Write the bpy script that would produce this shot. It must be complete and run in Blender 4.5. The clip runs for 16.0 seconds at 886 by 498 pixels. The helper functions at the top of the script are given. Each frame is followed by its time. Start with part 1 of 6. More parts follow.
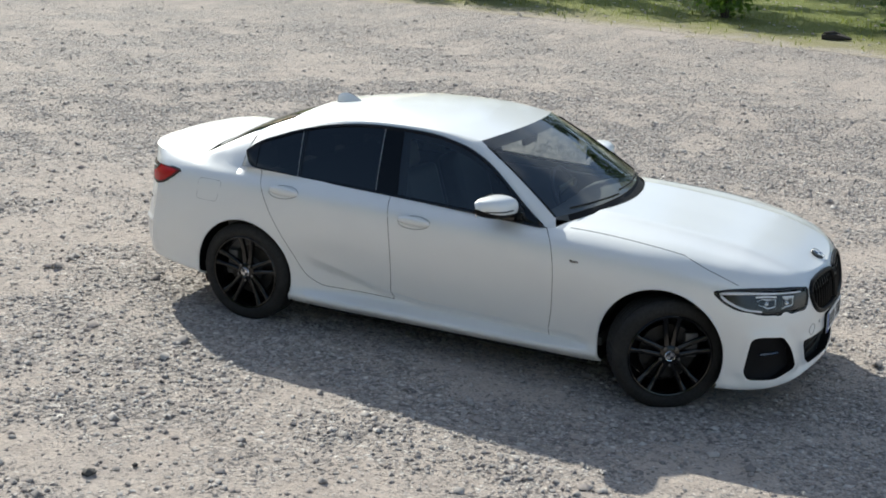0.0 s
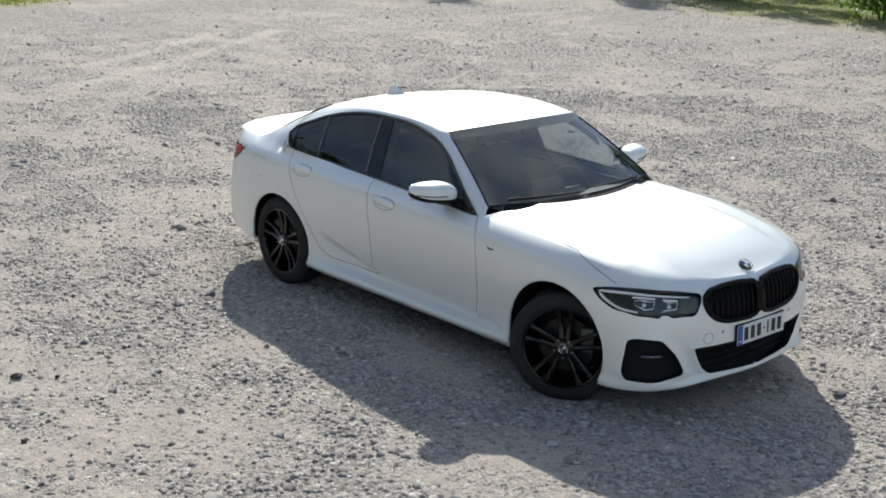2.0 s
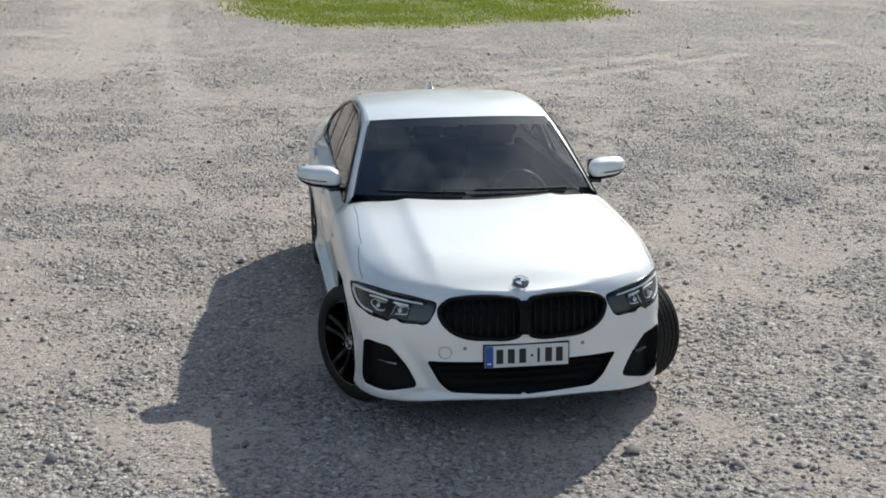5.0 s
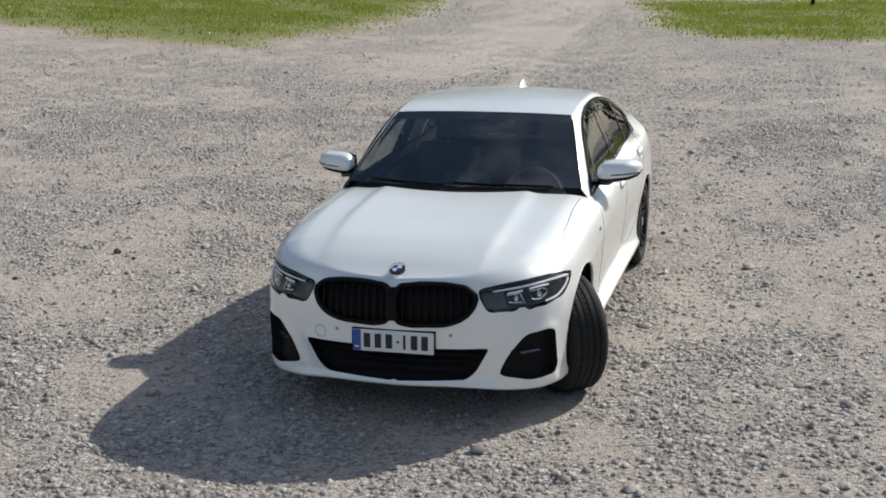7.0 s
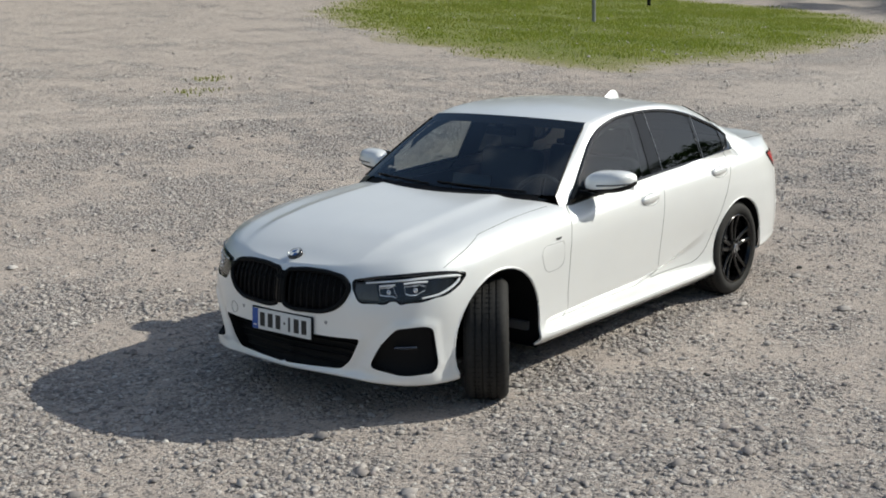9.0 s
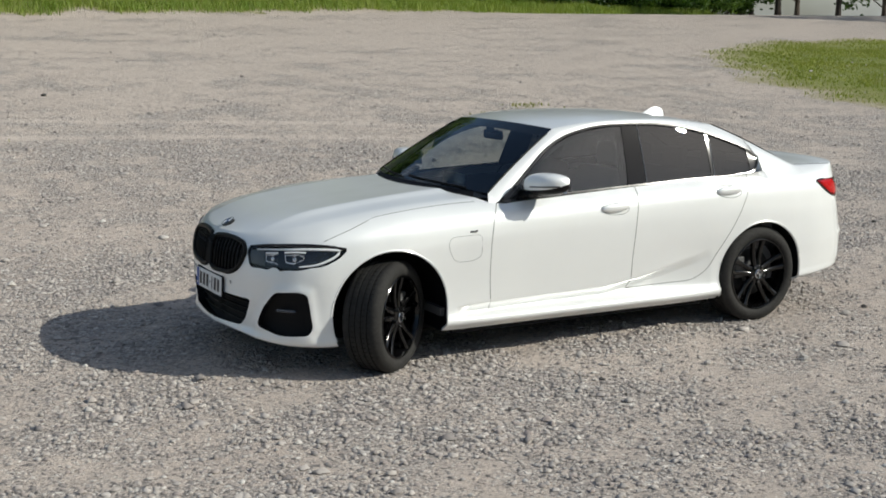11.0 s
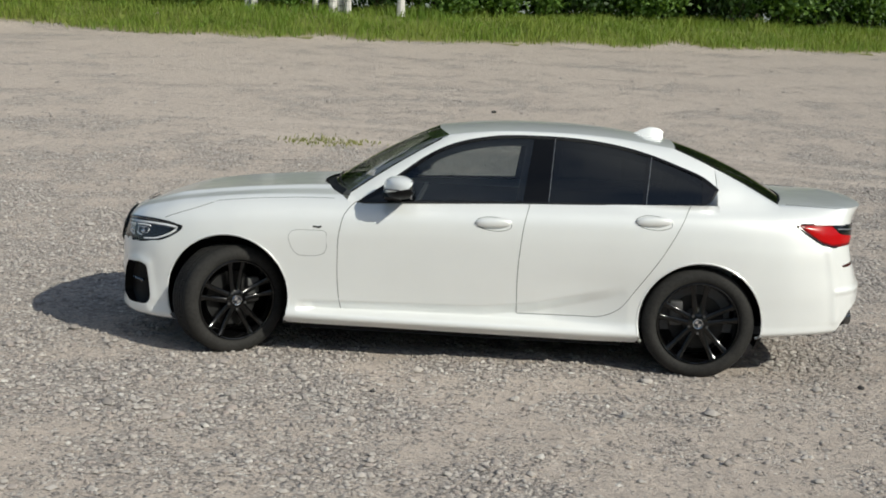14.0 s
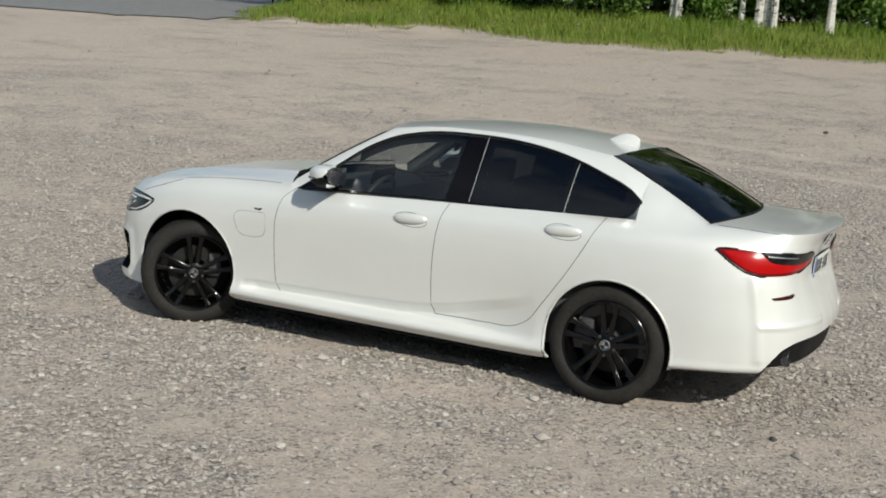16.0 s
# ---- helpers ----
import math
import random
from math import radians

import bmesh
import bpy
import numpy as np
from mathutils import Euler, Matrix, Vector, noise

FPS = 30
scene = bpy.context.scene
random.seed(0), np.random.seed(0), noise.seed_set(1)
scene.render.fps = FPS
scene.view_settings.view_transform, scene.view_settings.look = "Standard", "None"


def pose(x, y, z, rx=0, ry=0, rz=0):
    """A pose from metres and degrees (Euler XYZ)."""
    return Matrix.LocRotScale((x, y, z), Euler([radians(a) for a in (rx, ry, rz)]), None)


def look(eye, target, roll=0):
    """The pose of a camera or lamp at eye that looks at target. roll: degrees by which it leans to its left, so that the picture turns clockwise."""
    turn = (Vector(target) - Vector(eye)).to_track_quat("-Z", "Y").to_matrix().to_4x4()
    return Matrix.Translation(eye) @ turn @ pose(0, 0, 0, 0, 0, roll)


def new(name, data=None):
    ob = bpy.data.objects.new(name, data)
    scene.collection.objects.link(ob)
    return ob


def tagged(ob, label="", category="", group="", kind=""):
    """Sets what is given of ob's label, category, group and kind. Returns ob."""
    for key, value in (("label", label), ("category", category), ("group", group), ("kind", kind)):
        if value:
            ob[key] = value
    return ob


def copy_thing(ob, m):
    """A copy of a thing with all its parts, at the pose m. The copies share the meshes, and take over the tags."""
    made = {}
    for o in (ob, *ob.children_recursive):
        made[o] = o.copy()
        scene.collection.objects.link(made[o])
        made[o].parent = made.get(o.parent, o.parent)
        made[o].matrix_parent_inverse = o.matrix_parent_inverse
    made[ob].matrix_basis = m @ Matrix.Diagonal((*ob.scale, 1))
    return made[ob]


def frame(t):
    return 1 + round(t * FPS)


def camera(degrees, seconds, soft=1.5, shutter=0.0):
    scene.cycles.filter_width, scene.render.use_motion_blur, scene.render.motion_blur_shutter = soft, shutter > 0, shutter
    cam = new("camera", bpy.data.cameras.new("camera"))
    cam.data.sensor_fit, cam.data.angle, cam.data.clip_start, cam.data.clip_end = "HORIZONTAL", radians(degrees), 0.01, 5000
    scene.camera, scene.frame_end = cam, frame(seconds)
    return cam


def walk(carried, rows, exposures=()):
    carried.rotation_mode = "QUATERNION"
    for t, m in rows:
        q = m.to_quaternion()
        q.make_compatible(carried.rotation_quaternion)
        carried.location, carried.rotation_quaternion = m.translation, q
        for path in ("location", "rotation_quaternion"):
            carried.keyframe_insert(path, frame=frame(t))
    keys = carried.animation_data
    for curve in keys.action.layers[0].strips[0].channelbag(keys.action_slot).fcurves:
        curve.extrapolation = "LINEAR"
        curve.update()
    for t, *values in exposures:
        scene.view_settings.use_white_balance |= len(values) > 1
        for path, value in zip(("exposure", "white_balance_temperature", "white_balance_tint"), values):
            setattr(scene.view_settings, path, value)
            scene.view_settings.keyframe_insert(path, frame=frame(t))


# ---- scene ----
cam = camera(37.86, 16.0, 1.8)
PATH = [
    (0, (3.291, -7.707, 3.024), (2.4658, -5.9800, 2.4460), 2.31),
    (0.5, (4.207, -7.418, 3.075), (3.1931, -5.7961, 2.4893), 1.75),
    (1, (5.009, -7.040, 3.065), (3.8307, -5.5315, 2.4865), 1.39),
    (1.5, (5.751, -6.576, 3.043), (4.4249, -5.1926, 2.4722), 1.11),
    (2, (6.409, -6.021, 3.018), (4.9540, -4.7699, 2.4539), 0.80),
    (2.5, (7.006, -5.386, 2.987), (5.4369, -4.2781, 2.4316), 0.63),
    (3, (7.477, -4.674, 2.952), (5.8102, -3.7134, 2.4040), 0.44),
    (3.5, (7.795, -3.883, 2.910), (6.0466, -3.0752, 2.3692), 0.30),
    (4, (8.055, -3.072, 2.866), (6.2383, -2.4272, 2.3328), 0.22),
    (4.5, (8.251, -2.236, 2.799), (6.3808, -1.7611, 2.2743), 0.08),
    (5, (8.413, -1.374, 2.744), (6.5043, -1.0817, 2.2253), -0.06),
    (5.5, (8.540, -0.497, 2.708), (6.6119, -0.3999, 2.1929), -0.23),
    (6, (8.598, 0.369, 2.679), (6.6692, 0.2635, 2.1678), -0.46),
    (6.5, (8.552, 1.199, 2.644), (6.6416, 0.8881, 2.1408), -0.75),
    (7, (8.365, 1.966, 2.591), (6.4947, 1.4532, 2.1025), -1.09),
    (7.5, (8.081, 2.678, 2.534), (6.2683, 1.9762, 2.0618), -1.44),
    (8, (7.713, 3.413, 2.452), (5.9798, 2.5228, 1.9994), -1.35),
    (8.5, (7.320, 4.110, 2.395), (5.6798, 3.0545, 1.9533), -1.25),
    (9, (6.940, 4.882, 2.320), (5.4124, 3.6617, 1.8975), -1.11),
    (9.5, (6.517, 5.624, 2.251), (5.1149, 4.2563, 1.8466), -0.90),
    (10, (6.025, 6.318, 2.179), (4.7587, 4.8187, 1.7946), -0.59),
    (10.5, (5.455, 6.946, 2.109), (4.3351, 5.3299, 1.7454), -0.22),
    (11, (4.800, 7.488, 2.049), (3.8354, 5.7709, 1.7028), 0.18),
    (11.5, (4.051, 7.925, 2.004), (3.2511, 6.1225, 1.6710), 0.55),
    (12, (3.245, 8.255, 1.974), (2.6150, 6.3841, 1.6501), 0.90),
    (12.5, (2.417, 8.502, 1.929), (1.9613, 6.5800, 1.6141), 1.32),
    (13, (1.574, 8.653, 1.896), (1.2950, 6.6966, 1.5893), 1.73),
    (13.5, (0.682, 8.655, 1.887), (0.5832, 6.6802, 1.5838), 2.09),
    (14, (-0.213, 8.519, 1.888), (-0.1270, 6.5445, 1.5831), 2.50),
    (14.5, (-1.090, 8.332, 1.891), (-0.8133, 6.3748, 1.5835), 2.97),
    (15, (-1.921, 8.113, 1.902), (-1.4549, 6.1936, 1.5899), 3.46),
    (15.5, (-2.729, 7.854, 1.924), (-2.0777, 5.9905, 1.6058), 3.88),
    (16, (-3.524, 7.583, 1.952), (-2.6899, 5.7945, 1.6261), 4.33),
]
EXPOSURES = [(0, 0.44, 6340, 5), (3.5, 0.28, 6270, 5), (7, 0.08, 6370, 7), (9, -0.01, 6430, 6), (12.5, -0.10, 6430, 5), (16, -0.30, 6560, 4)]
walk(cam, [(t, look(eye, target, roll)) for t, eye, target, roll in PATH], EXPOSURES)
# ---- world, sun, exposure ----
SUN_TO = Vector((-1.17, 0.88, 1.0)).normalized()
world = bpy.data.worlds.new("sky")
scene.world = world
world.use_nodes = True
wn = world.node_tree
sky = wn.nodes.new("ShaderNodeTexSky")
sky.sky_type, sky.sun_disc = "NISHITA", False
sky.sun_elevation = math.asin(SUN_TO.z)
sky.sun_rotation = math.atan2(SUN_TO.x, SUN_TO.y)
sky.air_density, sky.dust_density, sky.ozone_density = 1.0, 1.2, 2.8
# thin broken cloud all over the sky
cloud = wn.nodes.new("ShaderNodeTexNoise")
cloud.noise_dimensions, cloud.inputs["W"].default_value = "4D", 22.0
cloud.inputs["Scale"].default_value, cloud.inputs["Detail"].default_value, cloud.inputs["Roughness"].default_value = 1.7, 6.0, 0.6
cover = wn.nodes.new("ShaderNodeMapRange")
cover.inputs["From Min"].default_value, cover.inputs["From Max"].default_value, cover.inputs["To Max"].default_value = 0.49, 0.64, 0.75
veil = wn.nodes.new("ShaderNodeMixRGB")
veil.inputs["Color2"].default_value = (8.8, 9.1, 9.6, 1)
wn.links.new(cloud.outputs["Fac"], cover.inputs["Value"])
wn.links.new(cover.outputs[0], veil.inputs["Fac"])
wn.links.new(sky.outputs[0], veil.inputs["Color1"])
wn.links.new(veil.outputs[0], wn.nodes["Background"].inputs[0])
wn.nodes["Background"].inputs[1].default_value = 0.089
sun = bpy.data.lights.new("sun", "SUN")
sun.energy, sun.angle, sun.color = 4.35, radians(0.6), (1.0, 0.945, 0.85)
sun_ob = new("sun", sun)
sun_ob.matrix_world = look(SUN_TO * 60, (0, 0, 0))
scene.view_settings.exposure = 0.0

# ---- materials ----
def mat(name, color, rough=0.5, metal=0.0, coat=0.0, **more):
    m = bpy.data.materials.new(name)
    m.use_nodes = True
    b = m.node_tree.nodes["Principled BSDF"]
    b.inputs["Base Color"].default_value = (*color, 1)
    b.inputs["Roughness"].default_value = rough
    b.inputs["Metallic"].default_value = metal
    b.inputs["Coat Weight"].default_value = coat
    b.inputs["Coat Roughness"].default_value = 0.03
    for key, value in more.items():
        b.inputs[key.replace("_", " ")].default_value = value
    return m


class Nodes:
    """Short-hand for building a node tree."""

    def __init__(self, m):
        self.t, self.b = m.node_tree, m.node_tree.nodes["Principled BSDF"]

    def add(self, kind, ins=(), **props):
        n = self.t.nodes.new("ShaderNode" + kind)
        for key, value in props.items():
            setattr(n, key, value)
        for key, value in dict(ins).items():
            if hasattr(value, "is_linked"):
                self.t.links.new(value, n.inputs[key])
            else:
                n.inputs[key].default_value = value
        return n

    def put(self, key, socket):
        self.t.links.new(socket, self.b.inputs[key])

    def where(self):
        return self.add("NewGeometry").outputs["Position"]

    def noise(self, scale, detail=4.0, rough=0.55, vector=None):
        return self.add("TexNoise", {"Vector": vector or self.where(), "Scale": scale, "Detail": detail, "Roughness": rough}).outputs["Fac"]

    def ramp(self, fac, *stops):
        n = self.add("ValToRGB", {"Fac": fac})
        r = n.color_ramp
        while len(r.elements) < len(stops):
            r.elements.new(0.5)
        for e, (p, c) in zip(r.elements, stops):
            e.position, e.color = p, (*c, 1) if len(c) == 3 else c
        return n.outputs["Color"]

    def mix(self, fac, a, b, how="MIX"):
        n = self.add("MixRGB", {"Fac": fac, "Color1": a, "Color2": b}, blend_type=how)
        return n.outputs["Color"]

    def bump(self, height, strength=0.5, distance=0.01, normal=None):
        ins = {"Height": height, "Strength": strength, "Distance": distance}
        if normal is not None:
            ins["Normal"] = normal
        return self.add("Bump", ins).outputs["Normal"]


def grained(name, color, rough, scale, amount=0.15, bump=0.0, metal=0.0, coat=0.0, big=None):
    """A plain surface with two scales of variation."""
    m = mat(name, color, rough, metal, coat)
    n = Nodes(m)
    lo, hi = [tuple(c * k for c in color) for k in (1 - amount, 1 + amount)]
    fine = n.noise(scale, 5)
    wide = n.noise(big or scale / 12, 3)
    fac = n.add("Math", {0: fine, 1: wide}, operation="MULTIPLY").outputs[0]
    n.put("Base Color", n.ramp(fac, (0.12, lo), (0.4, hi)))
    rr = n.add("MapRange", {"Value": wide, "To Min": max(rough - 0.08, 0.02), "To Max": min(rough + 0.08, 1)}).outputs[0]
    n.put("Roughness", rr)
    if bump:
        n.put("Normal", n.bump(fine, bump, 0.004))
    return m


def paint_white():
    """White metallic paint: fine flakes under a clear coat, with a film of dust."""
    m = mat("white_pearl_paint", (0.84, 0.86, 0.85), 0.42, 0.20, 1.0)
    n = Nodes(m)
    dust = n.noise(3.0, 6)
    n.put("Base Color", n.ramp(dust, (0.3, (0.84, 0.855, 0.85)), (0.7, (0.865, 0.88, 0.872))))
    n.put("Roughness", n.add("MapRange", {"Value": dust, "To Min": 0.40, "To Max": 0.48}).outputs[0])
    n.put("Coat Roughness", n.add("MapRange", {"Value": n.noise(11, 4), "To Min": 0.10, "To Max": 0.18}).outputs[0])
    return m


def glass(name, tint, rough=0.0, ior=1.58):
    """Tinted pane: a clear part that darkens and a mirror part that grows towards grazing angles, alike from both sides."""
    m = bpy.data.materials.new(name)
    m.use_nodes = True
    t = m.node_tree
    t.nodes.clear()
    out = t.nodes.new("ShaderNodeOutputMaterial")
    mixer, clear, gloss, lean, steep, share = [t.nodes.new("ShaderNode" + k) for k in ("MixShader", "BsdfTransparent", "BsdfGlossy", "LayerWeight", "Math", "MapRange")]
    clear.inputs[0].default_value = (*tint, 1)
    gloss.inputs["Roughness"].default_value = rough
    lean.inputs["Blend"].default_value = 0.5
    steep.operation, steep.inputs[1].default_value = "POWER", 5.0
    share.inputs["To Min"].default_value, share.inputs["To Max"].default_value = ((ior - 1) / (ior + 1)) ** 2, 1.0
    t.links.new(lean.outputs["Facing"], steep.inputs[0])
    t.links.new(steep.outputs[0], share.inputs["Value"])
    t.links.new(share.outputs[0], mixer.inputs[0])
    t.links.new(clear.outputs[0], mixer.inputs[1])
    t.links.new(gloss.outputs[0], mixer.inputs[2])
    t.links.new(mixer.outputs[0], out.inputs[0])
    return m


def dull(m, level=0.15):
    m.node_tree.nodes["Principled BSDF"].inputs["Specular IOR Level"].default_value = level
    return m


PAINT = paint_white()
GLOSS_BLACK = grained("gloss_black_trim", (0.005, 0.005, 0.006), 0.14, 40, coat=0.15)
PIANO_BLACK = mat("piano_black", (0.003, 0.003, 0.0035), 0.04, Specular_IOR_Level=0.3)
MATT_BLACK = dull(grained("matt_black_plastic", (0.009, 0.009, 0.010), 0.6, 120, bump=0.2))
SEAM = mat("dark_gap", (0.09, 0.09, 0.09), 0.8)
SEAL = dull(mat("rubber_seal", (0.008, 0.008, 0.008), 0.5))
GLASS_FRONT = glass("windscreen_glass", (0.74, 0.78, 0.77), 0.0, 2.2)
GLASS_SIDE = glass("side_glass", (0.58, 0.62, 0.62), 0.0, 1.85)
GLASS_DARK = glass("privacy_glass", (0.05, 0.055, 0.06), 0.0, 1.75)
LENS = glass("clear_lens", (0.95, 0.96, 0.97), 0.02, 1.45)
CHROME = mat("chrome", (0.75, 0.76, 0.78), 0.12, 1.0)
DARK_CHROME = mat("dark_chrome", (0.16, 0.165, 0.17), 0.25, 0.9)
REFLECTOR = mat("lamp_reflector", (0.88, 0.90, 0.92), 0.2, 0.15)
LAMP_WHITE = mat("light_guide", (0.88, 0.90, 0.92), 0.25)
DULL_METAL = mat("dull_metal", (0.42, 0.43, 0.44), 0.4, 0.8)
RED = dull(mat("red_tail_lens", (0.45, 0.003, 0.005), 0.2, 0.0, 0.15), 0.2)
DARK_RED = dull(mat("dark_red_lens", (0.16, 0.003, 0.005), 0.25, 0.0, 0.1), 0.2)
REFLEX_RED = mat("dark_reflex", (0.05, 0.002, 0.003), 0.25)
RUBBER = dull(grained("tyre_rubber", (0.027, 0.0262, 0.0248), 0.78, 60, amount=0.35, bump=0.3), 0.25)
RIM_BLACK = dull(grained("gloss_black_alloy", (0.003, 0.003, 0.0033), 0.12, 30, coat=0.15), 0.4)
STEEL = grained("brake_steel", (0.028, 0.028, 0.028), 0.5, 60, metal=0.6)
CALIPER = mat("grey_caliper", (0.10, 0.10, 0.10), 0.5, 0.5)
LEATHER = grained("black_leather", (0.055, 0.055, 0.057), 0.5, 90, bump=0.25)
CABIN = grained("cabin_plastic", (0.11, 0.11, 0.112), 0.65, 100, bump=0.2)
DARK_CLOTH = dull(grained("dark_cloth", (0.022, 0.022, 0.023), 0.8, 120, bump=0.2))
GRILLE_BLACK = dull(grained("satin_black_grille", (0.004, 0.004, 0.0045), 0.4, 60), 0.15)
PLATE_WHITE = mat("plate_white", (0.72, 0.73, 0.72), 0.4)
PLATE_BLUE = mat("plate_blue", (0.02, 0.09, 0.38), 0.4)
INK = mat("plate_black", (0.015, 0.015, 0.016), 0.5)
BADGE_BLUE = mat("badge_blue", (0.02, 0.085, 0.26), 0.25, 0.0, 0.5)
CAP_DARK = mat("cap_dark", (0.015, 0.018, 0.025), 0.3)

# ---- geometry helpers ----
def spline(ks, vs, q):
    """Smooth curve through (ks, vs), read at q; vs may have several columns."""
    ks, vs, q = np.asarray(ks, float), np.asarray(vs, float), np.asarray(q, float)
    flip = ks[0] > ks[-1]
    if flip:
        ks, vs = ks[::-1], vs[::-1]
    h = np.diff(ks)
    hh = h.reshape(-1, *[1] * (vs.ndim - 1))
    d = np.diff(vs, axis=0) / hh
    m = np.empty_like(vs)
    m[0], m[-1] = d[0], d[-1]
    m[1:-1] = (d[:-1] * hh[1:] + d[1:] * hh[:-1]) / (hh[1:] + hh[:-1])
    i = np.clip(np.searchsorted(ks, q) - 1, 0, len(h) - 1)
    t = ((q - ks[i]) / h[i]).reshape(-1, *[1] * (vs.ndim - 1)) if np.ndim(q) else (q - ks[i]) / h[i]
    t = np.clip(t, 0, 1)
    hi = h[i].reshape(-1, *[1] * (vs.ndim - 1)) if np.ndim(q) else h[i]
    return vs[i] * (2 * t**3 - 3 * t**2 + 1) + hi * m[i] * (t**3 - 2 * t**2 + t) + vs[i + 1] * (3 * t**2 - 2 * t**3) + hi * m[i + 1] * (t**3 - t**2)


def path3(pts, n):
    """n points evenly along a smooth curve through pts."""
    p = np.asarray(pts, float)
    k = np.r_[0, np.cumsum(np.linalg.norm(np.diff(p, axis=0), axis=1))]
    fine = spline(k, p, np.linspace(0, k[-1], 600))
    a = np.r_[0, np.cumsum(np.linalg.norm(np.diff(fine, axis=0), axis=1))]
    return np.stack([np.interp(np.linspace(0, a[-1], n), a, fine[:, c]) for c in range(p.shape[1])], 1)


def mesh(name, verts, faces, material, smooth=True, normals=None):
    me = bpy.data.meshes.new(name)
    if normals is not None:
        v, nn = np.asarray(verts, float), np.asarray(normals, float)
        q = np.asarray(faces)
        wrong = (np.cross(v[q[:, 2]] - v[q[:, 0]], v[q[:, 3]] - v[q[:, 1]]) * nn[q].sum(1)).sum(1) < 0
        q[wrong] = q[wrong][:, ::-1]
        faces = q.tolist()
    me.from_pydata([tuple(v) for v in verts], [], [tuple(f) for f in faces])
    me.materials.append(material)
    if smooth:
        me.polygons.foreach_set("use_smooth", [True] * len(me.polygons))
    if normals is not None:
        me.normals_split_custom_set_from_vertices([tuple(v) for v in normals])
    me.update()
    return me


def put(name, me, parent=None, label="", at=None):
    ob = new(name, me)
    if parent is not None:
        ob.parent = parent
    if at is not None:
        ob.matrix_basis = at
    if label:
        tagged(ob, label)
    return ob


def part(name, bm, material, parent, label="", at=None, smooth=True):
    """Links a bmesh as one mesh object under a thing or a part."""
    me = bpy.data.meshes.new(name)
    bm.to_mesh(me)
    bm.free()
    me.materials.append(material)
    if smooth:
        me.polygons.foreach_set("use_smooth", [True] * len(me.polygons))
        me.set_sharp_from_angle(angle=radians(40))
    return put(name, me, parent, label, at)


def box(bm, size, at=(0, 0, 0), bevel=0.0, turn=(0, 0, 0), seg=2):
    m = pose(*at, *turn) @ Matrix.Diagonal((*size, 1))
    vs = bmesh.ops.create_cube(bm, size=1, matrix=m)["verts"]
    if bevel:
        es = list({e for v in vs for e in v.link_edges})
        bmesh.ops.bevel(bm, geom=es, offset=bevel, segments=seg, profile=0.6, affect="EDGES")
    return bm


def cyl(bm, r, length, at=(0, 0, 0), turn=(0, 0, 0), seg=24, r2=None):
    bmesh.ops.create_cone(bm, cap_ends=True, segments=seg, radius1=r, radius2=r if r2 is None else r2, depth=length, matrix=pose(*at, *turn))
    return bm


def tube(bm, pts, r, seg=6, closed=False, flat=1.0):
    """A round strip along pts."""
    pts = [Vector(p) for p in pts]
    n, rings = len(pts), []
    for i, p in enumerate(pts):
        a = pts[i - 1] if (i or closed) else p
        b = pts[(i + 1) % n] if (i < n - 1 or closed) else p
        d = (b - a).normalized()
        side = d.cross((0, 0, 1)) if abs(d.z) < 0.95 else d.cross((0, 1, 0))
        side.normalize()
        up = side.cross(d)
        rr = r[i] if hasattr(r, "__len__") else r
        rings.append([bm.verts.new(p + rr * (side * math.cos(k / seg * 2 * math.pi) + flat * up * math.sin(k / seg * 2 * math.pi))) for k in range(seg)])
    for i in range(n if closed else n - 1):
        a, b = rings[i], rings[(i + 1) % n]
        for k in range(seg):
            bm.faces.new((a[k], a[(k + 1) % seg], b[(k + 1) % seg], b[k]))
    if not closed:
        bm.faces.new(rings[0][::-1]), bm.faces.new(rings[-1])
    return bm


def lathe(bm, profile, seg=64, axis="y"):
    """Turns (radius, along) points about the y axis."""
    rings = []
    for r, y in profile:
        rings.append([bm.verts.new((r * math.cos(2 * math.pi * k / seg), y, r * math.sin(2 * math.pi * k / seg))) for k in range(seg)])
    for a, b in zip(rings, rings[1:]):
        for k in range(seg):
            bm.faces.new((a[k], b[k], b[(k + 1) % seg], a[(k + 1) % seg]))
    return bm


def grid_faces(n, m):
    return [(i * m + j, (i + 1) * m + j, (i + 1) * m + j + 1, i * m + j + 1) for i in range(n - 1) for j in range(m - 1)]


def grid_normals(P):
    a, b = np.gradient(P, axis=0), np.gradient(P, axis=1)
    n = np.cross(a, b)
    return n / np.maximum(np.linalg.norm(n, axis=2, keepdims=True), 1e-9)


# ---- the car's skin ----
OUTLINE = [(2.235, 0), (2.226, 0.2), (2.195, 0.4), (2.135, 0.58), (2.03, 0.73), (1.88, 0.825), (1.68, 0.872), (1.4255, 0.893), (1.1, 0.895), (0.7, 0.893), (0, 0.892),
           (-0.7, 0.897), (-1.1, 0.906), (-1.4255, 0.913), (-1.75, 0.905), (-2.0, 0.880), (-2.2, 0.822), (-2.35, 0.715), (-2.44, 0.52), (-2.478, 0.25), (-2.487, 0)]
STEP = 0.0115
LEVELS = 97
fine_outline = path3(OUTLINE, 4000)
ARC = np.r_[0, np.cumsum(np.linalg.norm(np.diff(fine_outline, axis=0), axis=1))]
NCOL = int(ARC[-1] / STEP) + 1
S = np.linspace(0, ARC[-1], NCOL)
BASE = np.stack([np.interp(S, ARC, fine_outline[:, c]) for c in (0, 1)], 1)


def sx(x):
    """Place along the outline of a point on the flank."""
    return np.interp(-x, -fine_outline[:, 0], ARC)


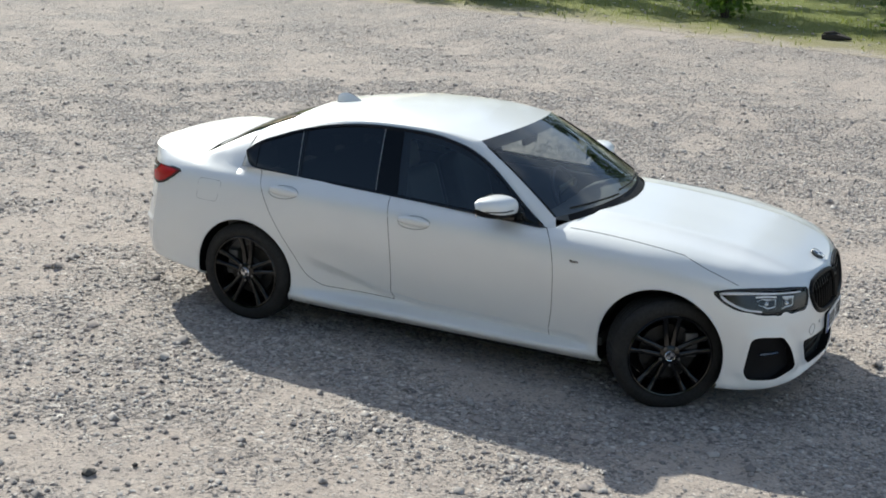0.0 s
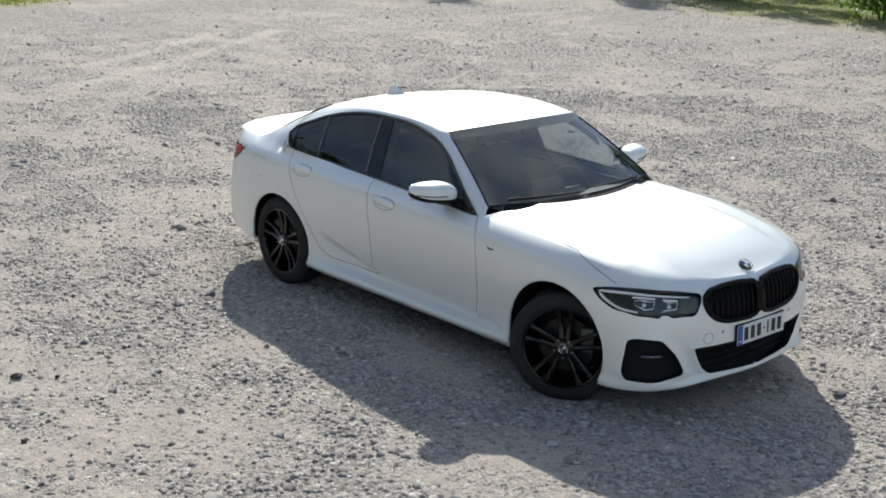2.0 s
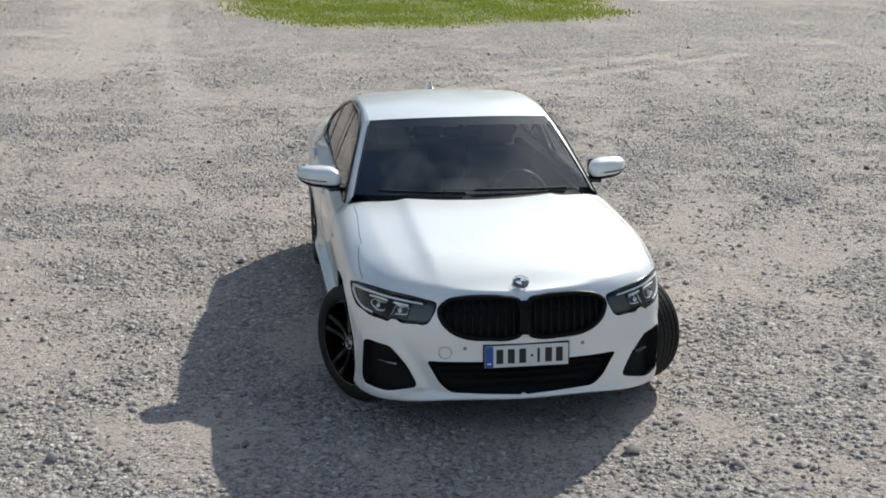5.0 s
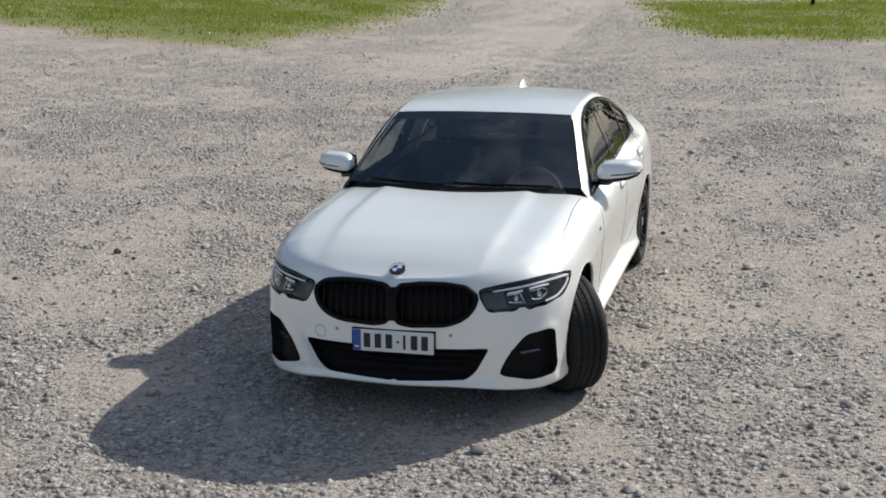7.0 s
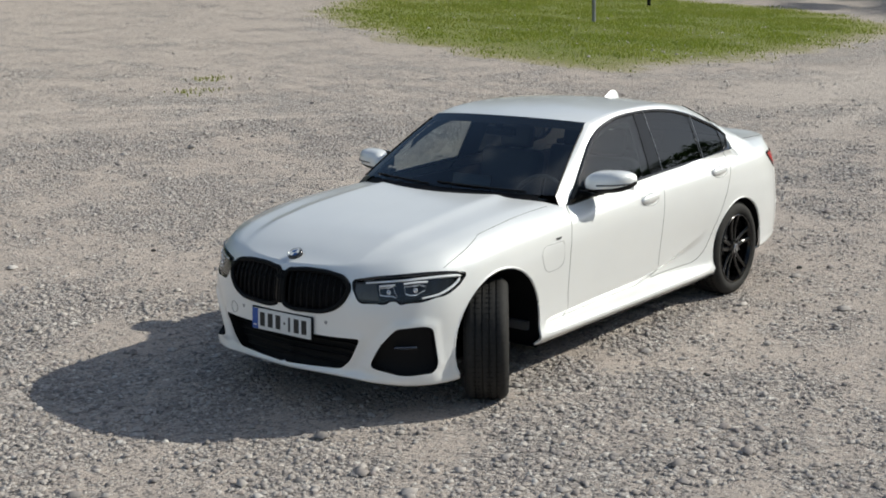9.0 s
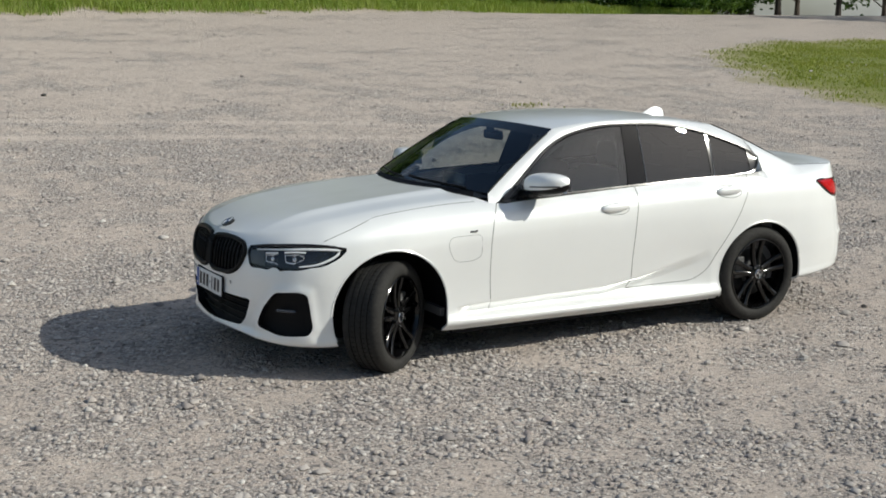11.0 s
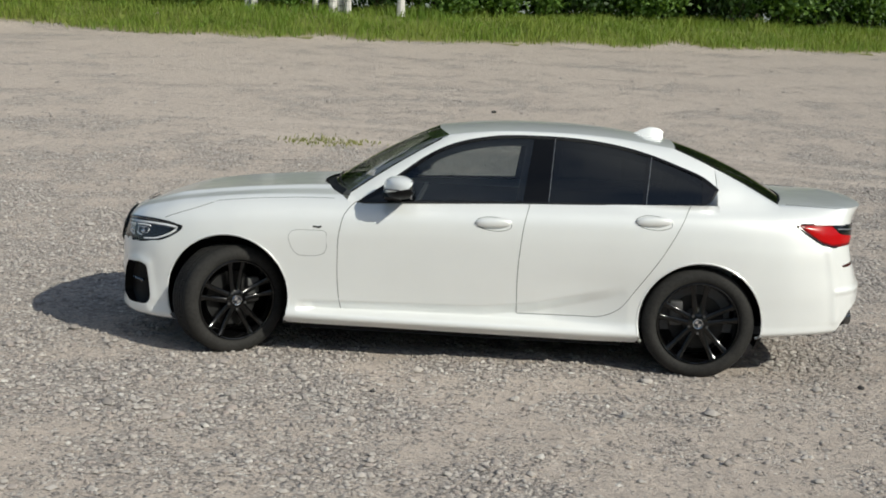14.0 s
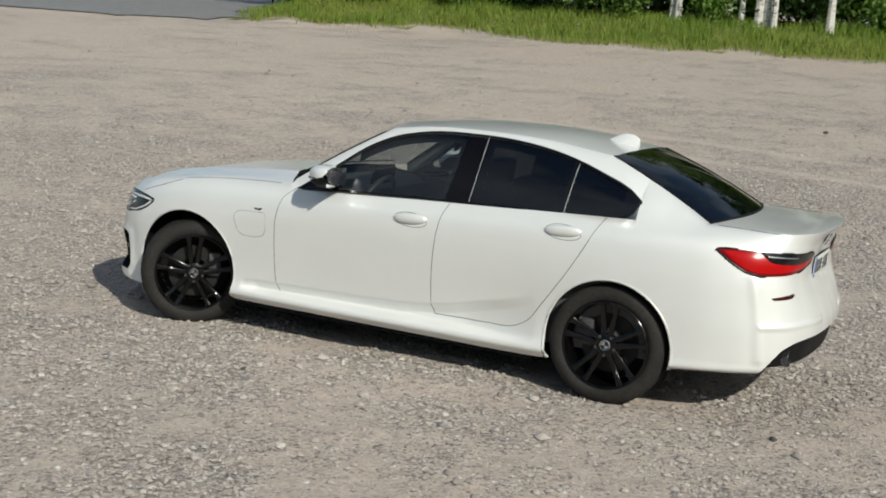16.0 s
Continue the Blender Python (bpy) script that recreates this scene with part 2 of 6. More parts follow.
def sf(y):
    """Place along the outline of a point on the front."""
    k = np.argmax(fine_outline[:, 0] < 1.6)
    return np.interp(y, fine_outline[:k, 1], ARC[:k])


def sr(y):
    k = np.argmax(fine_outline[:, 0] < -1.9)
    return np.interp(-y, -fine_outline[k:, 1], ARC[k:])


# stations along the outline: heights, then insets, from the bottom edge to the shoulder
STATIONS = []


def station(at, heights, insets):
    STATIONS.append((at, heights, insets))


station(sf(0.0), (0.195, 0.212, 0.26, 0.36, 0.46, 0.56, 0.66, 0.735, 0.785), (0.10, 0.012, 0.022, 0.015, 0.0, 0.0, 0.012, 0.035, 0.075))
station(sf(0.35), (0.195, 0.212, 0.26, 0.36, 0.46, 0.56, 0.66, 0.735, 0.79), (0.10, 0.012, 0.022, 0.015, 0.0, 0.0, 0.012, 0.04, 0.085))
station(sf(0.60), (0.172, 0.195, 0.26, 0.36, 0.46, 0.56, 0.66, 0.745, 0.81), (0.10, 0.002, 0.012, 0.012, 0.004, 0.0, 0.015, 0.045, 0.10))
station(sx(1.95), (0.155, 0.182, 0.26, 0.37, 0.46, 0.56, 0.66, 0.76, 0.835), (0.09, 0.0, 0.006, 0.008, 0.004, 0.0, 0.012, 0.045, 0.11))
station(sx(1.70), (0.155, 0.185, 0.265, 0.38, 0.48, 0.58, 0.68, 0.79, 0.87), (0.07, 0.012, 0.01, 0.006, 0.003, 0.0, 0.006, 0.03, 0.10))
station(sx(1.4255), (0.20, 0.235, 0.30, 0.40, 0.50, 0.61, 0.715, 0.83, 0.91), (0.06, 0.012, 0.01, 0.006, 0.003, 0.0, 0.004, 0.03, 0.105))
station(sx(1.0), (0.188, 0.235, 0.305, 0.40, 0.52, 0.64, 0.75, 0.865, 0.94), (0.05, 0.005, 0.022, 0.022, 0.014, 0.004, 0.002, 0.03, 0.115))
station(sx(0.5), (0.186, 0.235, 0.315, 0.40, 0.52, 0.65, 0.78, 0.88, 0.945), (0.05, 0.0, 0.034, 0.030, 0.018, 0.006, 0.0, 0.022, 0.092))
station(sx(-0.3), (0.183, 0.235, 0.315, 0.40, 0.52, 0.66, 0.80, 0.91, 0.985), (0.05, -0.002, 0.034, 0.032, 0.018, 0.004, 0.0, 0.022, 0.095))
station(sx(-0.9), (0.185, 0.235, 0.31, 0.40, 0.52, 0.66, 0.81, 0.93, 1.008), (0.05, 0.0, 0.026, 0.030, 0.022, 0.004, 0.0, 0.022, 0.105))
station(sx(-1.4255), (0.21, 0.25, 0.32, 0.42, 0.53, 0.66, 0.81, 0.945, 1.03), (0.05, 0.012, 0.012, 0.008, 0.003, 0.0, 0.006, 0.034, 0.115))
station(sx(-1.85), (0.262, 0.285, 0.34, 0.43, 0.53, 0.66, 0.80, 0.955, 1.04), (0.06, 0.012, 0.010, 0.006, 0.0, 0.0, 0.010, 0.045, 0.140))
station(sr(0.75), (0.285, 0.31, 0.36, 0.44, 0.54, 0.66, 0.80, 0.955, 1.04), (0.09, 0.02, 0.006, 0.0, 0.0, 0.014, 0.034, 0.065, 0.10))
station(sr(0.5), (0.29, 0.315, 0.36, 0.44, 0.54, 0.66, 0.80, 0.96, 1.05), (0.10, 0.03, 0.012, 0.0, 0.0, 0.032, 0.078, 0.068, 0.035))
station(sr(0.0), (0.29, 0.315, 0.36, 0.44, 0.54, 0.66, 0.80, 0.965, 1.058), (0.10, 0.03, 0.012, 0.0, 0.0, 0.045, 0.115, 0.090, 0.02))


def make_skin():
    ks = [s for s, _, _ in STATIONS]
    zz = spline(ks, [z for _, z, _ in STATIONS], S)
    dd = spline(ks, [d for _, _, d in STATIONS], S)
    v = np.linspace(0, 8, LEVELS)
    t = np.gradient(BASE, axis=0)
    t /= np.linalg.norm(t, axis=1, keepdims=True)
    inward = np.stack([t[:, 1], -t[:, 0]], 1)
    inward *= -np.sign((inward * (BASE - np.array([-0.1, 0]) * 0)).sum(1, keepdims=True) + 1e-9)
    P = np.empty((NCOL, LEVELS, 3))
    for i in range(NCOL):
        z, d = spline(np.arange(9), zz[i], v), spline(np.arange(9), dd[i], v)
        P[i, :, :2] = BASE[i] + inward[i] * d[:, None]
        P[i, :, 2] = z
        # crease low on the doors, below which the panel tucks in
        x = BASE[i, 0]
        if -1.02 < x < 1.0 and BASE[i, 1] > 0.8:
            zc = np.interp(x, (-0.95, -0.885, -0.471, -0.124, 0.95), (0.540, 0.510, 0.402, 0.356, 0.336))
            fade = np.clip((x + 1.0) / 0.45, 0, 1) * np.clip((1.0 - x) / 0.1, 0, 1)
            tuck = np.clip((zc - z) * 0.95, 0, 0.058) * np.clip((z - 0.258) / 0.028, 0, 1)
            P[i, :, 1] -= fade * tuck
    P[[0, -1], :, 1] = 0
    P[..., 1] = np.maximum(P[..., 1], 0)
    return P


def inside(poly, pts):
    """Which of pts lie in the polygon."""
    poly = np.asarray(poly)
    a, b = poly, np.roll(poly, -1, axis=0)
    x, y = pts[..., 0], pts[..., 1]
    c = np.zeros(x.shape, bool)
    for (x0, y0), (x1, y1) in zip(a, b):
        if y0 != y1:
            c ^= ((y0 > y) != (y1 > y)) & (x < (x1 - x0) * (y - y0) / (y1 - y0) + x0)
    return c


def nearest(poly, pts):
    poly = np.asarray(poly)
    best, where = np.full(len(pts), 1e9), np.zeros_like(pts)
    for a, b in zip(poly, np.roll(poly, -1, axis=0)):
        ab = b - a
        t = np.clip(((pts - a) @ ab) / max(ab @ ab, 1e-12), 0, 1)
        q = a + t[:, None] * ab
        d = np.linalg.norm(pts - q, axis=1)
        k = d < best
        best[k], where[k] = d[k], q[k]
    return best, where


def rounded(pts, n=90):
    """A closed smooth outline through pts."""
    p = np.asarray([*pts, pts[0]], float)
    return path3(p, n + 1)[:-1]


def straight(pts, step=0.02, r=0.02):
    """A closed outline with straight sides and small round corners."""
    p, out = np.asarray(pts, float), []
    for i in range(len(p)):
        a, b, c = p[i - 1], p[i], p[(i + 1) % len(p)]
        u, w = (a - b) / np.linalg.norm(a - b), (c - b) / np.linalg.norm(c - b)
        k = min(r, 0.45 * np.linalg.norm(a - b), 0.45 * np.linalg.norm(c - b))
        for t in np.linspace(0, 1, 5):
            out.append((1 - t) ** 2 * (b + k * u) + 2 * t * (1 - t) * b + t * t * (b + k * w))
    return np.array(out)


def flank(pts):
    return [(sx(x), z) for x, z in pts]


def front(pts):
    return [(sf(y), z) for y, z in pts]


def rear(pts):
    return [(sr(y), z) for y, z in pts]


INTAKE_OUT = front([(-0.2, 0.425), (0.505, 0.428), (0.44, 0.30), (0.385, 0.252), (-0.2, 0.235)])
POCKET_OUT = [*front([(0.545, 0.278), (0.595, 0.385), (0.645, 0.452)]), *flank([(2.075, 0.492), (1.975, 0.500), (1.930, 0.484), (1.905, 0.285), (1.93, 0.242)]), *front([(0.70, 0.236)])]
SKIN = make_skin()
SKIN_N = grid_normals(SKIN)
if SKIN_N[NCOL // 2, LEVELS // 2, 1] < 0:
    SKIN_N = -SKIN_N
REAR_FOLD = [*flank([(-2.19, 0.80), (-2.215, 0.66), (-2.25, 0.38)])]
REAR_LEDGE = rear([(0.80, 0.553), (0.60, 0.562), (0.30, 0.562)])
for opening, reach, height in ((POCKET_OUT, 0.035, 0.013), (INTAKE_OUT, 0.028, 0.008), (REAR_FOLD + REAR_FOLD[::-1], 0.030, 0.009), (REAR_LEDGE + REAR_LEDGE[::-1], 0.016, 0.009)):
    flat = np.stack([np.broadcast_to(S[:, None], SKIN.shape[:2]), SKIN[..., 2]], -1).reshape(-1, 2)
    far, _ = nearest(np.asarray(opening), flat)
    bulge = (height * np.exp(-((far / reach) ** 2))).reshape(SKIN.shape[:2], order="C")
    SKIN = SKIN + SKIN_N * bulge[..., None]
SKIN[[0, -1], :, 1] = 0
SKIN_N = grid_normals(SKIN)
if SKIN_N[NCOL // 2, LEVELS // 2, 1] < 0:
    SKIN_N = -SKIN_N
LABEL = np.zeros((NCOL - 1, LEVELS - 1), int)


def flat_coords(P):
    return np.stack([np.broadcast_to(S[:, None], P.shape[:2]), P[..., 2]], -1)


COORD = flat_coords(SKIN).copy()


def at_skin(s, z):
    """A point of the unmoved skin, with its normal, at a place along the outline and a height."""
    i = int(np.clip(s / STEP, 0, NCOL - 2))
    f = np.clip(s / STEP - i, 0, 1)
    out = []
    for k in (i, i + 1):
        zz = RAW[k, :, 2]
        out.append(([np.interp(z, zz, RAW[k, :, c]) for c in range(3)], [np.interp(z, zz, SKIN_N[k, :, c]) for c in range(3)]))
    (p0, n0), (p1, n1) = out
    return Vector(np.array(p0) * (1 - f) + np.array(p1) * f), Vector(np.array(n0) * (1 - f) + np.array(n1) * f).normalized()


RAW = SKIN.copy()


def cut(poly, code, only=None):
    """Marks the faces within an outline in (along, height) with code, and draws the mesh lines onto its edge."""
    global COORD
    poly = np.asarray(poly)
    lo, hi = poly.min(0) - 0.05, poly.max(0) + 0.05
    ii, jj = np.nonzero(((COORD > lo) & (COORD < hi)).all(-1) & ~MOVED)
    pts = COORD[ii, jj]
    dist, where = nearest(poly, pts)
    near = dist < 0.0068
    ii, jj, where = ii[near], jj[near], where[near]
    a0, a1 = np.maximum(ii - 1, 0), np.minimum(ii + 1, NCOL - 1)
    b0, b1 = np.maximum(jj - 1, 0), np.minimum(jj + 1, LEVELS - 1)
    ti = (RAW[a1, jj] - RAW[a0, jj]) / (S[a1] - S[a0])[:, None]
    tj = RAW[ii, b1] - RAW[ii, b0]
    ds = where[:, 0] - COORD[ii, jj, 0]
    dz = where[:, 1] - COORD[ii, jj, 1]
    k = np.clip((dz - ti[:, 2] * ds) / np.where(np.abs(tj[:, 2]) < 1e-4, 1e-4, tj[:, 2]), -1, 1)
    SKIN[ii, jj] += ti * ds[:, None] + tj * k[:, None]
    COORD[ii, jj] = where
    MOVED[ii, jj] = True
    mid = (COORD[:-1, :-1] + COORD[1:, :-1] + COORD[:-1, 1:] + COORD[1:, 1:]) / 4
    hit = inside(poly, mid)
    if only is not None:
        hit &= np.isin(LABEL, only)
    LABEL[hit] = code


MOVED = np.zeros((NCOL, LEVELS), bool)
BODY, DOOR_F, DOOR_R, ARCH, HEADLAMP, GRILLE, INTAKE, POCKET, TAIL, REFLEX, DIFFUSER, BUMPER_F, BUMPER_R, PLATE_BAY = range(14)


def arch_outline(cx, r, low):
    a = np.linspace(-0.9, math.pi + 0.9, 80)
    return [(sx(cx + r * math.cos(t)), max((0.338 if cx > 0 else 0.330) + r * math.sin(t), low)) for t in a]


LAMP_DROP = 0.018
low_front = lambda pts: [(a, z - LAMP_DROP) for a, z in front(pts)]
low_flank = lambda pts: [(a, z - LAMP_DROP) for a, z in flank(pts)]
HEAD_OUT = [*low_front([(0.462, 0.712), (0.455, 0.748), (0.58, 0.770), (0.70, 0.782)]), *low_flank([(1.90, 0.785), (1.80, 0.780), (1.697, 0.760), (1.76, 0.706), (1.84, 0.668)]),
            *low_front([(0.775, 0.645), (0.695, 0.636), (0.682, 0.652), (0.655, 0.655), (0.63, 0.637), (0.50, 0.638)])]
TAIL_OUT = [*flank([(-1.965, 0.948), (-2.03, 0.955)]), *rear([(0.70, 0.945), (0.40, 0.935), (0.33, 0.925), (0.335, 0.885), (0.36, 0.868), (0.55, 0.838)]), *flank([(-2.21, 0.822), (-2.13, 0.842), (-2.04, 0.895)])]
GRILLE_OUT = front([(0.020, 0.705), (0.030, 0.735), (0.10, 0.752), (0.22, 0.758), (0.33, 0.752), (0.405, 0.735), (0.440, 0.700), (0.425, 0.645), (0.375, 0.592), (0.31, 0.564), (0.18, 0.552), (0.075, 0.552), (0.032, 0.566), (0.020, 0.62)])
SEAM_FRONT = [(0.655, 0.952), (0.719, 0.879), (0.749, 0.775), (0.758, 0.600), (0.752, 0.425), (0.735, 0.290)]
SEAM_MID = [(-0.385, 1.0), (-0.352, 0.86), (-0.336, 0.72), (-0.327, 0.53), (-0.333, 0.315)]
SEAM_REAR = [(-1.338, 1.035), (-1.216, 0.789), (-1.027, 0.500), (-0.94, 0.385), (-0.85, 0.338), (-0.70, 0.326), (-0.333, 0.315)]
smooth2 = lambda p, n=40: [tuple(q) for q in path3(p, n)]

cut(arch_outline(1.4255, 0.378, 0.1), ARCH)
cut(arch_outline(-1.4255, 0.372, 0.1), ARCH)
cut(straight(HEAD_OUT, r=0.03), HEADLAMP, (BODY,))
cut(rounded(GRILLE_OUT), GRILLE, (BODY,))
cut(straight(INTAKE_OUT, r=0.025), INTAKE, (BODY,))
cut(straight(POCKET_OUT, r=0.04), POCKET, (BODY,))
cut(straight(TAIL_OUT, r=0.025), TAIL, (BODY,))
cut(straight(rear([(0.765, 0.698), (0.775, 0.712), (0.64, 0.732), (0.625, 0.718), (0.66, 0.706)]), r=0.006), REFLEX, (BODY,))
cut(straight([*flank([(-2.22, 0.24)]), *rear([(0.775, 0.33), (0.715, 0.435), (0.64, 0.468), (0.50, 0.482), (-0.05, 0.485), (-0.05, 0.24)])], r=0.03), DIFFUSER, (BODY,))
cut(flank([*smooth2(SEAM_FRONT), *smooth2(SEAM_MID)[::-1]]), DOOR_F, (BODY,))
cut(flank([*smooth2(SEAM_MID), *smooth2(SEAM_REAR)[::-1]]), DOOR_R, (BODY,))
mid_s = (COORD[:-1, :-1, 0] + COORD[1:, 1:, 0]) / 2
mid_z = (COORD[:-1, :-1, 1] + COORD[1:, 1:, 1]) / 2
LABEL[(LABEL == BODY) & (mid_s < sx(1.72)) & (mid_z < 0.80)] = BUMPER_F
LABEL[(LABEL == BODY) & (mid_s > sx(-1.72)) & (mid_z < 0.80)] = BUMPER_R


def region(code, side=0, depth=0.0):
    """Vertices, faces and normals of a marked region: on one side (1 or -1) or both (0), set in by depth."""
    codes = code if isinstance(code, tuple) else (code,)
    ii, jj = np.nonzero(np.isin(LABEL, codes))
    quads = np.stack([ii * LEVELS + jj, (ii + 1) * LEVELS + jj, (ii + 1) * LEVELS + jj + 1, ii * LEVELS + jj + 1], 1)
    used, inv = np.unique(quads, return_inverse=True)
    quads = inv.reshape(-1, 4)
    V, N = SKIN.reshape(-1, 3)[used].copy(), SKIN_N.reshape(-1, 3)[used]
    V -= N * depth
    out_v, out_f, out_n = [], [], []
    for sgn in ((1, -1) if side == 0 else (side,)):
        flip = np.array([1, sgn, 1])
        q = quads if sgn < 0 else quads[:, ::-1]
        out_f += (q + sum(len(v) for v in out_v)).tolist()
        out_v.append(V * flip), out_n.append(N * flip)
    return np.concatenate(out_v), out_f, np.concatenate(out_n)


def skin_part(name, code, material, parent, side=0, depth=0.0, wall=0.0, label=""):
    """A part from a region of the skin; wall: how far its rim turns inwards."""
    v, f, n = region(code, side, depth)
    if wall:
        count = {}
        for q in f:
            for a, b in zip(q, q[1:] + q[:1]):
                count[(a, b)] = 1
        rim = [(a, b) for a, b in count if (b, a) not in count and max(abs(v[a][1]), abs(v[b][1])) > 0.004]
        ids = sorted({a for e in rim for a in e})
        new_id = {a: len(v) + k for k, a in enumerate(ids)}
        v = np.concatenate([v, v[ids] - n[ids] * wall])
        n = np.concatenate([n, n[ids]])
        f = f + [[b, a, new_id[a], new_id[b]] for a, b in rim]
    return put(name, mesh(name, v, f, material, True, n), parent, label)

# ---- the car ----
car = tagged(new("car"), "white saloon car with black wheels, front wheels turned, on gravel", "car")
YB = lambda x: np.interp(x, (-1.6, -0.7, 0.3, 0.66), (0.798, 0.803, 0.80, 0.785))
on_side = lambda x, z, out=0.0: np.stack([x, YB(x) - 0.45 * (z - 0.96) + out, z], -1)


# bonnet and boot lid: laid between the shoulder edges
EDGE = RAW[:, -1]


def edge_at(x, front_half):
    k = NCOL // 2
    e = EDGE[:k] if front_half else EDGE[k:]
    return np.interp(-x, -e[:, 0], e[:, 1]), np.interp(-x, -e[:, 0], e[:, 2])


BONNET_C = [(2.16, 0.782), (2.12, 0.797), (2.0, 0.848), (1.85, 0.892), (1.6, 0.933), (1.3, 0.966), (1.0, 0.992), (0.70, 1.006)]
DECK_C = [(-1.6, 1.066), (-1.9, 1.062), (-2.1, 1.058), (-2.3, 1.056), (-2.42, 1.06), (-2.466, 1.058)]


def bonnet_z(x, y):
    ye, ze = edge_at(x, True)
    kx, kz = zip(*BONNET_C)
    zc = spline(kx, kz, x)
    t = np.clip(np.abs(y) / np.maximum(ye, 1e-3), 0, 1)
    # two pressed ridges a side, running from the windscreen to the grille and to the headlamp
    fold = 0.0
    for kx, ky, high, wide_in, wide_out in (((0.7, 1.0, 1.5, 1.95, 2.15), (0.44, 0.455, 0.46, 0.435, 0.41), 0.015, 0.17, 0.040), ((0.7, 0.9, 1.4, 1.8, 2.0), (0.70, 0.70, 0.69, 0.65, 0.62), 0.006, 0.13, 0.040)):
        off = np.abs(y) - np.interp(x, kx, ky)
        fold = fold + high * np.exp(-np.where(off < 0, np.abs(off / wide_in) ** 1.2, np.abs(off / wide_out) ** 1.3))
    fold = fold * np.clip((2.15 - x) / 0.35, 0, 1) * np.clip((ye - np.abs(y)) / 0.06, 0, 1)
    return ze + (zc - ze) * (1 - t**2.6) + fold


def deck_z(x, y):
    ye, ze = edge_at(x, False)
    kx, kz = zip(*DECK_C)
    zc = spline(kx, kz, x)
    t = np.clip(np.abs(y) / np.maximum(ye, 1e-3), 0, 1)
    return ze + (zc - ze) * (1 - t**2.6)


def lid(front_half, bow):
    cols = [i for i in range(NCOL) if (EDGE[i, 0] >= 0.70 if front_half else EDGE[i, 0] <= -1.82)]
    if not front_half:
        cols = cols[::-1]
    a = np.linspace(-1, 1, 61)
    P = np.empty((len(cols), 61, 3))
    n = len(cols)
    for k, i in enumerate(cols):
        xe, ye = EDGE[i, 0], max(EDGE[i, 1], 1e-4)
        w = np.clip((k / n - 0.35) / 0.65, 0, 1) ** 2
        x = xe + bow * w * (1 - a**2)
        y = a * ye
        P[k, :, 0], P[k, :, 1] = x, y
        P[k, :, 2] = (bonnet_z if front_half else deck_z)(x, y)
        P[k, [0, -1]] = EDGE[i] * (1, -1, 1), EDGE[i]
    return P


def sheet(name, P, material, parent, label="", up=True):
    n = grid_normals(P)
    f = grid_faces(*P.shape[:2])
    if up and n[P.shape[0] // 2, P.shape[1] // 2, 2] < 0:
        n = -n
        f = [q[::-1] for q in f]
    return put(name, mesh(name, P.reshape(-1, 3), f, material, True, n.reshape(-1, 3)), parent, label)


def lid_cols(front_half):
    cols = [i for i in range(NCOL) if (EDGE[i, 0] >= 0.70 if front_half else EDGE[i, 0] <= -1.82)]
    return cols if front_half else cols[::-1]


def rounded_lid(name, P, cols):
    """A lid whose shading runs over its edge into the car's sides."""
    n = grid_normals(P)
    f = grid_faces(*P.shape[:2])
    if n[P.shape[0] // 2, P.shape[1] // 2, 2] < 0:
        n, f = -n, [q[::-1] for q in f]
    mir = np.array([1, -1, 1])
    side_n = SKIN_N[cols, -1].copy()
    for at, towards, flip in ((0, 1, mir), (P.shape[1] - 1, -1, np.ones(3))):
        lid_n = n[:, at + 4 * towards].copy()
        shared = side_n * flip + lid_n
        shared /= np.linalg.norm(shared, axis=1, keepdims=True)
        lip = np.clip((EDGE[cols, 0] + 2.36) / 0.22, 0, 1)[:, None]
        for j in range(5):
            w = lip * (1 - j / 5) ** 1.5
            q = n[:, at + j * towards] * (1 - w) + shared * w
            n[:, at + j * towards] = q / np.linalg.norm(q, axis=1, keepdims=True)
        if towards < 0:
            for j in range(7):
                w = lip * (1 - j / 7) ** 1.5
                q = SKIN_N[cols, -1 - j] * (1 - w) + shared * w
                SKIN_N[cols, -1 - j] = q / np.linalg.norm(q, axis=1, keepdims=True)
    return put(name, mesh(name, P.reshape(-1, 3), f, PAINT, True, n.reshape(-1, 3)), car)


BONNET = lid(True, 0.25)
DECK = lid(False, -0.08)
bonnet = rounded_lid("bonnet", BONNET, lid_cols(True))
boot = rounded_lid("boot_lid", DECK, lid_cols(False))

# glasshouse
WS_B = lambda a: np.stack([0.695 + 0.175 * (1 - a**2), 0.742 * a, 0.998 + 0.015 * (1 - a**2)], -1)
WS_T = lambda a: np.stack([0.120 + 0.09 * (1 - a**2), 0.585 * a, 1.362 + 0.024 * (1 - np.abs(a) ** 2.2)], -1)
RG_T = lambda a: np.stack([-1.262 - 0.03 * (1 - a**2), 0.522 * a, 1.342 + 0.021 * (1 - np.abs(a) ** 2.2)], -1)
RG_B = lambda a: np.stack([-1.88 - 0.10 * (1 - a**2), 0.645 * a, 1.049 + 0.016 * (1 - a**2)], -1)


def pane_patch(bottom, top, na, nb, bulge):
    a, b = np.linspace(-1, 1, na), np.linspace(0, 1, nb)
    B, T = bottom(a), top(a)
    P = B[:, None] * (1 - b[None, :, None]) + T[:, None] * b[None, :, None]
    return P + np.array(bulge) * (4 * b * (1 - b))[None, :, None] * (1 - 0.5 * a**2)[:, None, None]


WS = pane_patch(WS_B, WS_T, 49, 25, (0.012, 0, 0.018))
RG = pane_patch(RG_B, RG_T, 49, 25, (-0.012, 0, 0.024))


windscreen = sheet("windscreen", WS, GLASS_FRONT, car, "clear windscreen glass")
rear_window = sheet("rear_window", RG, GLASS_DARK, car, "dark tinted rear window")

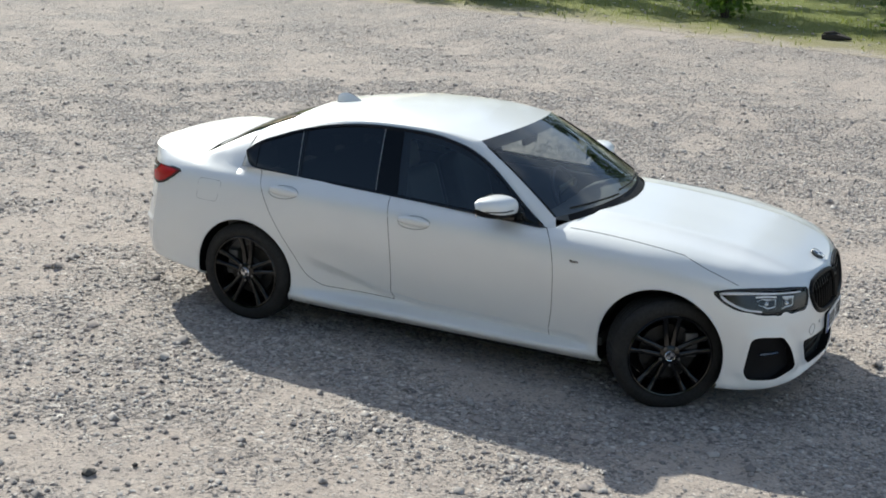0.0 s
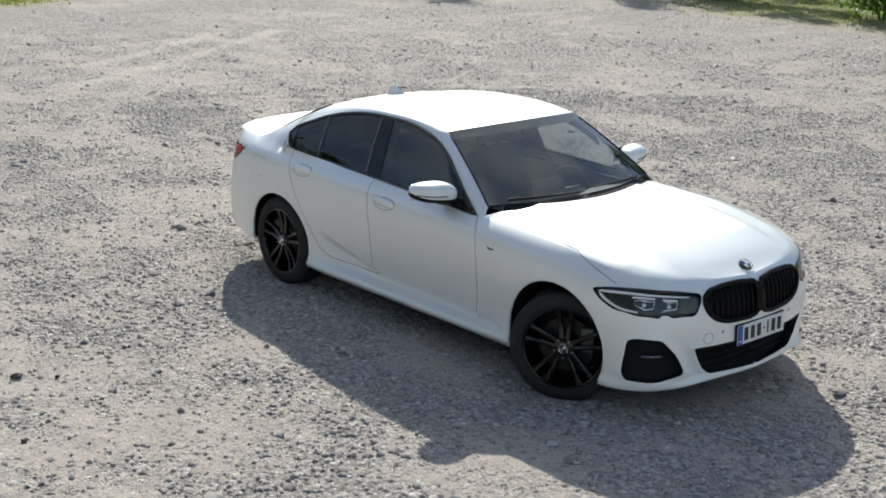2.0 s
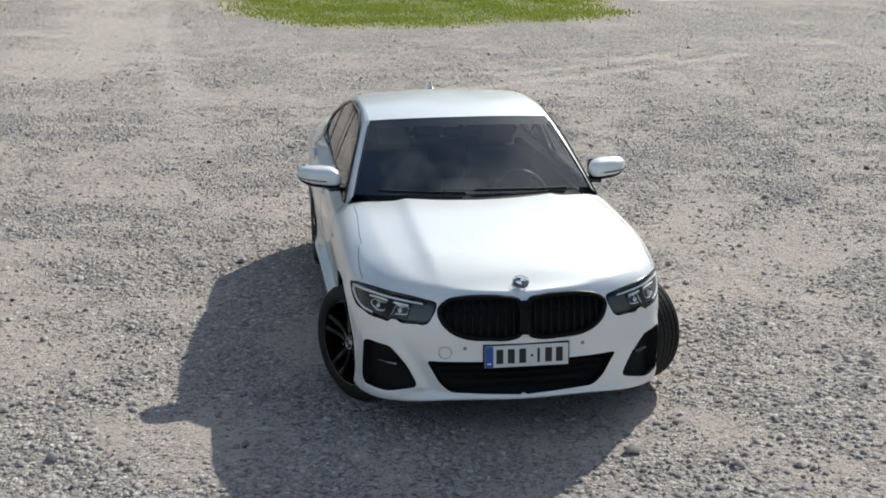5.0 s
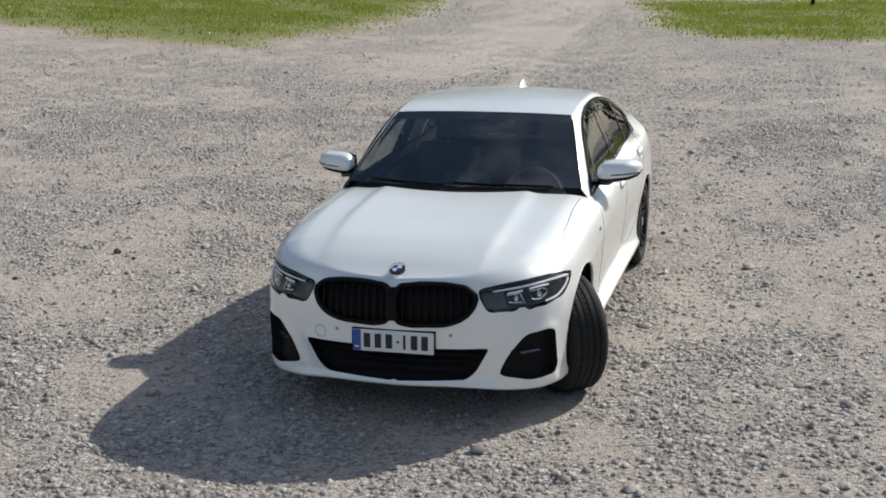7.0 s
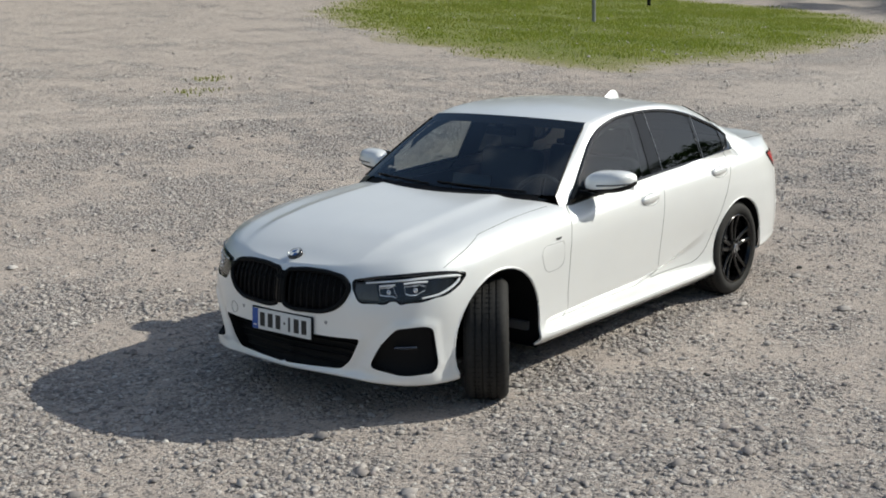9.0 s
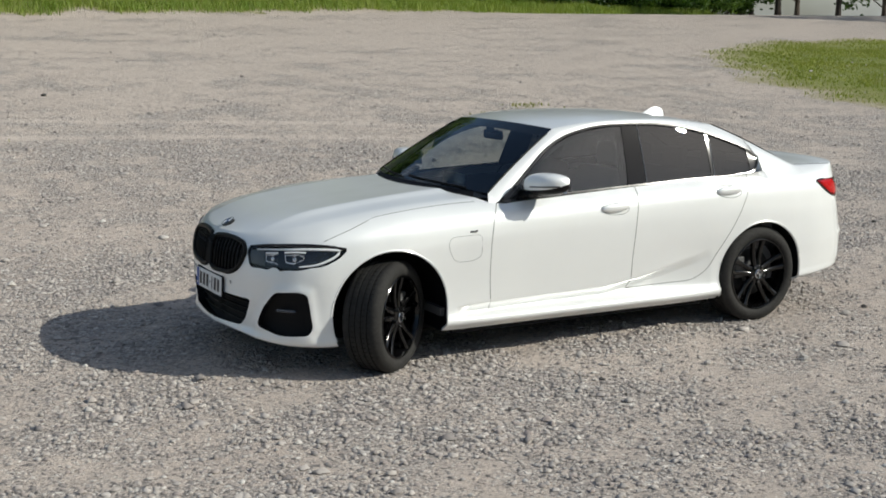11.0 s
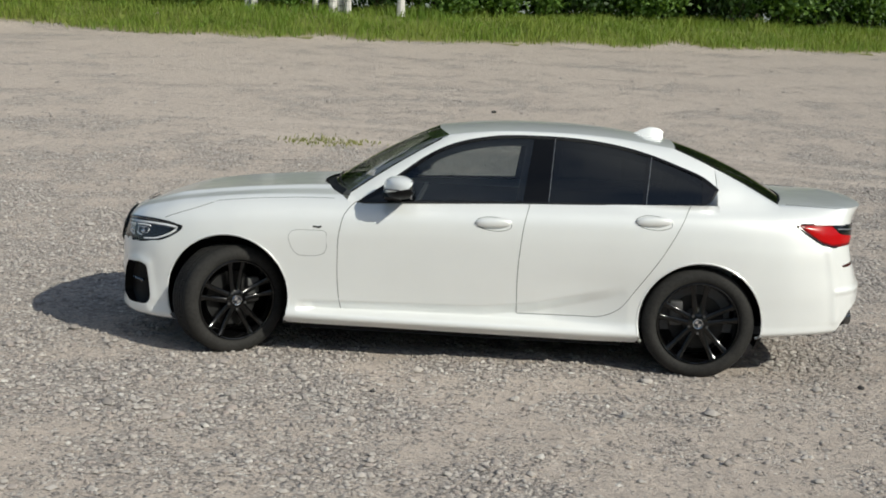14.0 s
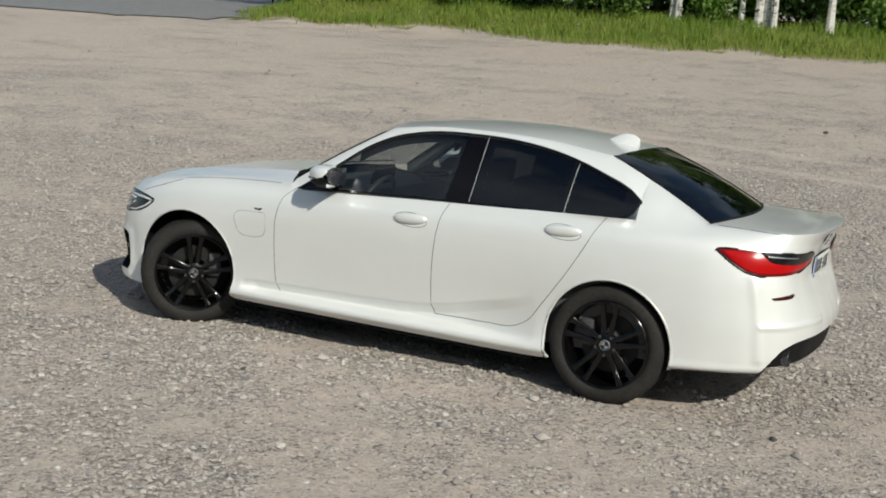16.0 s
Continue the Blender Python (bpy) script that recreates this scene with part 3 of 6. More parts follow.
RAIL = [(0.120, 0.585, 1.362), (-0.10, 0.583, 1.393), (-0.45, 0.575, 1.408), (-0.85, 0.560, 1.395), (-1.262, 0.522, 1.342)]
CREST = [(0.210, 0, 1.386), (-0.10, 0, 1.419), (-0.45, 0, 1.432), (-0.85, 0, 1.421), (-1.292, 0, 1.363)]
RN = 60
rail, crest = path3(RAIL, RN), path3(CREST, RN)
a = np.linspace(-1, 1, 49)
ROOF = np.empty((RN, 49, 3))
ROOF[..., 0] = crest[:, None, 0] + (rail[:, None, 0] - crest[:, None, 0]) * (a**2)[None]
ROOF[..., 1] = rail[:, None, 1] * a[None]
ROOF[..., 2] = crest[:, None, 2] + (rail[:, None, 2] - crest[:, None, 2]) * (np.abs(a) ** 2.2)[None]
roof = sheet("roof", ROOF, PAINT, car)

DLO_TOP = [(0.650, 0.941), (0.520, 1.028), (0.384, 1.131), (0.248, 1.231), (0.110, 1.302), (-0.099, 1.357), (-0.453, 1.380), (-0.737, 1.369), (-0.986, 1.331), (-1.268, 1.246), (-1.444, 1.171), (-1.505, 1.125)]
DLO_LOW = [(0.650, 0.941), (0.453, 0.954), (-0.101, 0.979), (-0.801, 1.002), (-1.33, 1.018), (-1.41, 1.026), (-1.465, 1.056), (-1.505, 1.125)]
top_z = lambda x: spline(*zip(*DLO_TOP), x)
low_z = lambda x: spline(*zip(*DLO_LOW), x)


ws_edge, rg_edge = WS[-1], RG[-1]
shoulder = lambda xs: np.stack([xs, *edge_at_any(xs)], -1)


def edge_at_any(x):
    return np.interp(-x, -EDGE[:, 0], EDGE[:, 1]), np.interp(-x, -EDGE[:, 0], EDGE[:, 2])


TIP = -1.505
glass_side = lambda x: np.stack([np.interp(-x, -rg_edge[::-1, 0], rg_edge[::-1, c]) for c in range(3)], -1)
r3 = np.concatenate([path3([shoulder(np.array(0.72)), ws_edge[0]], 5)[:-1], path3(ws_edge, 30)[:-1], rail[:-1], glass_side(np.linspace(rg_edge[-1, 0], TIP, 26))])
seg = lambda x0, x1, n: np.linspace(x0, x1, n)
tip_f = np.repeat([0.650], 4)
x2 = np.concatenate([tip_f, seg(0.650, 0.06, 30)[:-1], seg(0.06, -1.16, RN)[:-1], seg(-1.16, TIP, 26)])
r2 = on_side(x2, top_z(x2))
k = np.linspace(0, 1, 7)[None, :, None]
bow = (4 * k * (1 - k)) * 0.006
STRIP = r2[:, None] * (1 - k) + r3[:, None] * k
fade = np.clip(np.minimum(np.arange(len(r2)), np.arange(len(r2))[::-1]) / 12.0, 0, 1)[:, None]
STRIP[..., 1] += bow[..., 0] * fade
STRIP[..., 2] += bow[..., 0] * fade
x1 = np.concatenate([seg(0.650, -1.33, 90), seg(-1.33, -1.505, 24)[1:]])
x0 = np.concatenate([seg(0.72, -1.33, 90), seg(-1.33, TIP, 24)[1:]])
r1, r0 = on_side(x1, low_z(x1)), shoulder(x0)
k = np.linspace(0, 1, 5)[None, :, None]
BELT = r0[:, None] * (1 - k) + r1[:, None] * k


def outward(P):
    n = grid_normals(P)
    return -n if n[P.shape[0] // 2, P.shape[1] // 2, 1] < 0 else n


def unit(v):
    return v / np.maximum(np.linalg.norm(v, axis=-1, keepdims=True), 1e-9)


# the quarter behind the side windows: upright sections from the shoulder to the rear glass
xq = np.linspace(TIP, -1.88, 26)
low_q, high_q = shoulder(xq), glass_side(xq)
mid_q = 0.52 * low_q + 0.48 * high_q + np.outer(np.clip((xq + 1.95) / 0.2, 0, 1), (0, 0.011, 0.015))
w = np.clip((TIP - xq) / 0.16, 0, 1)[:, None] ** 0.8
tip_point = on_side(np.array([TIP]), np.array([1.125]))[0]
mid_q = (tip_point + np.stack([xq - TIP, 0 * xq, 0 * xq], -1)) * (1 - w) + mid_q * w
v = np.linspace(0, 1, 13)[None, :, None]
QUARTER = low_q[:, None] * (v - 0.45) * (v - 1) / 0.45 + mid_q[:, None] * v * (1 - v) / (0.45 * 0.55) + high_q[:, None] * v * (v - 0.45) / 0.55
# shading that runs on from the rear wing over the shoulder into the roof pillar
BELT_N, STRIP_N, QUARTER_N = outward(BELT), outward(STRIP), outward(QUARTER)
for row, x in [(BELT_N[i], x) for i, x in enumerate(x0)] + [(QUARTER_N[i], x) for i, x in enumerate(xq)]:
    share = float(np.clip((-0.9 - x) / 0.4, 0, 1))
    if not share:
        continue
    col = int(np.argmin(np.abs(EDGE[:, 0] - x)))
    shared = unit(row[2] + SKIN_N[col, -7])
    for j in range(4):
        w = share * (1 - j / 4)
        row[j] = unit(row[j] * (1 - w) + shared * w)
edge_x = np.r_[x0, xq]
edge_n = np.concatenate([BELT_N[:, 0], QUARTER_N[:, 0]])
for col in range(NCOL):
    x = EDGE[col, 0]
    share = float(np.clip((-0.9 - x) / 0.4, 0, 1)) * (x > -1.88)
    if share:
        n_edge = edge_n[int(np.argmin(np.abs(edge_x - x)))]
        for j in range(8):
            w = share * (1 - j / 8)
            SKIN_N[col, -1 - j] = unit(SKIN_N[col, -1 - j] * (1 - w) + n_edge * w)
body = skin_part("body", BODY, PAINT, car)
skin_part("front_bumper", BUMPER_F, PAINT, car)
skin_part("rear_bumper", BUMPER_R, PAINT, car)


def one_side(name, P, material, parent, side, label="", normals=None):
    """A sheet on one of the car's two sides."""
    mir = np.array([1, side, 1])
    Q = P * mir
    n = grid_normals(Q)
    f = grid_faces(*Q.shape[:2])
    if n[Q.shape[0] // 2, Q.shape[1] // 2, 1] * side < 0:
        n, f = -n, [q[::-1] for q in f]
    if normals is not None:
        n = normals * mir
    return put(name, mesh(name, Q.reshape(-1, 3), f, material, True, n.reshape(-1, 3)), parent, label)


for side in (1, -1):
    one_side("roof_pillar", STRIP, PAINT, car, side, "", STRIP_N)
    one_side("shoulder", BELT, PAINT, car, side, "", BELT_N)
    one_side("rear_pillar", QUARTER, PAINT, car, side, "", QUARTER_N)


def between(xa_low, xa_top, xb_low, xb_top, n, out=0.0, rows=16, lo=0.0, hi=1.0):
    """A patch of the window band between two slanting lines."""
    t = np.linspace(0, 1, n)
    r = np.linspace(lo, hi, rows)
    xl, xt = xa_low + (xb_low - xa_low) * t, xa_top + (xb_top - xa_top) * t
    P = np.empty((n, rows, 3))
    for j, v in enumerate(r):
        x = xl * (1 - v) + xt * v
        z = low_z(x) * (1 - v) + top_z(x) * v
        P[:, j] = on_side(x, z, out + 0.012 * 4 * v * (1 - v) * 0.5)
    return P


def door_parts(side):
    """Both doors of a side, with their panes, handles and trims."""
    fd = skin_part("front_door", DOOR_F, PAINT, car, side)
    rd = skin_part("rear_door", DOOR_R, PAINT, car, side)
    one_side("window", between(0.640, 0.640, -0.345, -0.40, 60), GLASS_SIDE, fd, side, "lightly tinted front side window")
    one_side("window", between(-0.502, -0.53, -1.058, -1.085, 40), GLASS_DARK, rd, side, "dark tinted rear side window")
    one_side("quarter_window", between(-1.082, -1.112, -1.495, -1.495, 30), GLASS_DARK, rd, side, "dark tinted quarter window")
    one_side("pillar_trim", between(-0.343, -0.398, -0.504, -0.532, 10, 0.004), PIANO_BLACK, fd, side, "gloss black pillar trim")
    one_side("window_divider", between(-1.056, -1.083, -1.084, -1.114, 5, 0.004), GLOSS_BLACK, rd, side, "gloss black window divider")
    # thin light strips that paint the highlights along the black trim's edges
    for xl, xt, ob in ((-0.498, -0.526, rd), (-1.080, -1.110, rd)):
        bm = bmesh.new()
        tube(bm, [tuple(q) for q in between(xl, xt, xl - 0.002, xt - 0.002, 2, 0.007, 14, 0.03, 0.97)[0] * np.array([1, side, 1])], 0.0016, 5)
        part("bright_edge", bm, DULL_METAL, ob, "light strip painting the highlight on the window frame's edge")
    # cloth lining inside the window band: header and middle pillar
    xh = np.linspace(0.30, -1.36, 50)
    header = np.stack([on_side(xh, top_z(xh) - d, -0.035) for d in (-0.004, 0.03, 0.062)], 1)
    one_side("window_header", header, DARK_CLOTH, fd, side, "dark cloth header inside the windows")
    one_side("pillar_lining", between(-0.30, -0.36, -0.53, -0.57, 8, -0.035), DARK_CLOTH, fd, side, "dark lining of the middle pillar")
    # quarter of black panel behind the rear tip, and the mirror corner
    one_side("window_corner", between(-1.41, -1.415, -1.497, -1.497, 12, 0.005), GLOSS_BLACK, rd, side)
    one_side("mirror_corner", between(0.643, 0.643, 0.50, 0.50, 12, 0.005), GLOSS_BLACK, fd, side)
    bm = bmesh.new()
    flip = np.array([1, side, 1])
    xs = np.r_[np.linspace(0.648, -1.40, 70), np.linspace(-1.41, -1.503, 24)]
    loop = np.concatenate([on_side(xs, low_z(xs), 0.004), on_side(xs[::-1], top_z(xs[::-1]) - 0.004, 0.004)[1:-1]]) * flip
    tube(bm, loop, 0.0115, 6, closed=True)
    part("window_trim", bm, GLOSS_BLACK, fd, "gloss black window surround")
    for x, z, ob in ((-0.171, 0.867, fd), (-1.117, 0.925, rd)):
        handle(x, z, side, ob)
    # panel gaps
    for line in (SEAM_FRONT, SEAM_MID, SEAM_REAR):
        bm = bmesh.new()
        pts = [at_skin(sx(x), z)[0] * 1.0 for x, z in smooth2(line, 50)]
        tube(bm, [(p.x, p.y * side - side * 0.0012, p.z) for p in pts], 0.0026, 5)
        part("panel_gap", bm, SEAM, fd)


def handle(x, z, side, parent):
    """A pull handle with a grey ring that paints its shell-shaped recess's shade."""
    p, n = at_skin(sx(x), z)
    tilt = 4
    bm = bmesh.new()
    n_seg, rings = 20, []
    for i in range(n_seg + 1):
        t = i / n_seg * 2 - 1
        w = math.sqrt(max(1 - abs(t) ** 2.6, 0.0))
        rings.append([bm.verts.new((t * 0.112, 0.004 + 0.026 * w * max(math.cos(k / 10 * math.pi - math.pi / 2), 0) ** 0.7, 0.030 * w * math.sin(k / 10 * math.pi - math.pi / 2) + 0.004)) for k in range(11)])
    for r0_, r1_ in zip(rings, rings[1:]):
        for k in range(10):
            bm.faces.new((r0_[k], r0_[k + 1], r1_[k + 1], r1_[k]))
    at = Matrix.Translation((p.x, (p.y - 0.004) * side, p.z)) @ pose(0, 0, 0, 0, tilt * 0.7, 0) @ Matrix.Diagonal((1, side, 1, 1))
    bmesh.ops.transform(bm, matrix=at, verts=bm.verts)
    bmesh.ops.recalc_face_normals(bm, faces=bm.faces)
    grip = part("handle", bm, PAINT, parent, "body-coloured door handle")
    bm = bmesh.new()
    ring = []
    for k in range(28):
        t = 2 * math.pi * k / 28
        q, nn = at_skin(sx(x + 0.108 * math.cos(t)), z - 0.004 + 0.040 * math.sin(t) + 0.006 * math.cos(t))
        ring.append((q.x, (q.y - 0.0004) * side, q.z))
    tube(bm, ring, 0.003, 4, closed=True)
    part("recess_edge", bm, SHADE_AND_TRIM, grip)


# grey of the painted recess shade, flap outlines, towing cap and parking sensors
SHADE_AND_TRIM = mat("shade_and_trim_grey", (0.32, 0.33, 0.33), 0.5)
HANDLE_GAP = mat("bonnet_joint", (0.16, 0.165, 0.17), 0.6)
for side in (1, -1):
    door_parts(side)

# bonnet gap, boot gap, charging flap
for side in (1, -1):
    bm = bmesh.new()
    pts = []
    for x in np.linspace(1.50, 0.80, 30):
        y = edge_at(x, True)[0] - np.interp(x, (0.72, 1.5), (0.035, 0.012))
        pts.append((x, y * side, float(bonnet_z(np.array(x), np.array(y))) + 0.0005))
    for x in np.linspace(1.55, 1.84, 8):
        p, nn = at_skin(sx(x), edge_at(x, True)[1] - np.interp(x, (1.55, 1.84), (0.004, 0.06)))
        pts.insert(0, (p.x, p.y * side, p.z))
    tube(bm, pts, 0.0024, 5)
    part("bonnet_gap", bm, HANDLE_GAP, bonnet)
for side in (1, -1):
    bm = bmesh.new()
    pts = [(x, side * 0.655, float(deck_z(np.array(x), np.array(0.655))) + 0.0005) for x in np.linspace(-1.93, -2.26, 14)]
    tube(bm, pts, 0.0026, 5)
    part("boot_gap", bm, SEAM, boot)
FLAP = [(1.058, 0.725), (1.040, 0.755), (1.010, 0.766), (0.845, 0.770), (0.826, 0.755), (0.824, 0.66), (0.835, 0.632), (0.880, 0.612), (0.985, 0.610), (1.018, 0.628), (1.045, 0.67)]
bm = bmesh.new()
loop = [at_skin(sx(x), z)[0] for x, z in straight(FLAP, r=0.03)]
tube(bm, [(p.x, p.y - 0.0014, p.z) for p in loop], 0.0026, 5, closed=True)
part("charging_flap", bm, SHADE_AND_TRIM, body, "outline of the charging flap on the front wing")
bm = bmesh.new()
FUEL = [(-1.60, 0.93), (-1.79, 0.93), (-1.80, 0.79), (-1.63, 0.79)]
loop = [at_skin(sx(x), z)[0] for x, z in straight(FUEL, r=0.03)]
tube(bm, [(p.x, -p.y + 0.0014, p.z) for p in loop], 0.0024, 5, closed=True)
part("fuel_flap", bm, SHADE_AND_TRIM, body, "outline of the fuel flap on the rear wing")
for side in (1, -1):
    p, n = at_skin(sx(0.875), 0.79)
    bm = bmesh.new()
    for dx, w in ((0.028, 0.012), (0.014, 0.012), (-0.006, 0.026)):
        box(bm, (w, 0.004, 0.012), (p.x + dx, (p.y + 0.001) * side, p.z), 0.001, (0, 20, 0))
    part("wing_emblem", bm, DARK_CHROME, body, "small dark emblem on the front wing")

# cowl, wipers
a = np.linspace(-1, 1, 49)
hb = BONNET[-1][np.linspace(4, 56, 49).astype(int)]
cb = WS_B(a * 0.87) + np.array([0, 0, -0.004])
k = np.linspace(0, 1, 6)[None, :, None]
COWL = (hb + np.array([0.012, 0, -0.02]))[:, None] * (1 - k) + cb[:, None] * k
cowl = sheet("cowl", COWL, MATT_BLACK, car, "black plastic cowl below the windscreen")
for y0, y1 in ((0.58, -0.02), (-0.08, -0.60)):
    bm = bmesh.new()
    pts = []
    for t in np.linspace(0, 1, 12):
        yy = y0 + (y1 - y0) * t
        p = WS_B(np.array(yy / 0.74))
        up = 0.006 + 0.016 * t
        pts.append((p[0] - up * 1.1, yy, p[2] + up * 0.8 + 0.008))
    tube(bm, pts, 0.005, 5)
    part("wiper", bm, MATT_BLACK, cowl)

# black bands round the front and rear glass
for side in (0, -1):
    bm = bmesh.new()
    tube(bm, [tuple(p) for p in WS[side][:-2]], 0.006, 5)
    part("windscreen_seal", bm, SEAL, windscreen)
band = sheet("windscreen_band", np.stack([WS[:, -1] * (1 - v) + WS[:, -4] * v + np.array([-0.002, 0, -0.003]) for v in (0, 1)], 1), MATT_BLACK, windscreen, "black upper band with mirror base")
bm = bmesh.new()
for side in (0, -1):
    tube(bm, [tuple(p) for p in RG[side]], 0.007, 5)
tube(bm, [tuple(p) for p in RG[:, 0]], 0.008, 5)
part("rear_window_seal", bm, SEAL, rear_window)

# roof fin
bm = bmesh.new()
rings = []
for i in range(17):
    t = i / 16
    x = -1.045 - 0.20 * t
    h = 0.066 * math.sin(min(t / 0.72, 1) * math.pi / 2) ** 1.2 * (1 if t < 0.8 else 1 - 0.25 * ((t - 0.8) / 0.2) ** 2)
    w = 0.022 * math.sin(min(t / 0.6, 1) * math.pi / 2) ** 0.8 * (1 - 0.35 * max(t - 0.6, 0) / 0.4) + 0.002
    z0 = float(spline(*zip(*[(p[0], p[2]) for p in CREST]), x)) - 0.004
    rings.append([bm.verts.new((x - 0.02 * v * 0, w * math.cos(u) * (1 - 0.62 * math.sin(u)), z0 + h * math.sin(u))) for u in np.linspace(0, math.pi, 11) for v in (0,)])
for r0_, r1_ in zip(rings, rings[1:]):
    for q in range(10):
        bm.faces.new((r0_[q], r0_[q + 1], r1_[q + 1], r1_[q]))
bm.faces.new(rings[-1])
bmesh.ops.recalc_face_normals(bm, faces=bm.faces)
part("roof_antenna", bm, PAINT, car, "white fin-shaped roof antenna")


def mirror(side):
    """A door mirror: white cap, black lower shell and foot, mirror glass."""
    c = Vector((0.378, 0.936, 1.056))
    big = 1.14

    def shell(z_lo, z_hi, grow):
        bm = bmesh.new()
        rows = []
        for i in range(19):
            t = i / 18 * 2 - 1
            w = (1 - abs(t) ** 3.2) ** 0.5 if abs(t) < 1 else 0
            if t < 0:
                w = max(w, 0.0)
            row = []
            for kk in range(15):
                ang = z_lo + (z_hi - z_lo) * kk / 14
                dx, dz = math.cos(ang), math.sin(ang)
                ex = math.copysign(abs(dx) ** 0.75, dx) * (0.088 if dx > 0 else 0.062)
                ez = math.copysign(abs(dz) ** 0.8, dz) * (0.060 - 0.008 * t)
                row.append(bm.verts.new((ex * w * grow - 0.038 * t * abs(t) - 0.012 * t, 0.122 * t, ez * w * grow + 0.010 * t)))
            rows.append(row)
        for r0_, r1_ in zip(rows, rows[1:]):
            for kk in range(14):
                bm.faces.new((r0_[kk], r0_[kk + 1], r1_[kk + 1], r1_[kk]))
        bmesh.ops.remove_doubles(bm, verts=bm.verts, dist=1e-5)
        bmesh.ops.transform(bm, matrix=Matrix.Translation((c.x, c.y * side, c.z)) @ Matrix.Diagonal((big, side * big, big, 1)), verts=bm.verts)
        bmesh.ops.recalc_face_normals(bm, faces=bm.faces)
        return bm

    holder = part("door_mirror", shell(-2.6, 0.0, 0.985), MATT_BLACK, car, "door mirror with white cap and black base")
    part("cap", shell(-0.42, 2.2, 1.0), PAINT, holder, "white mirror cap")
    bm = bmesh.new()
    box(bm, (0.008, 0.22, 0.105), (c.x - 0.066, c.y * side, c.z), 0.003)
    part("mirror_glass", bm, CHROME, holder, "silvered mirror glass")
    bm = bmesh.new()
    box(bm, (0.10, 0.14, 0.028), (c.x + 0.045, (c.y - 0.115) * side, c.z - 0.068), 0.01, (0, 0, -12 * side))
    box(bm, (0.12, 0.03, 0.055), (c.x + 0.07, (c.y - 0.165) * side, c.z - 0.080), 0.01)
    part("foot", bm, GLOSS_BLACK, holder)
    bm = bmesh.new()
    pts = [(c.x + 0.1015 * (1 - (t * t) ** 1.6) ** 0.5 - 0.038 * t * abs(t) - 0.012 * t, (c.y + 0.139 * t) * side, c.z + 0.01 * t - 0.012) for t in np.linspace(-0.3, 0.93, 14)]
    tube(bm, pts, 0.0045, 5)
    part("indicator_strip", bm, DARK_CHROME, holder, "slim dark indicator strip")


for side in (1, -1):
    mirror(side)


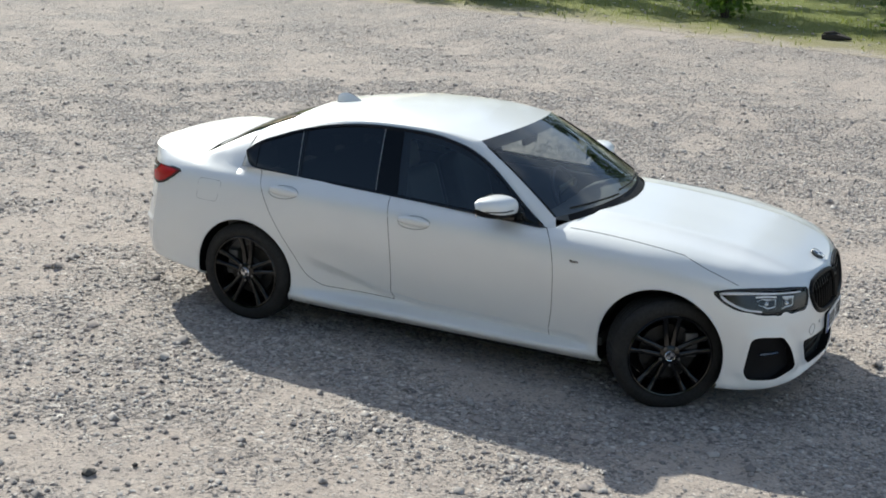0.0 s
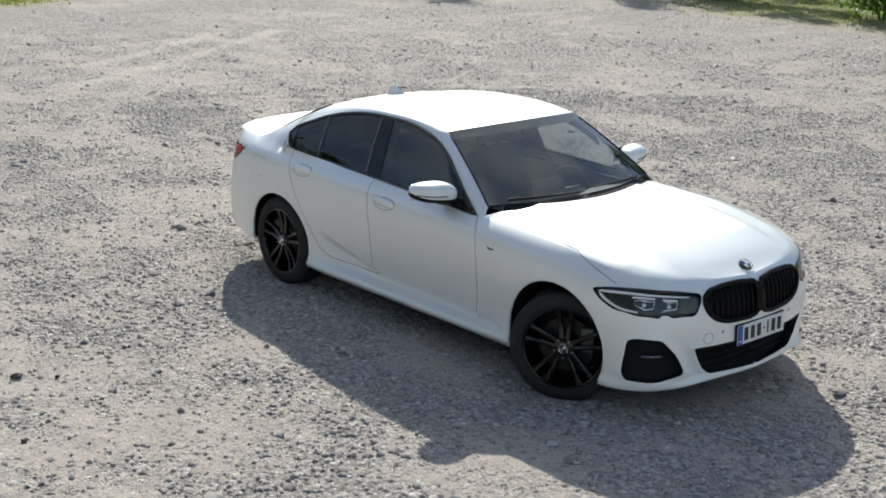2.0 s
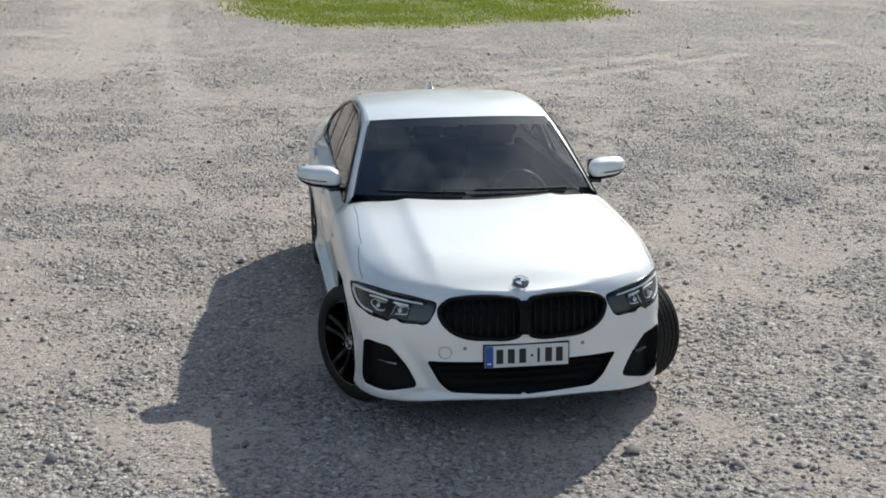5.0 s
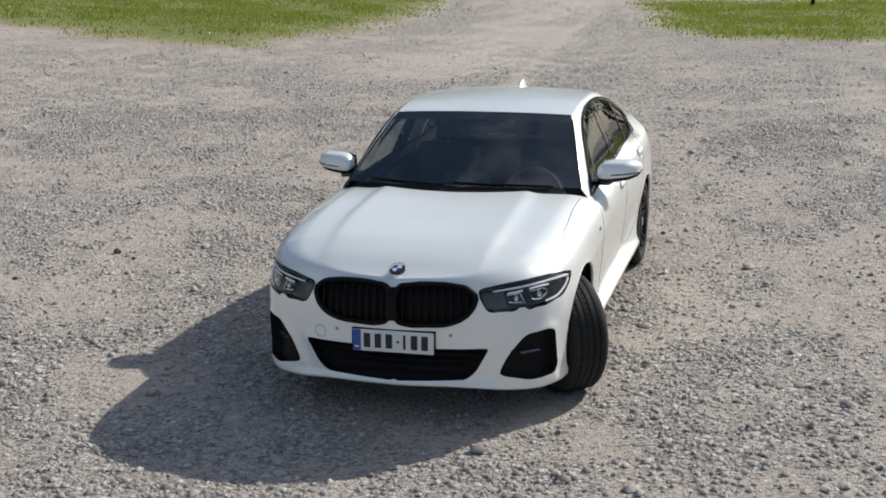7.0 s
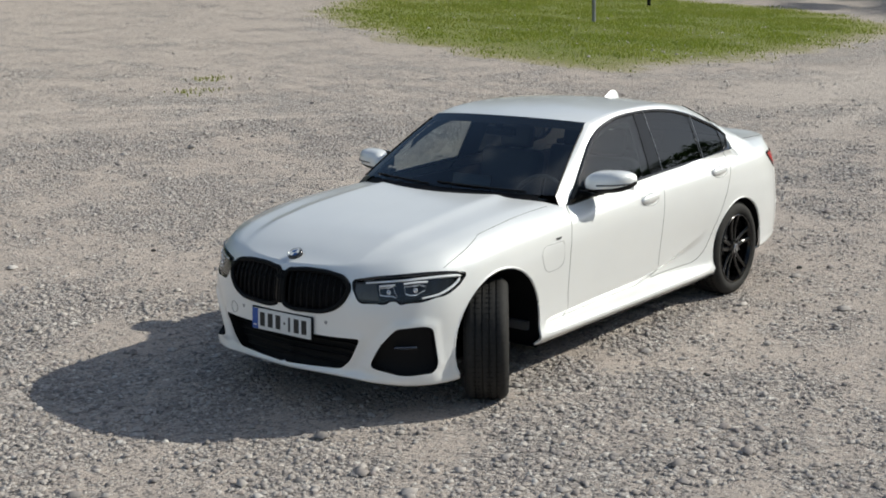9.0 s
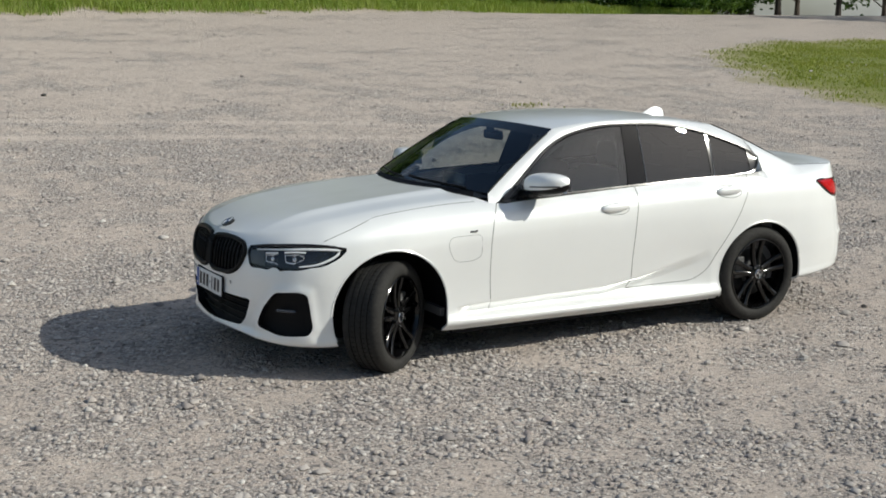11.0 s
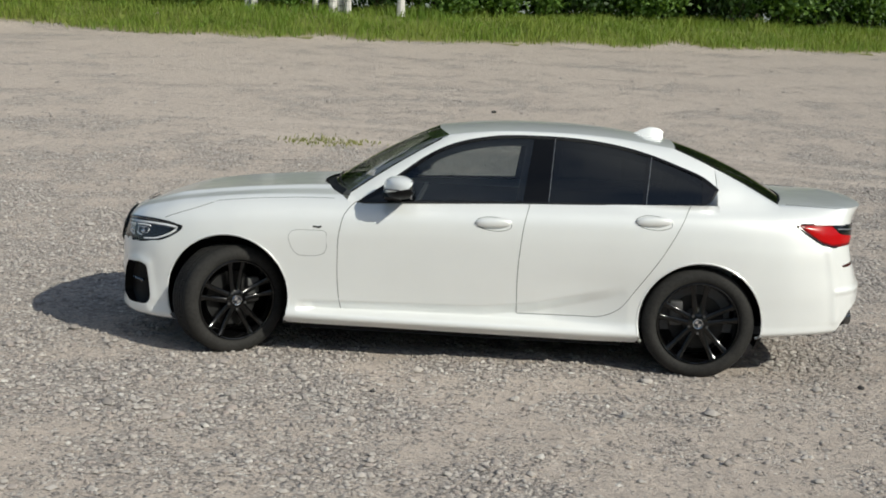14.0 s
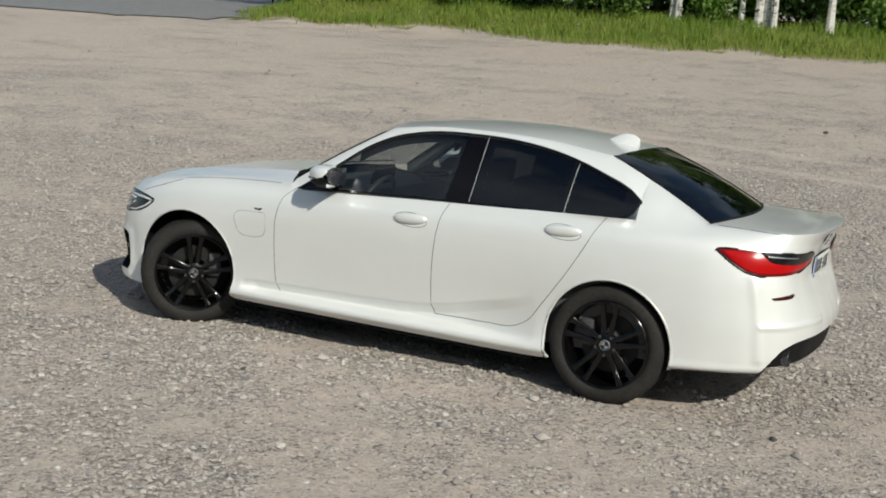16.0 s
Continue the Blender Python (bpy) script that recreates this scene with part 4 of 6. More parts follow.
# wheels
def wheel(hub, side, steer):
    """Tyre, ten-spoke rim in five pairs, disc, caliper and badge; its outer face looks along +y before turning."""
    turn = Matrix.Translation(hub) @ pose(0, 0, 0, 0, 0, steer) @ Matrix.Diagonal((1, side, 1, 1))
    flip = lambda bm: (bmesh.ops.transform(bm, matrix=turn, verts=bm.verts), bmesh.ops.recalc_face_normals(bm, faces=bm.faces), bm)[2]
    root = tagged(put("wheel", None, car), "black alloy wheel with tyre")
    R, W = 0.335, 0.235
    bm = bmesh.new()
    prof = [(0.243, -W + 0.02), (0.262, -W), (0.300, -W - 0.004), (0.322, -W + 0.012)]
    y0, y1 = -W + 0.022, -0.026
    for g in range(5):
        ya, yb = y0 + (y1 - y0) * g / 5, y0 + (y1 - y0) * (g + 1) / 5
        prof += [(R - 0.001, ya + 0.004), (R, (ya + yb) / 2), (R - 0.001, yb - 0.004)]
        if g < 4:
            prof += [(R - 0.008, yb - 0.0035), (R - 0.008, yb + 0.0035)]
    prof += [(0.322, -0.014), (0.300, 0.002), (0.275, 0.004), (0.258, -0.002), (0.246, -0.012), (0.243, -0.02)]
    lathe(bm, prof, 96)
    part("tyre", flip(bm), RUBBER, root, "black low-profile tyre with tread grooves")
    bm = bmesh.new()
    for kk in range(64):
        t = 2 * math.pi * kk / 64
        for yy, sk in ((-0.048, 14), (-0.083, 24), (-0.118, -24), (-0.152, 24), (-W + 0.048, -14)):
            box(bm, (0.004, 0.026, 0.0048), ((R - 0.002) * math.cos(t), yy, (R - 0.002) * math.sin(t)), 0, (0, -math.degrees(t) + 90, sk))
    tagged(part("tread_cuts", flip(bm), SEAL, root), kind="stuff")
    bm = bmesh.new()
    lathe(bm, [(0.243, -0.016), (0.248, -0.006), (0.243, -0.002), (0.236, -0.004), (0.230, -0.02), (0.222, -0.06), (0.215, -0.19), (0.243, -0.215)], 80)
    lathe(bm, [(0.001, -0.012), (0.040, -0.014), (0.060, -0.022), (0.066, -0.05), (0.062, -0.075), (0.001, -0.08)], 40)
    for s5 in range(5):
        for kk in (-1, 1):
            t0 = 2 * math.pi * s5 / 5 + math.pi / 2
            rows = []
            for i in range(9):
                u = i / 8
                r = 0.045 + (0.238 - 0.045) * u
                off = kk * (0.0165 + 0.028 * u**1.1)
                half = 0.0160 - 0.003 * u + 0.008 * max(u - 0.8, 0) / 0.2
                yt = -0.022 - 0.012 * math.sin(u * math.pi) + 0.014 * u
                c, s = math.cos(t0), math.sin(t0)
                ring = []
                for wv, yv in ((-half, yt - 0.030), (-half, yt - 0.006), (-half * 0.5, yt), (half * 0.5, yt), (half, yt - 0.006), (half, yt - 0.030)):
                    ring.append(bm.verts.new((r * c - (off + wv) * s, yv, r * s + (off + wv) * c)))
                rows.append(ring)
            for p0, p1 in zip(rows, rows[1:]):
                for q in range(6):
                    bm.faces.new((p0[q], p0[(q + 1) % 6], p1[(q + 1) % 6], p1[q]))
    rim = part("rim", flip(bm), RIM_BLACK, root, "gloss black double-spoke alloy rim")
    for kk in range(5):
        bm = bmesh.new()
        t = 2 * math.pi * (kk + 0.5) / 5 + math.pi / 2
        cyl(bm, 0.010, 0.02, (0.056 * math.cos(t), -0.018, 0.056 * math.sin(t)), (90, 0, 0), 6)
        part("wheel_bolt", flip(bm), DARK_CHROME, rim)
    bm = bmesh.new()
    lathe(bm, [(0.001, -0.006), (0.026, -0.007), (0.031, -0.010), (0.031, -0.016)], 24)
    part("centre_cap", flip(bm), CAP_DARK, rim, "round centre cap")
    bm = bmesh.new()
    lathe(bm, [(0.026, -0.0055), (0.029, -0.0045), (0.032, -0.008)], 24)
    for q in (0, 2):
        t = np.linspace(q * math.pi / 2, (q + 1) * math.pi / 2, 7)
        vs = [bm.verts.new((0, -0.0052, 0))] + [bm.verts.new((0.021 * math.cos(x), -0.0054, 0.021 * math.sin(x))) for x in t]
        bm.faces.new(vs)
    part("cap_ring", flip(bm), CHROME, rim, "silver ring and quarters of the cap")
    bm = bmesh.new()
    lathe(bm, [(0.085, -0.095), (0.165, -0.095), (0.167, -0.10), (0.167, -0.12), (0.085, -0.125)], 48)
    part("brake_disc", flip(bm), STEEL, root)
    bm = bmesh.new()
    box(bm, (0.08, 0.06, 0.15), (-0.13 * side * (1 if hub[0] > 0 else -1), -0.085, 0.05), 0.015)
    part("brake_caliper", flip(bm), CALIPER, root)
    bm = bmesh.new()
    lathe(bm, [(0.214, -0.19), (0.10, -0.185), (0.001, -0.18)], 32)
    part("inner_barrel", flip(bm), SEAL, root)


wheel((-1.4255, 0.892, 0.333), 1, 0)
wheel((-1.4255, -0.892, 0.333), -1, 0)
wheel((1.356, 0.868, 0.327), 1, 36)
wheel((1.497, -0.862, 0.333), -1, 30)

# wheel wells, arch lips and floor
for cx, rr in ((1.4255, 0.378), (-1.4255, 0.372)):
    for side in (1, -1):
        bm = bmesh.new()
        rows = []
        for t in np.linspace(-0.45, math.pi + 0.45, 40):
            row = []
            rim_y = at_skin(sx(cx + rr * math.cos(t)), float(np.clip((0.338 if cx > 0 else 0.330) + rr * math.sin(t), 0.22, 0.9)))[0].y - 0.016
            for k, y in enumerate((rim_y, rim_y - 0.03, 0.5)):
                q = rr + (0.004 if k == 0 else 0.03)
                row.append(bm.verts.new((cx + q * math.cos(t), y * side, max((0.338 if cx > 0 else 0.330) + q * math.sin(t), 0.18))))
            rows.append(row)
        for p0, p1 in zip(rows, rows[1:]):
            for q in range(2):
                bm.faces.new((p0[q], p0[q + 1], p1[q + 1], p1[q]))
        bm.faces.new([r[2] for r in rows])
        part("wheel_well", bm, MATT_BLACK, car, "black wheel arch liner")
        bm = bmesh.new()
        pts = []
        for t in np.linspace(-0.38, math.pi + 0.38, 50):
            p, n = at_skin(sx(cx + rr * math.cos(t)), max((0.338 if cx > 0 else 0.330) + rr * math.sin(t), 0.2))
            pts.append((p.x, (p.y - 0.006) * side, p.z))
        tube(bm, pts, 0.0085, 6)
        part("arch_lip", bm, PAINT, body)
bm = bmesh.new()
box(bm, (3.4, 1.10, 0.12), (0.15, 0, 0.205))
box(bm, (1.95, 1.60, 0.10), (0, 0, 0.20))
part("underbody", bm, MATT_BLACK, car, smooth=False)


# front: lamps, grille, intakes, plate
LAMP_HOUSING = grained("lamp_housing", (0.03, 0.032, 0.036), 0.3, 40, metal=0.4)
LAMP_PANEL = grained("lamp_panel", (0.085, 0.08, 0.075), 0.3, 60, metal=0.3)


def outline_patch(name, poly, out, material, parent, side, label="", cols=40, rows=10, bow=0.0, facet=0.0):
    """A smooth sheet that fills an outline given in (along, height), held off the skin by out."""
    poly = np.asarray(poly, float)
    s0, s1 = poly[:, 0].min(), poly[:, 0].max()
    P = np.empty((cols, rows, 3))
    for i, s in enumerate(s0 + (s1 - s0) * (0.5 - 0.5 * np.cos(np.linspace(0.05, math.pi - 0.05, cols)))):
        hits = []
        for (xa, za), (xb, zb) in zip(poly, np.roll(poly, -1, axis=0)):
            if (xa <= s) != (xb <= s):
                hits.append(za + (zb - za) * (s - xa) / (xb - xa))
        for j, z in enumerate(np.linspace(min(hits), max(hits), rows)):
            p, nn = at_skin(s, z)
            p = p + nn * (out + bow * (1 - (2 * j / (rows - 1) - 1) ** 2))
            P[i, j] = p.x, p.y * side, p.z
    n = grid_normals(P)
    f = grid_faces(cols, rows)
    mid = P[cols // 2, rows // 2]
    if n[cols // 2, rows // 2] @ (mid - np.array([0, 0, mid[2]])) < 0:
        n, f = -n, [q[::-1] for q in f]
    if facet:
        P = P + n * facet * np.random.default_rng(8).uniform(-1, 1, (cols, rows, 1))
        return put(name, mesh(name, P.reshape(-1, 3), f, material, False), parent, label)
    return put(name, mesh(name, P.reshape(-1, 3), f, material, True, n.reshape(-1, 3)), parent, label)


def headlamp(side):
    back = skin_part("headlamp", HEADLAMP, LAMP_HOUSING, car, side, 0.045, 0.0, "headlamp with clear lens and twin reflectors")
    skin_part("lens", HEADLAMP, LENS, back, side, 0.002)
    bm = bmesh.new()
    loop = [at_skin(s, z) for s, z in straight(HEAD_OUT, r=0.03)]
    tube(bm, [((p - nn * 0.004).x, (p - nn * 0.004).y * side, (p - nn * 0.004).z) for p, nn in loop], 0.0055, 6, closed=True)
    part("lens_rim", bm, GLOSS_BLACK, back)
    # black upper lid, then the running-light hook below it
    lid_line = [*low_front([(0.47, 0.752), (0.58, 0.768), (0.70, 0.778)]), *low_flank([(1.90, 0.782), (1.80, 0.776), (1.712, 0.758)])]
    line = lambda pts, deep, n: [((p - nn * deep).x, (p - nn * deep).y * side, (p - nn * deep).z) for p, nn in (at_skin(q[0], q[1]) for q in path3(np.array(pts), n))]
    bm = bmesh.new()
    tube(bm, line(lid_line, 0.001, 30), [0.006 + 0.004 * math.sin(math.pi * i / 29) for i in range(30)], 6)
    part("upper_lid", bm, GLOSS_BLACK, back)
    hook = [*low_front([(0.53, 0.742), (0.62, 0.750), (0.72, 0.758)]), *low_flank([(1.88, 0.762), (1.80, 0.758), (1.745, 0.748), (1.772, 0.722), (1.82, 0.697), (1.88, 0.675)]), *low_front([(0.775, 0.662)])]
    bm = bmesh.new()
    tube(bm, line(hook, 0.006, 44), [0.0045 + 0.004 * min(i, 22) / 22 - 0.003 * max(i - 26, 0) / 17 for i in range(44)], 6)
    part("light_guide", bm, LAMP_WHITE, back, "white hook-shaped running light")
    outline_patch("inner_panel", [*low_front([(0.475, 0.655), (0.475, 0.735), (0.585, 0.742), (0.60, 0.655)])], -0.010, LAMP_PANEL, back, side, "grey-brown reflector panel beside the grille", 14, 6)
    outline_patch("dark_field", [*low_front([(0.60, 0.655), (0.60, 0.742), (0.72, 0.752)]), *low_flank([(1.88, 0.755), (1.79, 0.745), (1.83, 0.70), (1.90, 0.672)]), *low_front([(0.74, 0.655)])], -0.012, CAP_DARK, back, side, "", 26, 6)
    for poly, bar, eye in (([*low_front([(0.604, 0.682), (0.600, 0.720), (0.664, 0.728), (0.684, 0.670)])], low_front([(0.602, 0.727), (0.676, 0.735)]), low_front([(0.645, 0.698)])[0]),
                           ([*low_front([(0.720, 0.684), (0.713, 0.728), (0.765, 0.735)]), *low_flank([(1.950, 0.722), (1.958, 0.700)]), *low_front([(0.760, 0.676)])], [*low_front([(0.712, 0.739), (0.765, 0.744)]), *low_flank([(1.94, 0.742)])], low_front([(0.756, 0.704)])[0])):
        bowl = outline_patch("reflector", poly, -0.006, REFLECTOR, back, side, "bright faceted lamp reflector", 7, 5, -0.012, 0.005)
        bm = bmesh.new()
        tube(bm, line(bar, 0.003, 8), 0.0055, 6)
        part("bright_bar", bm, LAMP_WHITE, bowl, "bright upper bar of the reflector")
        p, nn = at_skin(*eye)
        bm = bmesh.new()
        bmesh.ops.create_uvsphere(bm, u_segments=14, v_segments=8, radius=0.015, matrix=Matrix.Translation(((p - nn * 0.016).x, (p - nn * 0.016).y * side, (p - nn * 0.016).z)))
        part("lamp_eye", bm, CHROME, bowl, "round bright lamp element")


for side in (1, -1):
    headlamp(side)
    back = skin_part("kidney_grille", GRILLE, MATT_BLACK, car, side, 0.035, 0.0, "black kidney grille with upright slats")
    bm = bmesh.new()
    loop = [at_skin(s, z) for s, z in rounded(GRILLE_OUT)]
    tube(bm, [((p + nn * 0.002).x, (p + nn * 0.002).y * side, (p + nn * 0.002).z) for p, nn in loop], 0.0140, 8, closed=True)
    part("grille_frame", bm, GRILLE_BLACK, back, "gloss black grille surround")
    bm = bmesh.new()
    tube(bm, [(p.x + 0.002, 0.008 * side, p.z) for p, nn in (at_skin(sf(0.008), z) for z in np.linspace(0.570, 0.738, 8))], 0.018, 8)
    part("grille_bridge", bm, GRILLE_BLACK, back)
    outline_g = np.array(rounded(GRILLE_OUT))
    for y in np.arange(0.055, 0.43, 0.043):
        s = sf(y)
        zs = [z for z in np.linspace(0.54, 0.79, 60) if inside(outline_g, np.array([[s, z]]))[0]]
        if len(zs) < 8:
            continue
        bm = bmesh.new()
        pts = []
        for z in np.linspace(zs[0], zs[-1], 9):
            p, nn = at_skin(s, z)
            q = p - nn * 0.010
            pts.append((q.x, q.y * side, q.z))
        tube(bm, pts, 0.0085, 6)
        part("slat", bm, GRILLE_BLACK, back)
    pocket = skin_part("side_intake", POCKET, MATT_BLACK, car, side, 0.05, 0.0, "black side air intake")
    bm = bmesh.new()
    loop = [at_skin(s, z) for s, z in straight(POCKET_OUT, r=0.04)]
    ring_a = [bm.verts.new((p.x, p.y * side, p.z)) for p, nn in loop]
    ring_b = [bm.verts.new(((p - nn * 0.05).x, (p - nn * 0.05).y * side, (p - nn * 0.05).z)) for p, nn in loop]
    for q in range(len(loop)):
        bm.faces.new((ring_a[q], ring_a[(q + 1) % len(loop)], ring_b[(q + 1) % len(loop)], ring_b[q]))
    part("intake_wall", bm, MATT_BLACK, pocket)
    bm = bmesh.new()
    for z in (0.376,):
        pts = [at_skin(s, z) for s in np.linspace(sf(0.66), sx(1.99), 10)]
        tube(bm, [((p - nn * 0.02).x, (p - nn * 0.02).y * side, (p - nn * 0.02).z) for p, nn in pts], 0.008, 6)
    part("fog_lamp", bm, LENS, pocket, "slim clear fog lamp")
    bm = bmesh.new()
    pts = [at_skin(s, 0.376) for s in np.linspace(sf(0.665), sx(2.0), 10)]
    tube(bm, [((p - nn * 0.03).x, (p - nn * 0.03).y * side, (p - nn * 0.03).z) for p, nn in pts], 0.008, 6)
    part("fog_reflector", bm, DARK_CHROME, pocket)
intake = skin_part("lower_intake", INTAKE, MATT_BLACK, car, 0, 0.06, 0.0, "black lower air intake")
bm = bmesh.new()
loop = [at_skin(abs(s) if s > 0 else 0, z) for s, z in straight(INTAKE_OUT, r=0.025)]
half = [(p, nn) for p, nn in loop if p.y > 0.003]
whole = [((p.x, p.y, p.z), (p - nn * 0.06)) for p, nn in half]
ra = [bm.verts.new(w[0]) for w in whole] + [bm.verts.new((w[0][0], -w[0][1], w[0][2])) for w in whole[::-1]]
rb = [bm.verts.new(w[1]) for w in whole] + [bm.verts.new((w[1].x, -w[1].y, w[1].z)) for w in whole[::-1]]
for q in range(len(ra)):
    bm.faces.new((ra[q], ra[(q + 1) % len(ra)], rb[(q + 1) % len(ra)], rb[q]))
part("intake_wall", bm, MATT_BLACK, intake)
bm = bmesh.new()
for z in (0.275, 0.31, 0.345, 0.38):
    w = np.interp(z, (0.25, 0.43), (0.36, 0.49))
    pts = [at_skin(sf(abs(y)), z) for y in np.linspace(-w, w, 25)]
    tube(bm, [((p - nn * 0.045).x, (p - nn * 0.045).y * (1 if y > 0 else -1), (p - nn * 0.045).z) for (p, nn), y in zip(pts, np.linspace(-w, w, 25))], 0.006, 5)
part("intake_mesh", bm, GRILLE_BLACK, intake)


def number_plate(at, parent_label, bars):
    """A white plate with a blue band; its writing is plain bars. It looks along +x."""
    root = tagged(new("number_plate"), parent_label)
    root.parent, root.matrix_basis = car, at
    bm = bmesh.new()
    box(bm, (0.012, 0.455, 0.128), (-0.006, 0, 0), 0.003)
    part("plate_holder", bm, MATT_BLACK, root)
    bm = bmesh.new()
    box(bm, (0.006, 0.441, 0.116), (0.002, 0, 0), 0.002)
    part("plate", bm, PLATE_WHITE, root)
    bm = bmesh.new()
    box(bm, (0.002, 0.043, 0.112), (0.0055, -0.198, 0))
    part("blue_band", bm, PLATE_BLUE, root)
    for y in bars:
        bm = bmesh.new()
        box(bm, (0.0016, 0.013 if y[1] else 0.036, 0.076 if y[1] < 2 else 0.012), (0.0058, y[0], 0))
        part("plain_bar", bm, INK, root)
    bm = bmesh.new()
    box(bm, (0.0016, 0.022, 0.008), (0.0068, -0.198, -0.036))
    part("plain_bar", bm, PLATE_WHITE, root)


number_plate(pose(2.242, 0.008, 0.456, 0, -3, 0), "white number plate with blue band", [(-0.142, 0), (-0.082, 0), (-0.022, 0), (0.027, 2), (0.062, 1), (0.115, 0), (0.172, 0)])
number_plate(pose(-2.385, 0, 0.825, 0, 4, 180), "white number plate with blue band", [(-0.142, 0), (-0.082, 0), (-0.022, 0), (0.027, 2), (0.062, 1), (0.115, 0), (0.172, 0)])


def roundel(at, parent, r=0.041):
    bm = bmesh.new()
    cyl(bm, r, 0.005, (0, 0, 0), seg=32)
    base = part("emblem", bm, INK, parent, "round blue and white emblem", at)
    bm = bmesh.new()
    tube(bm, [(r * math.cos(t), r * math.sin(t), 0.002) for t in np.linspace(0, 2 * math.pi, 33)[:-1]], 0.0018, 6, closed=True)
    part("emblem_ring", bm, DARK_CHROME, base)
    for q, m in ((0, BADGE_BLUE), (1, PLATE_WHITE), (2, BADGE_BLUE), (3, PLATE_WHITE)):
        bm = bmesh.new()
        t = np.linspace(q * math.pi / 2, (q + 1) * math.pi / 2, 9)
        vs = [bm.verts.new((0, 0, 0.0032))] + [bm.verts.new((0.66 * r * math.cos(x), 0.66 * r * math.sin(x), 0.0032)) for x in t]
        bm.faces.new(vs)
        part("emblem_quarter", bm, m, base)


roundel(Matrix.Translation((2.105, 0, float(bonnet_z(np.array(2.105), np.array(0.0))) + 0.003)) @ pose(0, 0, 0, 0, 28, 0), bonnet)
p, nn = at_skin(sr(0.0), 0.975)
roundel(Matrix.Translation(p + nn * 0.002) @ nn.to_track_quat("Z", "Y").to_matrix().to_4x4(), boot, 0.038)
# towing cap and parking sensors
bm = bmesh.new()
p, nn = at_skin(sf(0.41), 0.475)
tube(bm, [tuple((lambda q: (q.x, -q.y, q.z))(at_skin(sf(0.41 + 0.032 * math.cos(t)), 0.475 + 0.032 * math.sin(t))[0])) for t in np.linspace(0, 2 * math.pi, 25)[:-1]], 0.0022, 5, closed=True)
part("towing_cap", bm, SHADE_AND_TRIM, body)
for y in (0.31, -0.31):
    bm = bmesh.new()
    p, nn = at_skin(sf(abs(y)), 0.50)
    cyl(bm, 0.010, 0.004, (p.x, math.copysign(p.y, y), p.z), (0, 90, 0), 16)
    part("parking_sensor", bm, SHADE_AND_TRIM, body)


# rear: lamps, reflectors, diffuser, exhausts
for side in (1, -1):
    lamp = skin_part("tail_lamp", TAIL, DARK_RED, car, side, 0.006, 0.0, "red tail lamp with dark smoked upper part")
    tail_line = straight(TAIL_OUT, r=0.025)
    outline_patch("dark_lens", tail_line, 0.003, DARK_RED, lamp, side, "dark red outer lens", 60, 8, 0.004)
    red_line = [*flank([(-2.005, 0.938), (-2.05, 0.944)]), *rear([(0.72, 0.936), (0.66, 0.888), (0.36, 0.898), (0.365, 0.880), (0.55, 0.852)]), *flank([(-2.20, 0.838), (-2.12, 0.860), (-2.05, 0.905)])]
    outline_patch("red_lens", straight(red_line, r=0.02), 0.006, RED, lamp, side, "glossy red hook-shaped lens", 60, 8, 0.004)
    smoked = straight([*flank([(-2.205, 0.948)]), *rear([(0.60, 0.944), (0.335, 0.932), (0.340, 0.898), (0.55, 0.884)]), *flank([(-2.325, 0.882), (-2.265, 0.892)])], r=0.015)
    outline_patch("smoked_lens", smoked, 0.0095, GLOSS_BLACK, lamp, side, "smoked black upper lens", 40, 6, 0.002)
    bm = bmesh.new()
    pts = [at_skin(s, z) for s, z in path3(np.array([*flank([(-2.245, 0.926)]), *rear([(0.72, 0.922), (0.62, 0.918)])]), 10)]
    tube(bm, [((p + nn * 0.010).x, (p + nn * 0.010).y * side, (p + nn * 0.010).z) for p, nn in pts], 0.0038, 6)
    part("light_bar", bm, DULL_METAL, lamp, "pale reversing light")
    bm = bmesh.new()
    tube(bm, [((p + nn * 0.001).x, (p + nn * 0.001).y * side, (p + nn * 0.001).z) for p, nn in (at_skin(s, z) for s, z in tail_line)], 0.0065, 6, closed=True)
    part("lens_rim", bm, GLOSS_BLACK, lamp)
    skin_part("reflector", REFLEX, REFLEX_RED, car, side, 0.004, 0.0, "narrow dark red rear reflector")
    bm = bmesh.new()
    lathe(bm, [(0.036, -0.09), (0.045, -0.02), (0.047, 0.03), (0.043, 0.035), (0.038, 0.0), (0.035, -0.08)], 28)
    bmesh.ops.transform(bm, matrix=Matrix.Translation((-2.345, 0.62 * side, 0.375)) @ pose(0, 0, 0, 0, 0, 90), verts=bm.verts)
    part("exhaust_pipe", bm, DARK_CHROME, car, "round dark exhaust tip")
diffuser = skin_part("diffuser", DIFFUSER, MATT_BLACK, car, 0, 0.03, 0.0, "black lower rear diffuser")

